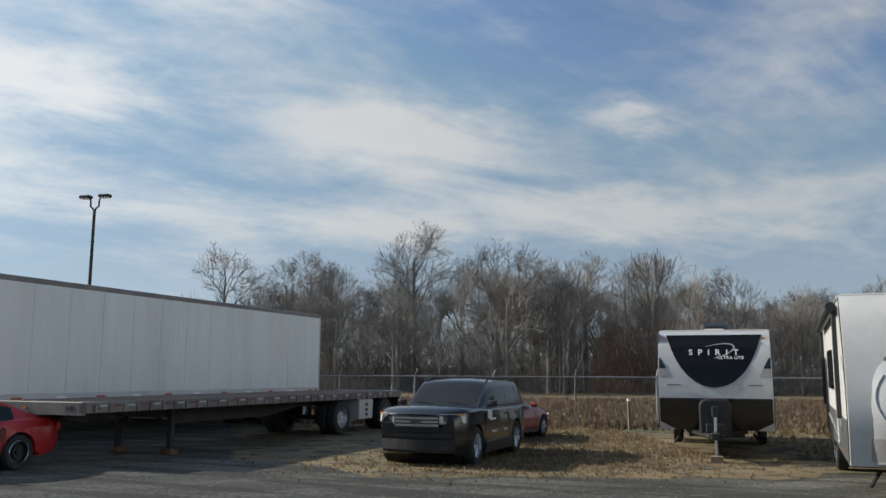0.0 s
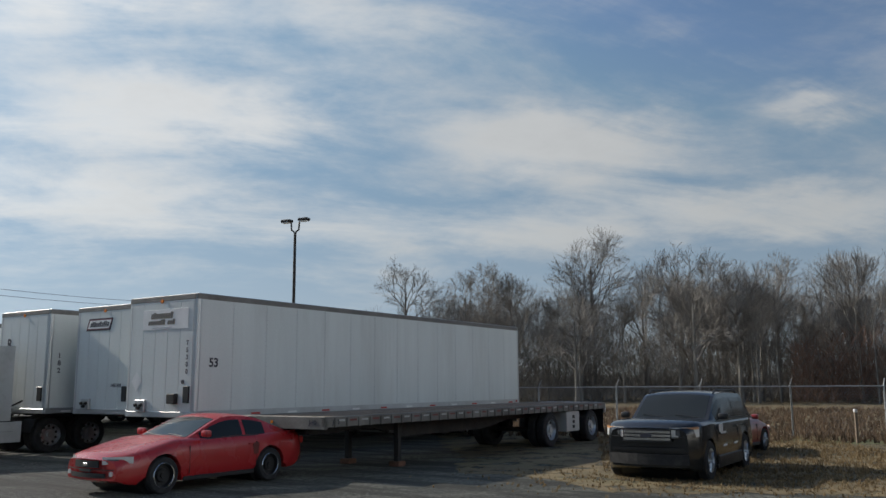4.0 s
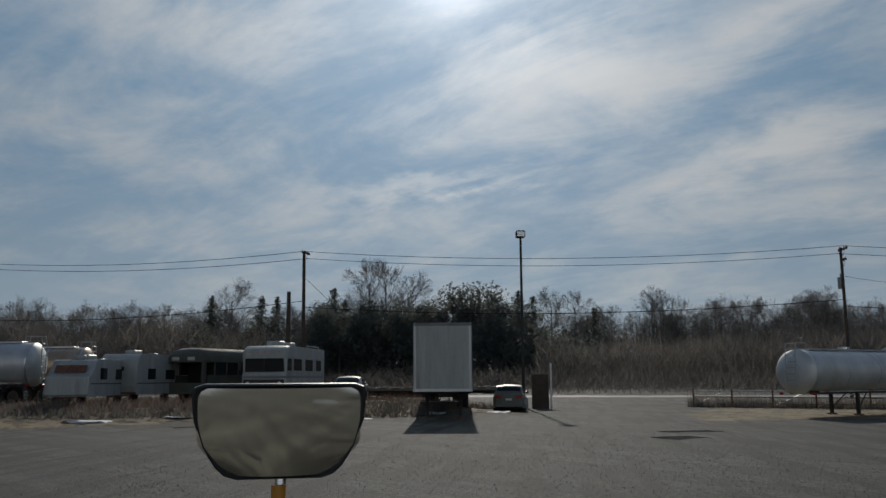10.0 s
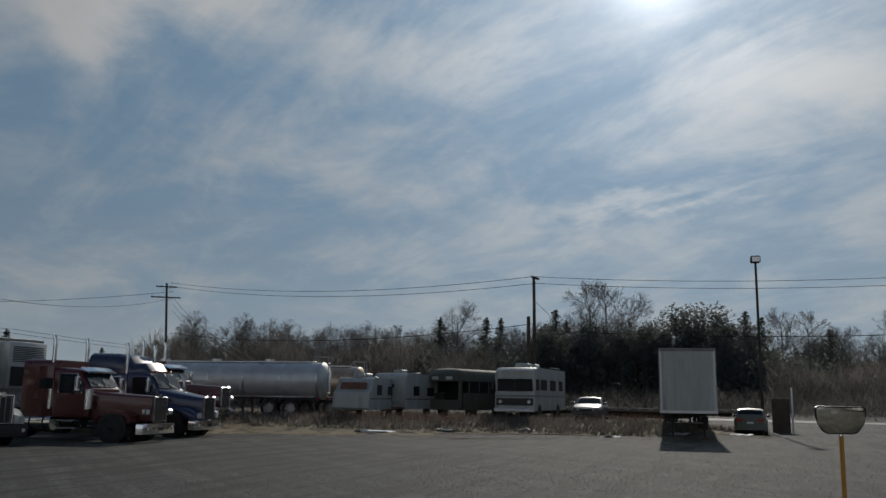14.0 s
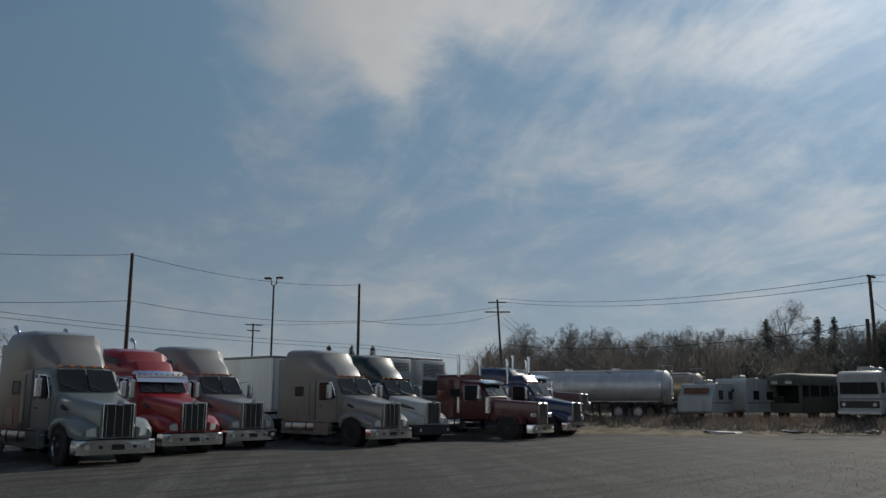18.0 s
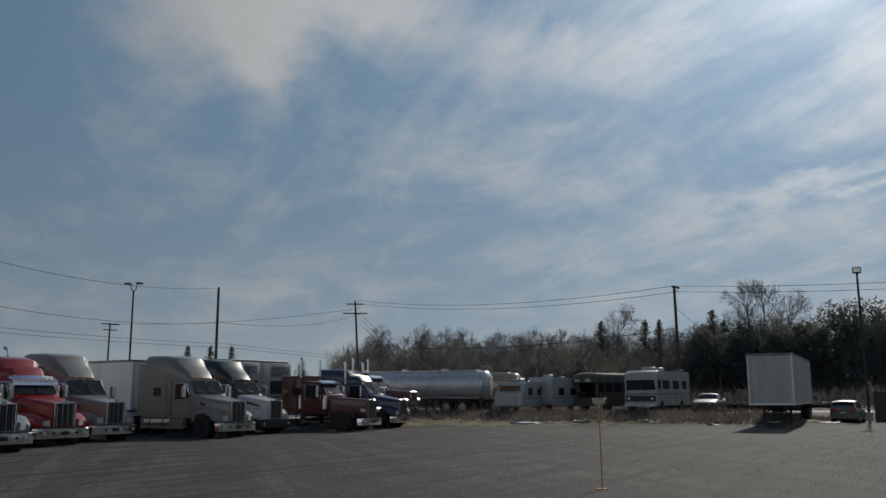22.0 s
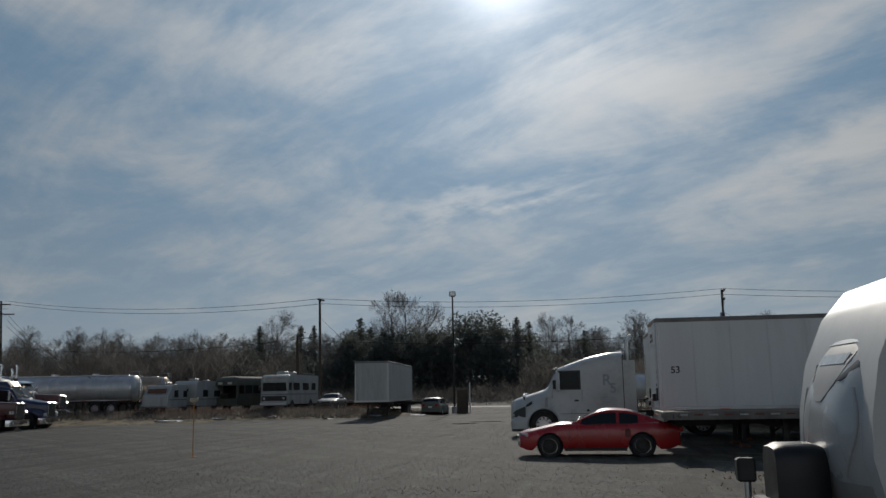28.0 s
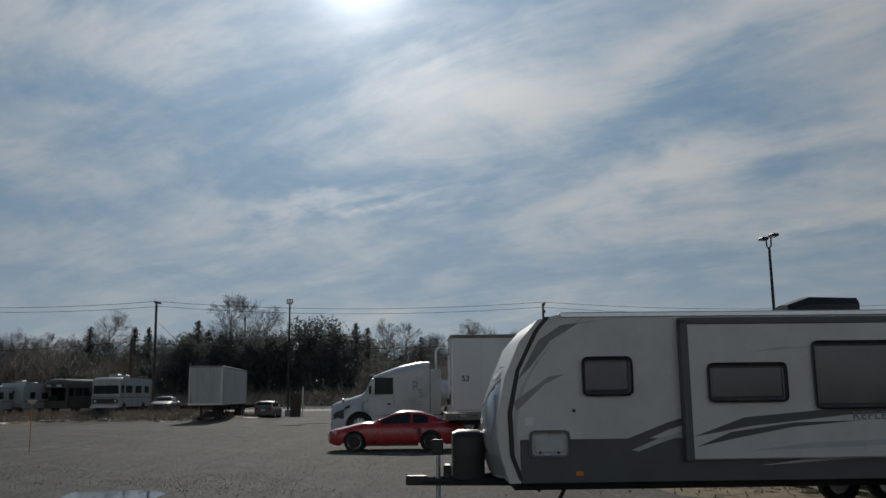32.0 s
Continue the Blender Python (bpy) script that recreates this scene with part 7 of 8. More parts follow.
# ---- white aerodynamic tractor in front of the numbered trailer ----
def swept_tractor(x, y, yaw, label):
    """Origin: middle of the nose on the ground; the truck runs to -y."""
    t = thing("road_tractor", x, y, 0, yaw, label, "truck")
    C = M["white"]
    wy, R = -1.35, 0.63
    top = smooth_line([(0.0, 1.36), (-0.06, 1.48), (-0.35, 1.60), (-0.9, 1.76), (-1.50, 1.95), (-1.88, 2.74), (-2.10, 2.84), (-3.2, 3.22), (-4.1, 3.40), (-4.6, 3.42)], 0.06)
    width = smooth_line([(0.0, 0.80), (-0.12, 0.96), (-0.4, 1.10), (-0.9, 1.18), (-4.6, 1.22)], 0.05)

    def waist(yy):
        """Half width above the belt: narrow at the windscreen, full at the sleeper."""
        k = min(max((-yy - 1.5) / 1.7, 0), 1)
        return 1.04 + 0.17 * k

    rows = []
    for yy in sorted(set([0.0, -0.03, -0.08, -0.16, -0.28] + steps(-0.45, -4.6, 34) + [wy + R * math.sin(q) for q in (-1.5707, -1.5, -1.1, -0.7, -0.3, 0, 0.3, 0.7, 1.1, 1.5, 1.5707)]), reverse=True):
        za = 0.52 + math.sqrt(max(R * R - (yy - wy) ** 2, 0)) if abs(yy - wy) < R else 0
        w, zt = width(yy), top(yy)
        zb = 0.32 if yy > wy else 0.36
        if yy > -1.5:
            row = [(0, zt + 0.02), (0.45 * w, zt), (0.68 * w, zt - 0.05), (0.82 * w, zt - 0.16), (0.92 * w, max(zt - 0.38, 0.98)), (0.975 * w, max(zt - 0.62, 0.86)), (w, 0.78), (w, 0.55), (0.97 * w, zb), (0, zb)]
        else:
            u = min(waist(yy), w)
            row = [(0, zt + 0.01), (0.55 * u, zt), (0.80 * u, zt - 0.05), (0.94 * u, zt - 0.17), (0.99 * u, zt - 0.40), (u, max(1.3, zt - 0.8)), (u + 0.4 * (w - u), 1.15), (w, 0.86), (0.99 * w, zb), (0, zb)]
        e = min(max((yy + 0.7) / 0.7, 0), 1) ** 1.5 * 0.30
        rows.append([(a, yy - e * (a / 1.2) ** 2, max(z, za) if k > 4 else z) for k, (a, z) in enumerate(row)])
    part("cab", loft(rows), C, t, "smooth white cab and sleeper shell", True)
    part("wheel_well", cyl((-0.90, wy, 0.53), (0.90, wy, 0.53), R - 0.004, 24), M["black"], t)

    def across(u, v):
        q = abs(v)
        return Vector((v * 0.98, u, top(u) - 0.05 * q ** 4))

    part("windscreen", shell(across, steps(-1.56, -1.86, 6), steps(-0.86, 0.86, 10), 0.012), M["glass"], t, "dark windscreen", True)
    part("sun_visor", shell(lambda u, v: across(u, v) + Vector((0, 0.10, 0.03)), steps(-1.82, -2.05, 4), steps(-0.90, 0.90, 8), 0.02, 0.02), M["trim_dark"], t, "dark roof visor above the windscreen", True)
    gr = part("grille", plate([(-0.10, 0.80), (0.030, 0.80), (-0.010, 1.42), (-0.10, 1.42)], -0.42, 0.42), M["black"], t)
    fr = plate([(-0.10, 0.75), (0.045, 0.75), (-0.005, 1.47), (-0.10, 1.47)], -0.47, -0.42)
    plate([(-0.10, 0.75), (0.045, 0.75), (-0.005, 1.47), (-0.10, 1.47)], 0.42, 0.47, fr)
    plate([(-0.10, 1.42), (0.0, 1.42), (-0.005, 1.47), (-0.10, 1.47)], -0.42, 0.42, fr)
    plate([(-0.10, 0.75), (0.045, 0.75), (0.042, 0.80), (-0.10, 0.80)], -0.42, 0.42, fr)
    part("grille_surround", fr, C, gr)
    for k in range(9):
        z = 0.835 + k * 0.065
        part("grille_bar", box(-0.41, 0.41, 0.02 - k * 0.004, 0.040 - k * 0.004, z, z + 0.022), M["alu"], gr)
    part("diagonal_bar", tube([(0.40, 0.045, 0.84), (-0.40, 0.01, 1.40)], 0.022, 8), M["chrome"], gr)
    part("badge", cyl((0, 0.02, 1.12), (0, 0.06, 1.12), 0.06, 16), M["chrome"], gr, smooth=True)
    part("bumper", hull([(0.03, half(0.62, 0.34, 0.72, 0.05)), (-0.03, half(0.90, 0.34, 0.73, 0.05)), (-0.20, half(1.10, 0.34, 0.75, 0.05)), (-0.68, half(1.225, 0.36, 0.77, 0.05))]), C, t, "white wrap-round bumper", True)
    part("bumper_lip", hull([(0.00, half(0.60, 0.24, 0.345, 0.03)), (-0.06, half(0.88, 0.24, 0.345, 0.03)), (-0.23, half(1.06, 0.24, 0.345, 0.03)), (-0.66, half(1.18, 0.26, 0.365, 0.03))]), M["black"], t)
    part("lower_intake", box(-0.46, 0.46, 0.0, 0.042, 0.47, 0.60, 0.02), M["black"], t)
    part("plate_holder", box(-0.16, 0.16, 0.03, 0.052, 0.46, 0.58, 0.006), M["ink_grey"], t)
    for s in (-1, 1):
        part("fog_lamp", box(s * 0.66, s * 0.80, -0.02, 0.022, 0.46, 0.62, 0.02), M["lamp_dark"], t)
        hl = part("headlight", shell(lambda u, v: Vector((s * (0.60 + 0.535 * u), -0.07 - 0.10 * u - 0.46 * u * u, 0.80 + 0.02 * u + v * (0.13 + 0.30 * u))), steps(0, 1, 8), [0, 0.35, 0.7, 1], 0.035), M["lamp_dark"], t, "large swept dark headlight", True)
        part("lens", shell(lambda u, v: Vector((s * (0.68 + 0.24 * u), -0.085 - 0.14 * u - 0.20 * u * u, 0.84 + 0.02 * u + v * 0.10)), steps(0, 1, 4), [0, 1], 0.05), M["lens"], hl)
        part("air_inlet", shell(lambda u, v: Vector((s * (1.085 - (1.22 + 0.30 * u + v * (0.09 + 0.12 * u) - 1.32) * 0.50), -0.64 - 0.72 * u, 1.22 + 0.30 * u + v * (0.09 + 0.12 * u))), steps(0, 1, 5), [0, 0.5, 1], 0.022, 0.02), M["black"], t, "dark slanted hood air inlet")
        part("fender_flare", tube([(s * 1.19, wy + (R + 0.02) * math.cos(q), 0.52 + (R + 0.02) * math.sin(q)) for q in (math.radians(4 + 11.5 * k) for k in range(16))], 0.035, 6), C, t, smooth=True)
        part("mirror_stalk", tube([(s * 0.84, -0.56, 1.50), (s * 0.93, -0.56, 1.60)], 0.03, 6), M["black"], t)
        part("hood_mirror_pod", box(s * 0.88, s * 1.04, -0.63, -0.51, 1.58, 1.76, 0.04, seg=2), M["chrome"], t, "", True)
        part("side_window", shell(lambda u, v: Vector((s * waist(u), u, v)), steps(-2.84, -2.06, 3), [1.96, 2.3, 2.62], 0.020, 0.012), M["glass"], t, "large dark door window")
        part("window_frame", shell(lambda u, v: Vector((s * waist(u), u, v)), steps(-2.90, -1.99, 3), [1.90, 2.3, 2.68], 0.010, 0.012), M["black"], t)
        part("quarter_window", shell(lambda u, v: Vector((s * waist(u), u, v)), steps(-1.94, -1.76, 2), [1.93, 2.3], 0.012, 0.012), M["glass"], t)
        for yy in (-1.72, -2.94):
            part("door_seam", box(s * 1.05, s * (waist(yy) + 0.006), yy - 0.007, yy + 0.007, 0.95, 1.88), M["black"], t)
        part("door_handle", box(s * 1.12, s * 1.18, -2.82, -2.62, 1.42, 1.50, 0.01), M["black"], t)
        part("locker_latch", box(s * 1.19, s * 1.215, -3.22, -3.10, 1.02, 1.10, 0.01), M["black"], t)
        part("filler_cap", cyl((s * 1.12, -3.05, 1.56), (s * 1.16, -3.05, 1.56), 0.06, 12), M["alu"], t)
        mr = part("mirror", box(s * 1.28, s * 1.50, -2.04, -1.90, 1.85, 2.62, 0.04, seg=2), C, t, "", True)
        part("mirror_glass", box(s * 1.30, s * 1.48, -2.052, -2.04, 1.90, 2.57), M["chrome"], mr)
        part("mirror_arm", tube([(s * 1.04, -1.98, 1.88), (s * 1.30, -1.95, 1.90)], 0.03, 6), M["black"], mr)
        part("skirt_seam", box(s * 1.19, s * 1.226, -5.2, -2.05, 0.93, 0.945), M["black"], t)
        part("skirt_seam", box(s * 1.19, s * 1.226, -5.2, -2.05, 0.66, 0.668), M["trim_grey"], t)
        part("side_skirt", box(s * 1.17, s * 1.22, -5.45, -4.6, 0.36, 0.94, 0.01), C, t)
        part("extender", box(s * 1.17, s * 1.21, -5.12, -4.62, 0.96, 3.05, 0.01), C, t, "white side extender behind the sleeper")
        part("sleeper_seam", box(s * 1.19, s * 1.222, -4.63, -4.60, 0.96, 3.2), M["black"], t)
        text_mesh("lettering", "R", 0.62, M["mono_grey"], t, pose(s * 1.213, -3.95, 2.25, 90, 0, 90 * s), "pale monogram letters" if s > 0 else "", 0.002)
        text_mesh("lettering", "5", 0.55, M["mono_grey"], t, pose(s * 1.213, -4.20, 1.92, 90, 0, 90 * s), "", 0.002)
        for k in range(6):
            part("lettering_bar", box(s * 1.205, s * 1.215, -4.35 + 0.05 * (k % 3), -3.75, 1.18 + k * 0.075, 1.205 + k * 0.075), M["mono_grey"], t)
        wheel(t, s * 1.06, wy, 0.52, 0.30, M["alu"], s, lugs=10)
        for yy in (-6.35, -7.65):
            wheel(t, s * 1.08, yy, 0.51, 0.28, M["alu"], s, lugs=10)
            wheel(t, s * 0.76, yy, 0.51, 0.26, M["steel_dark"], s)
        part("frame_rail", box(s * 0.38, s * 0.46, -8.4, -4.5, 0.78, 1.02), M["steel_dark"], t)
        part("quarter_fender", plate([(-5.72, 0.6), (-5.84, 0.98), (-6.25, 1.12), (-6.6, 1.12), (-6.6, 1.09), (-6.25, 1.08), (-5.88, 0.95), (-5.76, 0.6)], s * 0.65, s * 1.22), M["black"], t)
        part("marker_lamp", box(s * 0.55, s * 0.70, -2.26, -2.18, 2.86, 2.92, 0.02), M["amber"], t)
    part("fifth_wheel", box(-0.45, 0.45, -7.5, -6.5, 1.04, 1.14, 0.03), M["steel_dark"], t)
    part("rear_air_line", tube([(-0.9, -4.65, 1.7), (-0.95, -5.1, 1.3), (-0.9, -5.6, 1.5)], 0.03, 6), M["black"], t)
    st = part("exhaust_pipe", cyl((0.70, -4.95, 1.0), (0.70, -4.95, 3.85), 0.065, 12), M["alu"], t, "dull exhaust stack with a curved tip", True)
    part("pipe_tip", tube([(0.70, -4.95, 3.85), (0.70, -4.97, 3.98), (0.70, -5.05, 4.09), (0.70, -5.18, 4.13)], 0.07, 12), M["alu"], st, smooth=True)
    part("windscreen_divider", box(-0.012, 0.012, -1.55, -1.50, 1.98, 2.05), M["black"], t)
    part("wiper", cyl((-0.55, -1.50, 2.02), (0.05, -1.58, 2.16), 0.012, 5), M["black"], t)
    part("wiper", cyl((0.20, -1.50, 2.02), (0.80, -1.58, 2.16), 0.012, 5), M["black"], t)
    part("antenna", cyl((0.98, -2.0, 2.6), (0.98, -2.0, 4.1), 0.008, 5), M["black"], t)
    return t


M["mono_grey"] = mat("faded_grey_lettering", (0.30, 0.32, 0.36), 0.5, 0, 0.15, 3)
swept_tractor(-21.06, 20.16, HEAD, "white aerodynamic sleeper tractor with grey monogram letters")

# the dark-fronted trailer
sx, sy = (5.01 + 7.25) / 2, (21.41 + 20.51) / 2
sx, sy = fwd(sx, sy, 157.5, 0.42)
SP, _ = travel_trailer(sx, sy, 157.5, "black and white travel trailer with a rounded dark front window decal", L=7.6, H=2.86, dark=2.8, body=M["white"])


def nose_y(z):
    pts = [(0.62, -0.16), (0.95, -0.06), (1.25, 0.0), (1.6, -0.02), (2.1, -0.12), (2.6, -0.34), (2.9, -0.66)]
    for (a, ya), (b, yb) in zip(pts, pts[1:]):
        if a <= z <= b:
            return ya + (yb - ya) * (z - a) / (b - a)
    return pts[-1][1]


def on_nose(outline, d=0.012):
    """A thin shell over the curved nose inside an outline of (half width, z) from bottom to top."""
    bm = bmesh.new()
    rows = []
    for hw, z in outline:
        rows.append([bm.verts.new((hw * k / 8, nose_y(z) + d, z)) for k in range(-8, 9)])
    for a, b in zip(rows, rows[1:]):
        for k in range(16):
            bm.faces.new((a[k], a[k + 1], b[k + 1], b[k]))
    bmesh.ops.recalc_face_normals(bm, faces=list(bm.faces))
    bmesh.ops.solidify(bm, geom=list(bm.faces), thickness=0.006)
    return bm


part("front_lower", on_nose([(0.86, 0.62), (1.2, 0.80), (1.2, 1.10), (1.2, 1.31)], 0.010), M["black_paint"], SP, "black lower front panel", True)
part("front_cap", on_nose([(1.2, 1.315), (1.2, 1.7), (1.2, 2.1), (1.2, 2.5), (1.2, 2.74)], 0.010), M["silver_cap"], SP, "white moulded front cap", True)
arc = [(0.05, 1.56), (0.25, 1.60), (0.42, 1.69), (0.58, 1.83), (0.71, 1.99), (0.82, 2.18), (0.91, 2.38), (0.98, 2.58), (1.04, 2.75)]
part("front_window", on_nose(arc, 0.024), M["glass_tint"], SP, "large dark curved front window", True)
part("trim_line", on_nose([(1.2, 1.295), (1.2, 1.325)], 0.02), M["black"], SP)
text_mesh("lettering", "SPIRIT", 0.19, M["tape_white"], SP, pose(0, nose_y(2.34) + 0.045, 2.34, 66, 0, 180), "white serif model lettering", 0.003, 2.2)
text_mesh("lettering", "ULTRA LITE", 0.10, M["tape_white"], SP, pose(-0.36, nose_y(2.22) + 0.045, 2.22, 68, 0, 180), "small white lettering", 0.003, 1.1)
bm = tube([(0.50 * math.cos(a) * (1 if math.cos(a) > 0 else 0.9), nose_y(2.36 + 0.15 * math.sin(a) - 0.10 * math.cos(a)) + 0.038, 2.36 + 0.15 * math.sin(a) - 0.10 * math.cos(a)) for a in (math.radians(70 + k * 12.5) for k in range(17))], [0.004 + 0.012 * math.sin(math.pi * k / 16) for k in range(17)], 5)
part("swoosh", bm, M["ink_grey"], SP)


def nose_patch(rows, d=0.02):
    """A decal on the curved nose from rows of (inner, outer, z)."""
    bm = bmesh.new()
    vs = [[bm.verts.new((a, nose_y(z) + d, z)), ] + [bm.verts.new((b, nose_y(z) + d, z))] for a, b, z in rows]
    for p, q in zip(vs, vs[1:]):
        bm.faces.new((p[0], p[1], q[1], q[0]))
    bmesh.ops.recalc_face_normals(bm, faces=list(bm.faces))
    bmesh.ops.solidify(bm, geom=list(bm.faces), thickness=0.006)
    return bm


for s in (-1, 1):
    part("flank_notch", nose_patch([(s * 1.04, s * 1.198, 1.98), (s * 1.10, s * 1.198, 2.10), (s * 1.17, s * 1.198, 2.22)]), M["black_paint"], SP, "black side notch")
    part("flank_shade", nose_patch([(s * 0.95, s * 1.198, 1.80), (s * 1.0, s * 1.198, 1.90), (s * 1.04, s * 1.198, 1.978)]), M["trim_taupe"], SP)
for s in (-1, 1):
    part("black_corner", plate([(-0.22, 0.62), (-0.10, 1.0), (-0.06, 1.4), (-0.16, 2.0), (-0.4, 2.55), (-0.7, 2.8), (-7.6, 2.8), (-7.6, 0.62)], s * 1.222, s * 1.236), M["black_paint"], SP)
    part("vent_slot", box(s * 0.72, s * 1.02, nose_y(1.6) + 0.02, nose_y(1.6) + 0.035, 1.60, 1.625), M["trim_grey"], SP)
    part("window", box(s * 1.236, s * 1.25, -3.4, -2.6, 1.5, 2.2, 0.02), M["glass_tint"], SP)
    part("corner_lamp", box(s * 1.05, s * 1.12, nose_y(2.66) + 0.02, nose_y(2.66) + 0.04, 2.64, 2.68), M["amber"], SP)
part("brand_bar", box(-0.16, 0.16, nose_y(1.25) + 0.02, nose_y(1.25) + 0.032, 1.23, 1.265), M["ink_grey"], SP)

# the long trailer with slide-outs and swooping decals
RH = 153.5
rvx, rvy = fwd(7.33, 12.62, RH, 0.62, 1.22)
RV, RVAC = travel_trailer(rvx, rvy, RH, "long beige travel trailer with grey swoosh decals and slide-outs", L=9.6, H=3.0, dark=1.22, body=M["rv_side"])
def bulge(u, z, d=0.0):
    """The moulded cap: u from -1 to 1 across, rounded towards both sides and the top."""
    zz = (z - 0.66) / 2.32
    fore = 0.16 - 0.9 * max(0, 0.26 - zz) ** 1.4 - 2.25 * max(0, zz - 0.26) ** 2.3
    return Vector((u * (1.222 + d), fore - 0.36 * abs(u) ** 3.4 - 0.02 + d, z))


bm = bmesh.new()
rows = [[bm.verts.new(bulge(k / 12, 0.66 + 2.30 * (j / 18))) for k in range(-12, 13)] for j in range(19)]
back = [[bm.verts.new((s * 1.20, -0.9, 0.66 + 2.30 * (j / 18))) for s in (-1, 1)] for j in range(19)]
for j in range(18):
    for k in range(24):
        bm.faces.new((rows[j][k], rows[j][k + 1], rows[j + 1][k + 1], rows[j + 1][k]))
    bm.faces.new((back[j][0], rows[j][0], rows[j + 1][0], back[j + 1][0]))
    bm.faces.new((rows[j][24], back[j][1], back[j + 1][1], rows[j + 1][24]))
bm.faces.new([back[18][0]] + rows[18] + [back[18][1]])
bm.faces.new([back[0][1]] + list(reversed(rows[0])) + [back[0][0]])
bmesh.ops.recalc_face_normals(bm, faces=list(bm.faces))
part("front_cap", bm, M["silver_cap"], RV, "glossy moulded white front cap", True)


def on_cap(outline, d):
    """A thin decal over the cap: rows of (left, right, z)."""
    bm = bmesh.new()
    rows = [[bm.verts.new(bulge(a + (b - a) * k / 10, z, d)) for k in range(11)] for a, b, z in outline]
    for p, q in zip(rows, rows[1:]):
        for k in range(10):
            bm.faces.new((p[k], p[k + 1], q[k + 1], q[k]))
    bmesh.ops.recalc_face_normals(bm, faces=list(bm.faces))
    bmesh.ops.solidify(bm, geom=list(bm.faces), thickness=0.004)
    return bm


part("emblem", on_cap([(-0.08, 0.08, 1.72), (-0.28, 0.28, 1.88), (-0.42, 0.42, 2.10), (-0.50, 0.50, 2.34), (-0.48, 0.48, 2.52), (-0.30, 0.30, 2.62)], 0.008), M["trim_taupe"], RV, "grey shield emblem on the cap", True)
part("emblem_bar", on_cap([(-0.40, 0.40, 2.28), (-0.41, 0.41, 2.36)], 0.014), M["silver_cap"], RV)
part("emblem_bar", on_cap([(-0.34, 0.34, 2.08), (-0.38, 0.38, 2.18)], 0.014), M["silver_cap"], RV)
part("cap_band", on_cap([(-0.99, 0.99, 0.70), (-0.99, 0.99, 0.86), (-0.98, 0.98, 1.0)], 0.008), M["trim_taupe"], RV, "", True)
for s in (-1, 1):
    part("cap_crease", tube([bulge(s * (0.52 + 0.20 * math.sin(q * 2.6)), 1.05 + 0.8 * q, 0.004) for q in (k / 8 for k in range(9))], 0.018, 6), M["silver_cap"], RV, "", True)
    part("cap_swoosh", on_cap([(s * 0.30, s * 0.42, 1.92), (s * 0.52, s * 0.72, 2.08), (s * 0.72, s * 0.90, 2.24), (s * 0.88, s * 0.985, 2.42)], 0.010), M["trim_dark"], RV, "dark grey swoosh on the cap", True)
for s in (-1, 1):
    a = s * 1.222
    part("cap_edge", plate([(-0.30, 0.66), (-0.17, 1.0), (-0.15, 1.6), (-0.28, 2.2), (-0.55, 2.75), (-0.72, 2.96), (-0.80, 2.96), (-0.62, 2.75), (-0.34, 2.2), (-0.22, 1.6), (-0.24, 1.0), (-0.36, 0.66)], a, s * 1.232), M["black"], RV)
    part("decal", plate([(-0.30, 2.05), (-0.62, 2.62), (-0.95, 2.84), (-1.9, 2.95), (-1.2, 2.86), (-0.80, 2.62), (-0.50, 2.25)], a, s * 1.229), M["trim_grey"], RV)
    part("decal", plate([(-0.24, 1.75), (-0.75, 2.10), (-1.0, 2.14), (-0.7, 2.0), (-0.28, 1.62)], a, s * 1.229), M["trim_taupe"], RV)
    part("decal", plate([(-1.45, 0.98), (-1.75, 1.18), (-2.45, 1.44), (-2.66, 1.50), (-2.66, 1.40), (-2.45, 1.34), (-1.85, 1.10), (-1.55, 0.98)], a, s * 1.242), M["trim_dark"], RV)
    part("decal", plate([(-1.9, 1.06), (-2.3, 1.22), (-2.66, 1.32), (-2.66, 1.26), (-2.3, 1.15), (-2.0, 1.04)], a, s * 1.243), M["silver_cap"], RV)
    part("decal", plate([(-3.7, 0.82), (-5.0, 0.98), (-7.2, 1.06), (-9.4, 0.98), (-7.2, 0.98), (-5.0, 0.90)], a, s * 1.24), M["silver_cap"], RV)
ls = -1.222
wd = part("window", box(ls, ls - 0.02, -1.94, -1.25, 1.84, 2.36, 0.07, seg=3), M["window_band"], RV, "rounded dark tinted window")
part("window_frame", box(ls + 0.004, ls - 0.012, -1.96, -1.23, 1.82, 2.38, 0.08, seg=3), M["window_band"], wd)
ht = part("hatch", box(ls, ls - 0.018, -0.99, -0.48, 1.00, 1.32, 0.06, seg=2), M["silver_cap"], RV, "white luggage hatch")
part("hatch_frame", box(ls + 0.004, ls - 0.010, -1.02, -0.45, 0.97, 1.35, 0.07, seg=2), M["trim_taupe"], ht)
for yy in (-0.86, -0.60):
    part("hatch_latch", cyl((ls - 0.018, yy, 1.04), (ls - 0.03, yy, 1.04), 0.02, 8), M["black"], ht)
part("data_label", box(ls, ls - 0.006, -0.52, -0.40, 1.42, 1.54), M["tape_white"], RV)
part("gas_light", cyl((ls, -1.10, 1.62), (ls - 0.02, -1.10, 1.62), 0.025, 8), M["black"], RV)
so = part("slide_out", box(ls - 0.012, ls - 0.14, -7.7, -2.72, 0.92, 2.86, 0.02), M["rv_side"], RV, "slide-out room section with dark surround")
fr = box(ls - 0.0, ls - 0.155, -2.76, -2.64, 0.9, 2.9, 0.015)
box(ls - 0.0, ls - 0.155, -7.8, -2.64, 2.82, 2.92, 0.015, fr)
part("slide_seal", fr, M["trim_dark"], so)
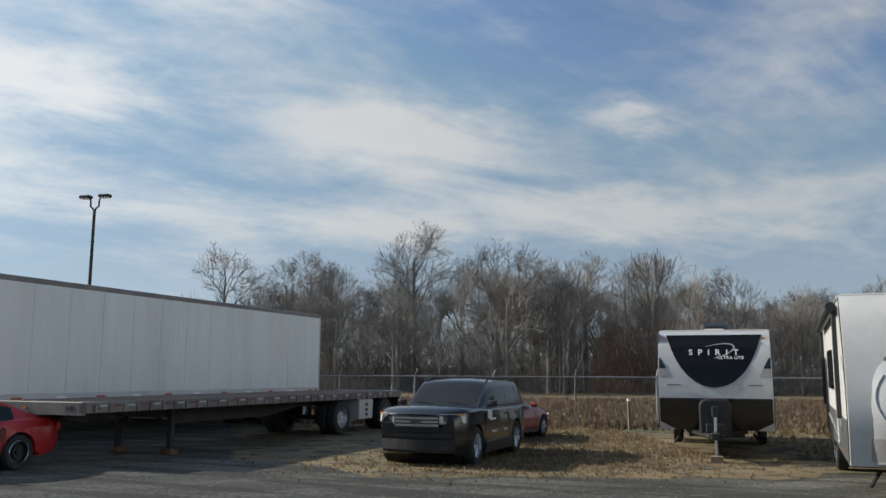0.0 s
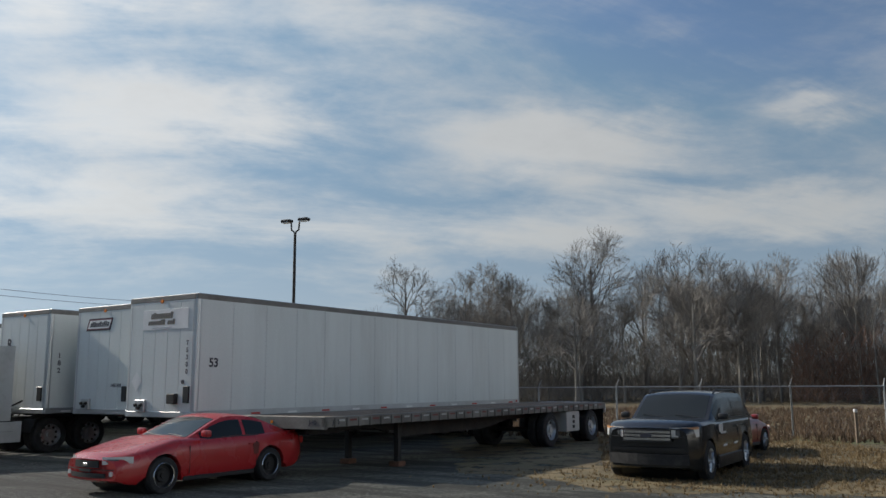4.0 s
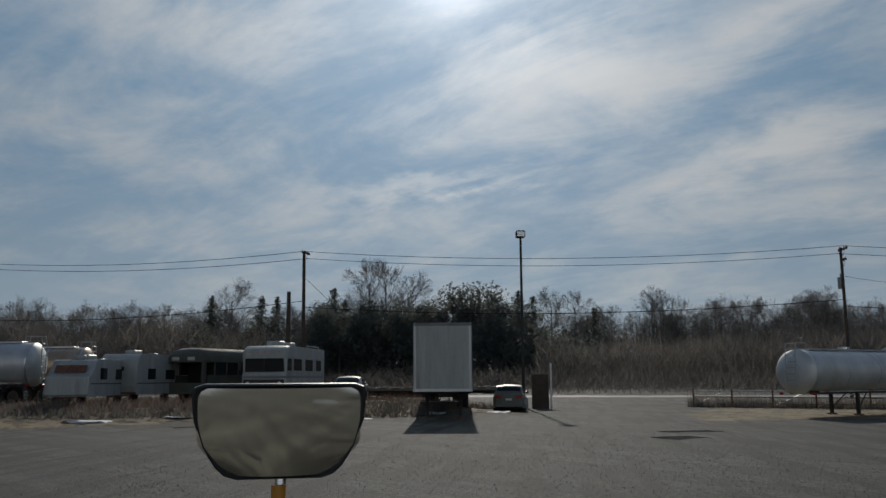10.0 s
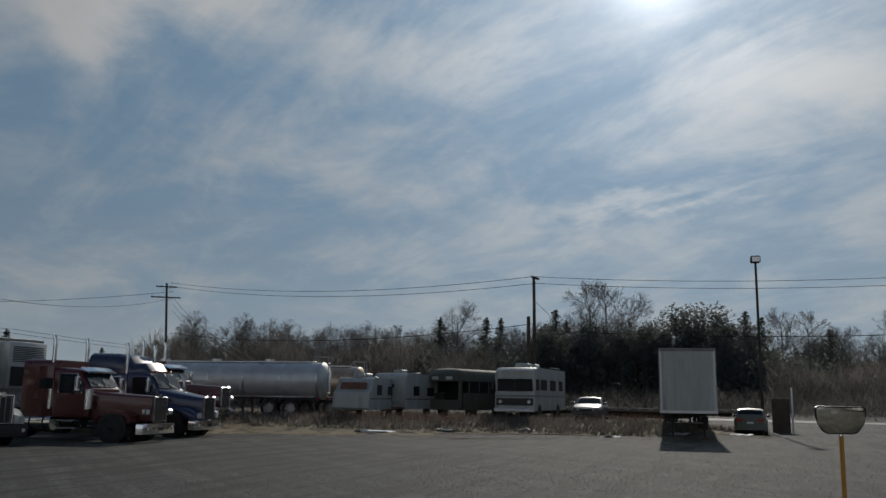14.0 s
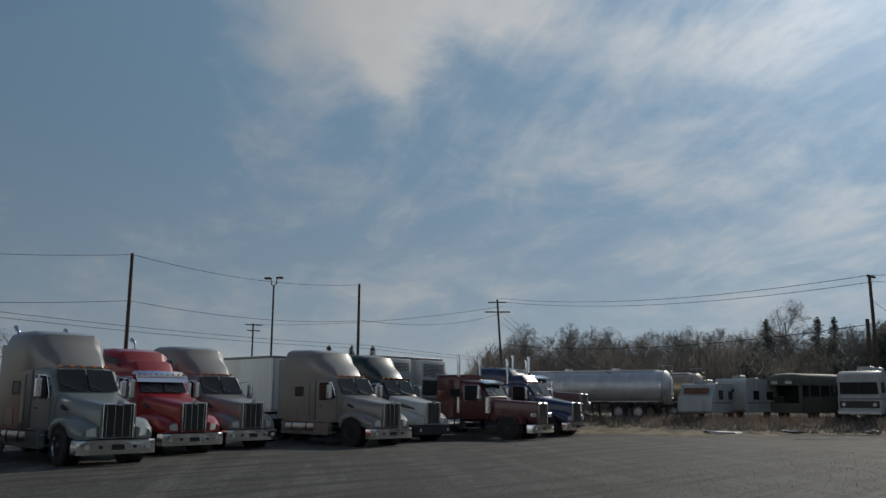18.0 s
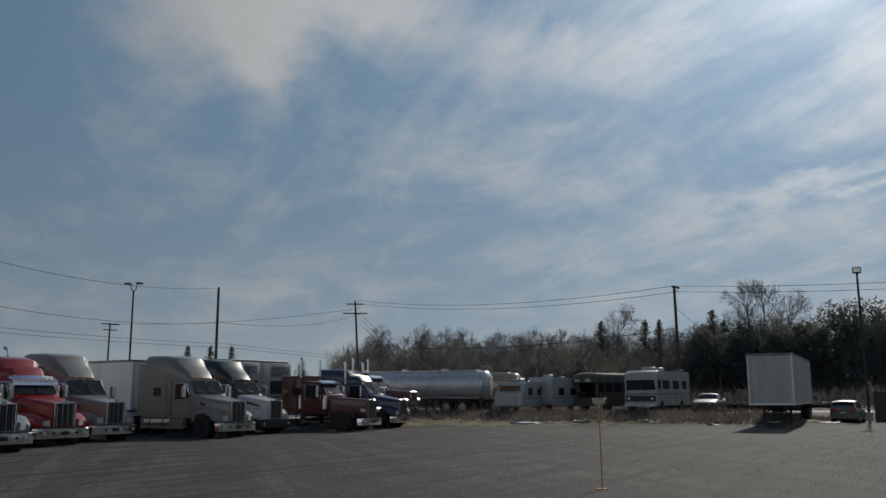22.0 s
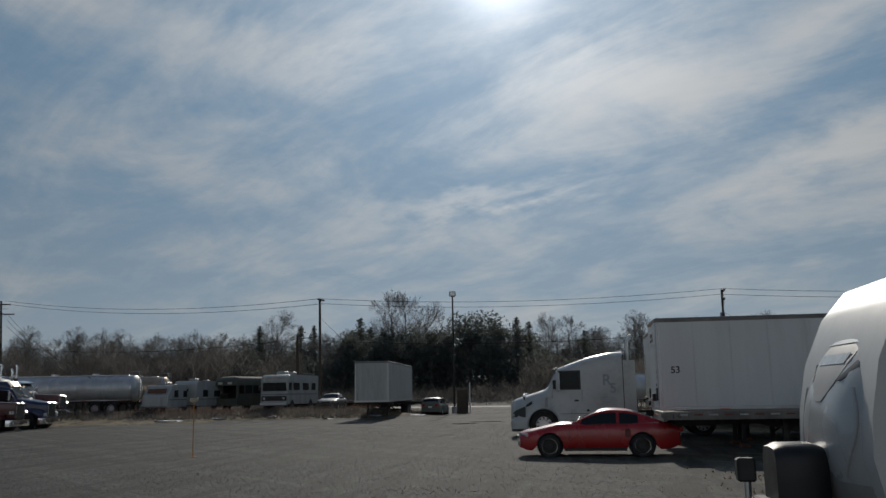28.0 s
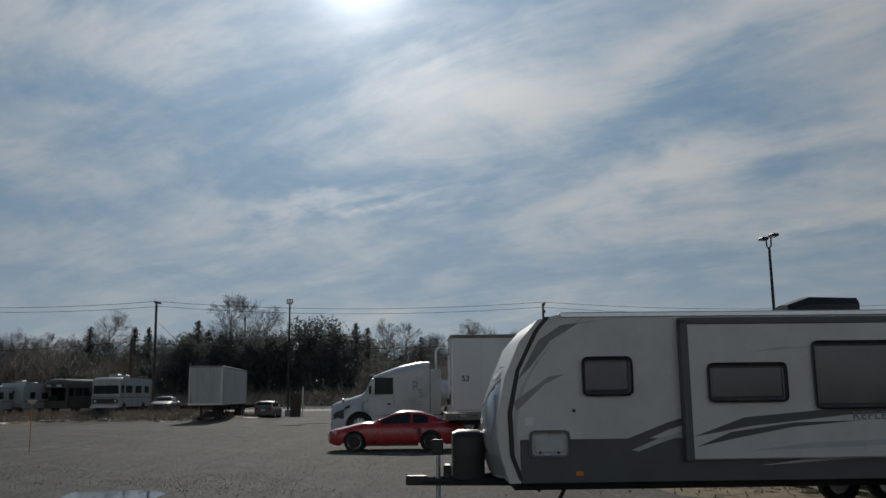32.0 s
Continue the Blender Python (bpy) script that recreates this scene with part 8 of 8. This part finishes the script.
for a0, a1, z0, z1 in ((-4.12, -3.02, 1.73, 2.25), (-6.3, -4.55, 1.62, 2.55)):
    q = part("window", box(ls - 0.14, ls - 0.16, a0, a1, z0, z1, 0.06, seg=2), M["window_band"], so)
    part("window_frame", box(ls - 0.138, ls - 0.152, a0 - 0.02, a1 + 0.02, z0 - 0.02, z1 + 0.02, 0.07, seg=2), M["window_band"], q)
part("decal", plate([(-3.6, 2.42), (-4.1, 2.49), (-5.2, 2.50), (-4.2, 2.45)], ls - 0.14, ls - 0.146), M["silver_cap"], so)
part("decal", plate([(-2.76, 1.24), (-3.5, 1.50), (-5.0, 1.62), (-7.0, 1.56), (-5.0, 1.52), (-3.6, 1.38)], ls - 0.14, ls - 0.146), M["trim_dark"], so)
part("decal", plate([(-2.80, 1.10), (-3.3, 1.30), (-4.2, 1.42), (-5.2, 1.44), (-4.2, 1.36), (-3.4, 1.22)], ls - 0.14, ls - 0.147), M["trim_dark"], so)
part("decal", plate([(-3.6, 1.04), (-4.4, 1.14), (-5.8, 1.18), (-7.4, 1.14), (-5.8, 1.10), (-4.4, 1.06)], ls - 0.14, ls - 0.147), M["silver_cap"], so)
text_mesh("lettering", "REFLECTION", 0.16, M["trim_grey"], so, pose(ls - 0.145, -5.6, 1.50, 90, 0, -90), "grey serif model lettering", 0.003, 1.25)
# awning side
rs_ = 1.222
aw = part("awning_tube", cyl((rs_ + 0.09, -8.4, 2.86), (rs_ + 0.09, -1.2, 2.86), 0.075, 12), M["black"], RV, "rolled black awning", True)
for yy in (-1.35, -8.2):
    part("awning_arm", box(rs_ + 0.02, rs_ + 0.09, yy - 0.03, yy + 0.03, 1.2, 2.86, 0.01), M["black"], aw)
part("door", box(rs_, rs_ + 0.025, -3.1, -2.4, 0.75, 2.5, 0.03), M["white"], RV)
part("window", box(rs_, rs_ + 0.02, -5.6, -4.2, 1.6, 2.3, 0.05), M["glass_tint"], RV)
part("cap_light", box(0.86, 0.98, bulge(0.75, 2.72).y - 0.03, bulge(0.75, 2.72).y + 0.03, 2.70, 2.75, 0.01), M["amber"], RV)

# the pale trailer glimpsed between the two
px_, py_ = fwd(12.6, 23.5, 157, 0)
PT, _ = travel_trailer(px_, py_, 157, "pale older travel trailer standing further back", L=6.5, H=2.7, dark=0.9, body=M["cream"])
for s in (-1, 1):
    part("window", box(s * 1.222, s * 1.24, -2.6, -1.6, 1.5, 2.1, 0.04), M["glass_tint"], PT)

# ---- derelict vehicles on the verge ----
def tanker(x, y, yaw, label, length=13.0, r=1.08, zc=2.05, shell="tank_alu", ladder_front=False):
    """Origin: middle of the rear head on the ground; the barrel runs to +y."""
    t = thing("tanker_trailer", x, y, 0, yaw, label, "trailer", "tank trailers")
    ring = [(math.cos(a) * r, math.sin(a) * r * 0.94) for a in (2 * math.pi * k / 28 for k in range(28))]
    rings = []
    for yy, f in ((-0.28, 0.35), (-0.22, 0.66), (-0.12, 0.88), (0.0, 1.0), (length, 1.0), (length + 0.12, 0.88), (length + 0.22, 0.66), (length + 0.28, 0.35)):
        rings.append([(a * f, yy, zc + b * f) for a, b in ring])
    barrel = part("barrel", skin(rings), M[shell], t, smooth=True)
    for k in range(7):
        yy = 0.05 + k * (length - 0.1) / 6
        part("band", skin([[(a * 1.012, yy - 0.04, zc + b * 1.012) for a, b in ring], [(a * 1.012, yy + 0.04, zc + b * 1.012) for a, b in ring]]), M["alu"], barrel, smooth=True)
    part("walkway", box(-0.32, 0.32, 0.6, length - 0.6, zc + r * 0.94 - 0.02, zc + r * 0.94 + 0.06, 0.01), M["alu_dull"], t)
    for k in range(3):
        yy = length * (0.25 + 0.25 * k)
        part("manhole", cyl((0, yy, zc + r * 0.94), (0, yy, zc + r * 0.94 + 0.18), 0.28, 16), M["alu"], t, smooth=True)
    # roll-over ladder on the head
    for s in (-0.26, 0.26):
        part("ladder_rail", tube([(s, -0.34, zc - r * 0.7), (s, -0.36, zc + r * 0.9), (s, -0.30, zc + r + 0.25), (s, 0.45, zc + r + 0.25), (s, 0.5, zc + r * 0.92)], 0.022, 6), M["galv"], t)
    for k in range(7):
        z = zc - r * 0.6 + k * 0.28
        part("rung", cyl((-0.26, -0.355, z), (0.26, -0.355, z), 0.014, 6), M["galv"], t)
    for s in (-1, 1):
        part("sill_beam", box(s * 0.5 - 0.06, s * 0.5 + 0.06, 0.2, length - 0.2, zc - r * 0.95, zc - r * 0.72), M["steel_dark"], t)
        rail = part("reflector_rail", box(s * 0.98, s * 1.02, 0.2, length - 0.3, 1.12, 1.18), M["alu_dull"], t)
        for k in range(8):
            yy = 0.5 + k * (length - 1) / 8
            part("tape_strip", box(s * 1.02, s * 1.025, yy, yy + 0.35, 1.13, 1.17), M["tape_white" if k % 2 else "tape_red"], rail)
        part("tail_lamp", box(s * 0.75, s * 0.95, -0.05, 0.02, 1.0, 1.1, 0.01), M["red_lens"], t)
        for yy in ((length - 1.3, length - 2.6) if ladder_front else (1.5, 2.8)):
            wheel(t, s * 1.05, yy, 0.5, 0.28, M["alu"], s, lugs=8)
            part("fender", plate([(yy - 0.6, 0.75), (yy - 0.45, 1.06), (yy + 0.45, 1.06), (yy + 0.6, 0.75), (yy + 0.57, 0.75), (yy + 0.43, 1.03), (yy - 0.43, 1.03), (yy - 0.57, 0.75)], s * 0.88, s * 1.22), M["steel_dark"], t)
        ly = 3.5 if ladder_front else length - 3.5
        leg = part("landing_leg", box(s * 0.7 - 0.07, s * 0.7 + 0.07, ly - 0.07, ly + 0.07, 0.08, 1.2), M["steel_dark"], t)
        part("foot", box(s * 0.7 - 0.16, s * 0.7 + 0.16, ly - 0.17, ly + 0.17, 0, 0.08), M["rust"], leg)
        part("leg_brace", tube([(s * 0.7, ly + 0.05, 0.35), (s * 0.5, ly + 1.1, 1.1)], 0.03, 6), M["steel_dark"], leg)
    return t


M["tank_alu"] = mat("weathered_tank_aluminium", (0.56, 0.58, 0.58), 0.48, 0.45, 0.12, 1.2, 0.05, 30, (0.22, 0.21, 0.19), 0.4)
tanker(-45.0, 36.4, 10.0, "bare aluminium tank trailer with a ladder on its head", length=15.0, ladder_front=True)
tanker(-60.3, 3.4, 160.0, "dull aluminium tank trailer beside scrub", length=13.5, r=1.12)
M["tan_shell"] = mat("stained_tan_tank", (0.42, 0.33, 0.24), 0.35, 0.5, 0.15, 1.2, 0.05, 30, (0.15, 0.10, 0.07), 0.5)
tanker(-64.6, 5.6, 160.0, "tan stained tank trailer standing behind another tank", length=11.0, r=1.05, shell="tan_shell")
# boxes far behind the right-hand tank
for k, (x, y) in enumerate(((-58, 66), (-54, 70))):
    box_trailer(x, y, 40, "distant white box trailer beyond the fence", length=8, panels=6, top=4.0)


def motorhome(x, y, yaw, label, L=7.4, W=2.35, H=3.0):
    t = thing("motorhome", x, y, 0, yaw, label, "motorhome")
    w = W / 2
    part("body", plate([(-L, 0.55), (-L, H - 0.12), (-L + 0.15, H), (-0.55, H), (-0.12, H - 0.22), (0.10, H - 0.62), (0.02, 1.65), (0.12, 1.5), (0.15, 0.55)], -w, w), M["white_old"], t, smooth=True)
    part("overcab", hull([(0.12, half(w + 0.01, H - 0.62, H - 0.22, 0.15)), (-0.15, half(w + 0.02, H - 0.58, H - 0.04, 0.15)), (-0.6, half(w + 0.02, H - 0.45, H + 0.01, 0.15))]), M["white_old"], t, smooth=True)
    part("windscreen", skin([[(-1.05, 0.05, 1.66), (1.05, 0.05, 1.66), (1.02, 0.12, H - 0.66), (-1.02, 0.12, H - 0.66)], [(-1.05, 0.075, 1.66), (1.05, 0.075, 1.66), (1.02, 0.145, H - 0.66), (-1.02, 0.145, H - 0.66)]]), M["glass"], t)
    part("windscreen_divider", box(-0.025, 0.025, 0.06, 0.16, 1.66, H - 0.66), M["black"], t)
    part("grille_panel", box(-w + 0.08, w - 0.08, 0.15, 0.18, 0.85, 1.25, 0.02), M["black"], t)
    part("bumper", box(-w - 0.02, w + 0.02, 0.12, 0.32, 0.48, 0.70, 0.04), M["alu_dull"], t)
    part("stripe", box(-w - 0.004, w + 0.004, -L + 0.02, 0.155, 1.32, 1.44), M["trim_grey"], t)
    for s in (-1, 1):
        part("headlight", cyl((s * 0.85, 0.17, 1.05), (s * 0.85, 0.21, 1.05), 0.10, 14), M["lens"], t)
        for a, b in ((-0.75, -0.15), (-2.6, -1.2), (-4.8, -3.4), (-6.6, -5.6)):
            q = part("window", box(s * (w - 0.005), s * (w + 0.02), a, b, 1.72, 2.32, 0.03), M["glass"], t)
            part("window_awning", plate([(a - 0.04, 2.34), (b + 0.04, 2.34), (b + 0.04, 2.40), (a - 0.04, 2.40)], s * w, s * (w + 0.10)), M["white_old"], q)
        part("mirror", box(s * (w + 0.10), s * (w + 0.26), 0.0, 0.08, 1.75, 2.10, 0.02), M["black"], t)
        for yy in (-0.95, -L + 2.0):
            part("wheel_box", cyl((s * (w - 0.2), yy, 0.45), (s * (w + 0.004), yy, 0.45), 0.48, 18), M["black"], t)
            wheel(t, s * (w - 0.10), yy, 0.40, 0.22, M["white_old"], s, lugs=6)
    for yy in (-1.7, -3.5):
        part("roof_cooler", hull([(yy + 0.45, half(0.34, H, H + 0.24, 0.08)), (yy + 0.38, half(0.40, H, H + 0.30, 0.08)), (yy - 0.45, half(0.40, H, H + 0.30, 0.08))]), M["white_old"], t, smooth=True)
    part("roof_rack", tube([(-0.9, -4.6, H), (-0.9, -4.6, H + 0.14), (-0.9, -7.0, H + 0.14), (-0.9, -7.0, H)], 0.02, 6), M["galv"], t)
    for k in range(5):
        part("marker_lamp", box(-0.8 + k * 0.4 - 0.04, -0.8 + k * 0.4 + 0.04, 0.06, 0.14, H - 0.36, H - 0.31), M["amber"], t)
    return t


motorhome(-58.9, 14.3, 241.5, "faded white motorhome with two roof coolers")


def derelict_bus(x, y, yaw, label, L=10.0, W=2.4, H=2.95):
    t = thing("old_bus", x, y, 0, yaw, label, "bus")
    w, G = W / 2, M["bus_green"]
    prof = lambda z0, z1, ww: [(0, z0), (ww, z0), (ww, z1 - 0.42), (ww - 0.06, z1 - 0.22), (ww - 0.22, z1 - 0.07), (ww - 0.5, z1), (0, z1 + 0.03)]
    part("roof", hull([(0.25, prof(H - 0.75, H - 0.35, w - 0.06)), (0.05, prof(H - 0.75, H - 0.12, w)), (-0.4, prof(H - 0.75, H, w)), (-L, prof(H - 0.75, H, w))]), G, t, smooth=True)
    for k in range(2):
        s = -1 if k else 1
        part("sign_window", box(s * 0.28, s * 0.75, 0.24, 0.27, H - 0.66, H - 0.48, 0.01), M["cream"], t)
        part("side_wall", box(s * (w - 0.05), s * w, -L, -0.3, 0.5, 1.5), G, t)
        part("front_post", box(s * (w - 0.12), s * w, -0.2, 0.12, 0.5, H - 0.7, 0.03), G, t)
        for j in range(9):
            yy = -0.9 - j * 1.05
            part("window_post", box(s * (w - 0.05), s * (w - 0.005), yy - 0.05, yy + 0.05, 1.5, H - 0.7), G, t)
            part("window", box(s * (w - 0.04), s * (w - 0.02), yy - 1.0, yy - 0.05, 1.52, H - 0.75), M["glass"], t)
        for yy in (-1.3, -L + 2.6):
            wheel(t, s * (w - 0.15), yy, 0.46, 0.26, M["steel_dark"], s)
    part("front_panel", box(-w + 0.12, w - 0.12, -0.1, 0.05, 0.5, 1.1, 0.03), G, t)
    part("floor", box(-w + 0.05, w - 0.05, -L, -0.1, 0.5, 0.6), M["steel_dark"], t)
    part("back_wall", box(-w + 0.02, w - 0.02, -L, -L + 0.06, 0.6, H - 0.2), G, t)
    # added black sheet stands for the shade inside the open front
    part("partition", box(-w + 0.06, w - 0.06, -1.6, -1.55, 0.6, H - 0.3), M["black"], t)
    return t


M["bus_green"] = mat("faded_olive_paint", (0.085, 0.095, 0.075), 0.7, 0, 0.2, 1.0, 0.2, 30, (0.09, 0.055, 0.035), 0.6)
derelict_bus(-61.9, 10.6, 226, "faded olive derelict bus with an open front")


def caravan(x, y, yaw, label, L=5.2, W=2.1, H=2.5, big_window=False):
    t = thing("caravan", x, y, 0, yaw, label, "caravan")
    w = W / 2
    front = [(-0.75, H), (-0.52, H - 0.12), (-0.38, H - 0.42), (-0.02, 1.5), (0.16, 1.42), (0.26, 0.62), (0.15, 0.5)] if big_window else [(-0.35, H), (-0.08, H - 0.2), (0.0, H - 0.5), (0.0, 1.2), (-0.15, 0.55)]
    part("body", plate([(-L, 0.55), (-L + 0.02, H - 0.3), (-L + 0.25, H)] + front, -w, w), M["white_old"], t, smooth=True)
    for s in (-1, 1):
        if not big_window:
            part("edge_trim", plate([(-L, 0.55), (-L + 0.02, H - 0.3), (-L + 0.25, H), (-0.35, H), (-0.08, H - 0.2), (0.0, H - 0.5), (0.0, 1.2), (-0.03, 1.2), (-0.03, H - 0.52), (-0.11, H - 0.23), (-0.37, H - 0.03), (-L + 0.27, H - 0.03), (-L + 0.05, H - 0.32), (-L + 0.03, 0.55)], s * w, s * (w + 0.012)), M["alu_dull"], t)
        part("window", box(s * (w - 0.005), s * (w + 0.015), -1.7, -1.0, 1.3, 1.85, 0.03), M["glass"], t)
        part("window", box(s * (w - 0.005), s * (w + 0.015), -3.6, -2.7, 1.3, 1.8, 0.03), M["glass"], t)
        part("belt_strip", box(s * (w - 0.005), s * (w + 0.012), -L + 0.05, -0.05, 1.08, 1.13), M["rust"], t)
        wheel(t, s * (w - 0.12), -L * 0.55, 0.33, 0.18, M["steel_dark"], s)
    if big_window:
        part("window", skin([[(x_, -0.28 + d, 1.98) for x_ in (-w + 0.3, w - 0.3)] + [(x_, -0.07 + d, 1.62) for x_ in (w - 0.3, -w + 0.3)] for d in (0.0, 0.05)]), M["rust"], t, "rust-streaked boarded front window")
        part("apron_panel", skin([[(x_, 0.15 + d, 1.38) for x_ in (-w + 0.2, w - 0.2)] + [(x_, 0.21 + d, 0.95) for x_ in (w - 0.2, -w + 0.2)] for d in (0.0, 0.03)]), M["white_old"], t)
        part("roof_box", box(-0.4, 0.4, -2.0, -1.1, H, H + 0.26, 0.06), M["white_old"], t)
    else:
        part("window", box(-0.3, 0.3, 0.0, 0.02, 1.75, 1.95, 0.02), M["glass"], t)
    part("roof_vent", box(-0.3, 0.3, -1.6, -0.9, H, H + 0.22, 0.05), M["white_old"], t)
    part("roof_hatch", box(-0.2, 0.2, -3.4, -2.9, H, H + 0.10, 0.03), M["white_old"], t)
    if not big_window:
        part("front_panel", box(-w + 0.1, w - 0.1, -0.02, 0.012, 0.95, 1.22, 0.01), M["white_old"], t)
    part("bumper_bar", box(-w, w, 0.0, 0.05, 0.55, 0.66, 0.02), M["rust"], t)
    part("drawbar", tube([(-0.5, -0.3, 0.5), (0, 0.9, 0.45), (0.5, -0.3, 0.5)], 0.04, 6), M["rust"], t)
    part("tongue_stand", cyl((0, 0.8, 0), (0, 0.8, 0.45), 0.04, 6), M["rust"], t)
    return t


caravan(-60.6, 7.2, 236, "grimy white caravan with streaked flat front", big_window=False, H=2.6)
caravan(-57.8, 5.0, 246, "grimy white old camper with a boarded window", L=6.0, big_window=True, H=2.25)

# brush round the derelict vehicles
def clump(cx, cy, sx, sy):
    def pick(rng):
        x, y = rng.gauss(cx, sx), rng.gauss(cy, sy)
        return x, y, 0.8 + 0.3 * noise.noise((x * 0.5, y * 0.5, 1))
    return pick


for k, (cx, cy, sx_, sy_, n) in enumerate(((-55.6, 8.5, 0.9, 4.2, 1500), (-54.8, 15.5, 0.7, 2.2, 600), (-58.5, 22.5, 1.2, 2.0, 700), (-63, 3, 2, 4, 900))):
    thicket("scrub", n, clump(cx, cy, sx_, sy_), 0, 0.35, 0.12, M["brush" if k % 2 else "brush_red"], "brown winter scrub at the verge", 50 + k, True, 0.3)


# ---- hood mirror on its arm, as it stands while the vehicle waits at the turn ----
def hood_mirror(cx, cy, cz, yaw, pitch):
    t = thing("hood_mirror", cx, cy, 0, yaw, "convex black-rimmed vehicle hood mirror on an orange arm", "mirror")
    w, h = 0.152, 0.083
    outline = []
    for a, b in ((-1.0, 0.80), (-0.97, 0.93), (-0.86, 1.0), (0.86, 1.0), (0.97, 0.93), (1.0, 0.80), (0.97, 0.25), (0.88, -0.30), (0.72, -0.75), (0.62, -0.92), (0.48, -1.0), (-0.48, -1.0), (-0.62, -0.92), (-0.72, -0.75), (-0.88, -0.30), (-0.97, 0.25)):
        outline.append((a * w, b * h))
    tilt = Matrix.Translation((0, 0, cz)) @ Matrix.Rotation(radians(pitch), 4, "X")

    def shell(scale, y, bulge):
        return [tilt @ Vector((a * scale, y - bulge * (1 - (a / w) ** 2 - (b / h) ** 2 * 0.4), b * scale)) for a, b in outline]

    part("housing", skin([shell(0.6, 0.045, 0), shell(0.92, 0.03, 0), shell(1.0, 0.008, 0), shell(1.0, -0.006, 0), shell(0.97, -0.010, 0), shell(0.91, -0.004, 0)]), M["black"], t, "black moulded mirror housing", True)
    bm = bmesh.new()
    n = 14
    grid_ = []
    for j in range(n + 1):
        v = -1 + 2 * j / n
        hw = 1.0 if v > -0.2 else 1.0 - 0.45 * ((-0.2 - v) / 0.8) ** 1.4
        if v > 0.75:
            hw -= 0.04 * ((v - 0.75) / 0.25)
        grid_.append([bm.verts.new(tilt @ Vector((u * hw * w * 0.93, -0.004 - 0.016 * (1 - u * u * 0.75 - v * v * 0.25), v * h * 0.92))) for u in (-1 + 2 * i / 20 for i in range(21))])
    for a, b in zip(grid_, grid_[1:]):
        for i in range(20):
            bm.faces.new((a[i], a[i + 1], b[i + 1], b[i]))
    bmesh.ops.recalc_face_normals(bm, faces=list(bm.faces))
    part("mirror_glass", bm, M["mirror"], t, "convex mirror glass", True)
    part("stem", cyl((0.0, 0.0, cz - h - 0.20), (0.004, 0.02, cz - h * 0.6), 0.010, 10), M["chrome"], t, smooth=True)
    part("arm", tube([(0.0, 0.0, cz - h - 0.01), (-0.005, 0.0, cz - 0.6), (0.0, 0.03, 0.8), (0.0, 0.03, -0.1)], 0.013, 10), M["arm_orange"], t, "orange painted mirror arm", True)
    part("foot_plate", box(-0.09, 0.09, -0.06, 0.12, 0.0, 0.015, 0.004), M["arm_orange"], t)
    return t


M["mirror"] = mat("mirror_glass", (0.62, 0.62, 0.60), 0.03, 1.0, 0.02, 2)
M["arm_orange"] = mat("orange_arm_paint", (0.55, 0.24, 0.03), 0.4, 0, 0.08, 6)
hood_mirror(-15.76, 7.01, 1.77, 79.0, 7)


# ---- houses on the far ridge ----
def house(x, y, yaw, label, L=11.0, W=8.0, H=4.6):
    t = thing("house", x, y, 0, yaw, label, "house")
    w = W / 2
    body = part("wall", plate([(-L / 2, 0), (-L / 2, H), (L / 2, H), (L / 2, 0)], -w, w), M["cream"], t)
    part("gable", skin([[(-w, -L / 2, H), (w, -L / 2, H), (0, -L / 2, H + 2.6)], [(-w, L / 2, H), (w, L / 2, H), (0, L / 2, H + 2.6)]]), M["cream"], t)
    for s in (-1, 1):
        part("roof", skin([[(s * (w + 0.5), -L / 2 - 0.4, H - 0.25), (0, -L / 2 - 0.4, H + 2.75), (0, -L / 2 - 0.4, H + 2.95), (s * (w + 0.5), -L / 2 - 0.4, H - 0.05)], [(s * (w + 0.5), L / 2 + 0.4, H - 0.25), (0, L / 2 + 0.4, H + 2.75), (0, L / 2 + 0.4, H + 2.95), (s * (w + 0.5), L / 2 + 0.4, H - 0.05)]]), M["white_old"], t, "pale sheet roof")
        for yy in (-3.2, 0, 3.2):
            for z in (1.0, 3.0):
                q = part("window", box(s * (w - 0.02), s * (w + 0.03), yy - 0.5, yy + 0.5, z, z + 1.2, 0.02), M["glass"], t)
                part("sill", box(s * w, s * (w + 0.08), yy - 0.6, yy + 0.6, z - 0.08, z), M["cream"], q)
    part("chimney", box(-0.4, 0.4, 2.6, 3.4, H + 1.5, H + 3.9), M["rust"], t)
    return t


house(-166, 8, 20, "pale ridge house with a light roof behind trees")
house(-150, 84, 60, "pale ridge house half hidden by bare trees")
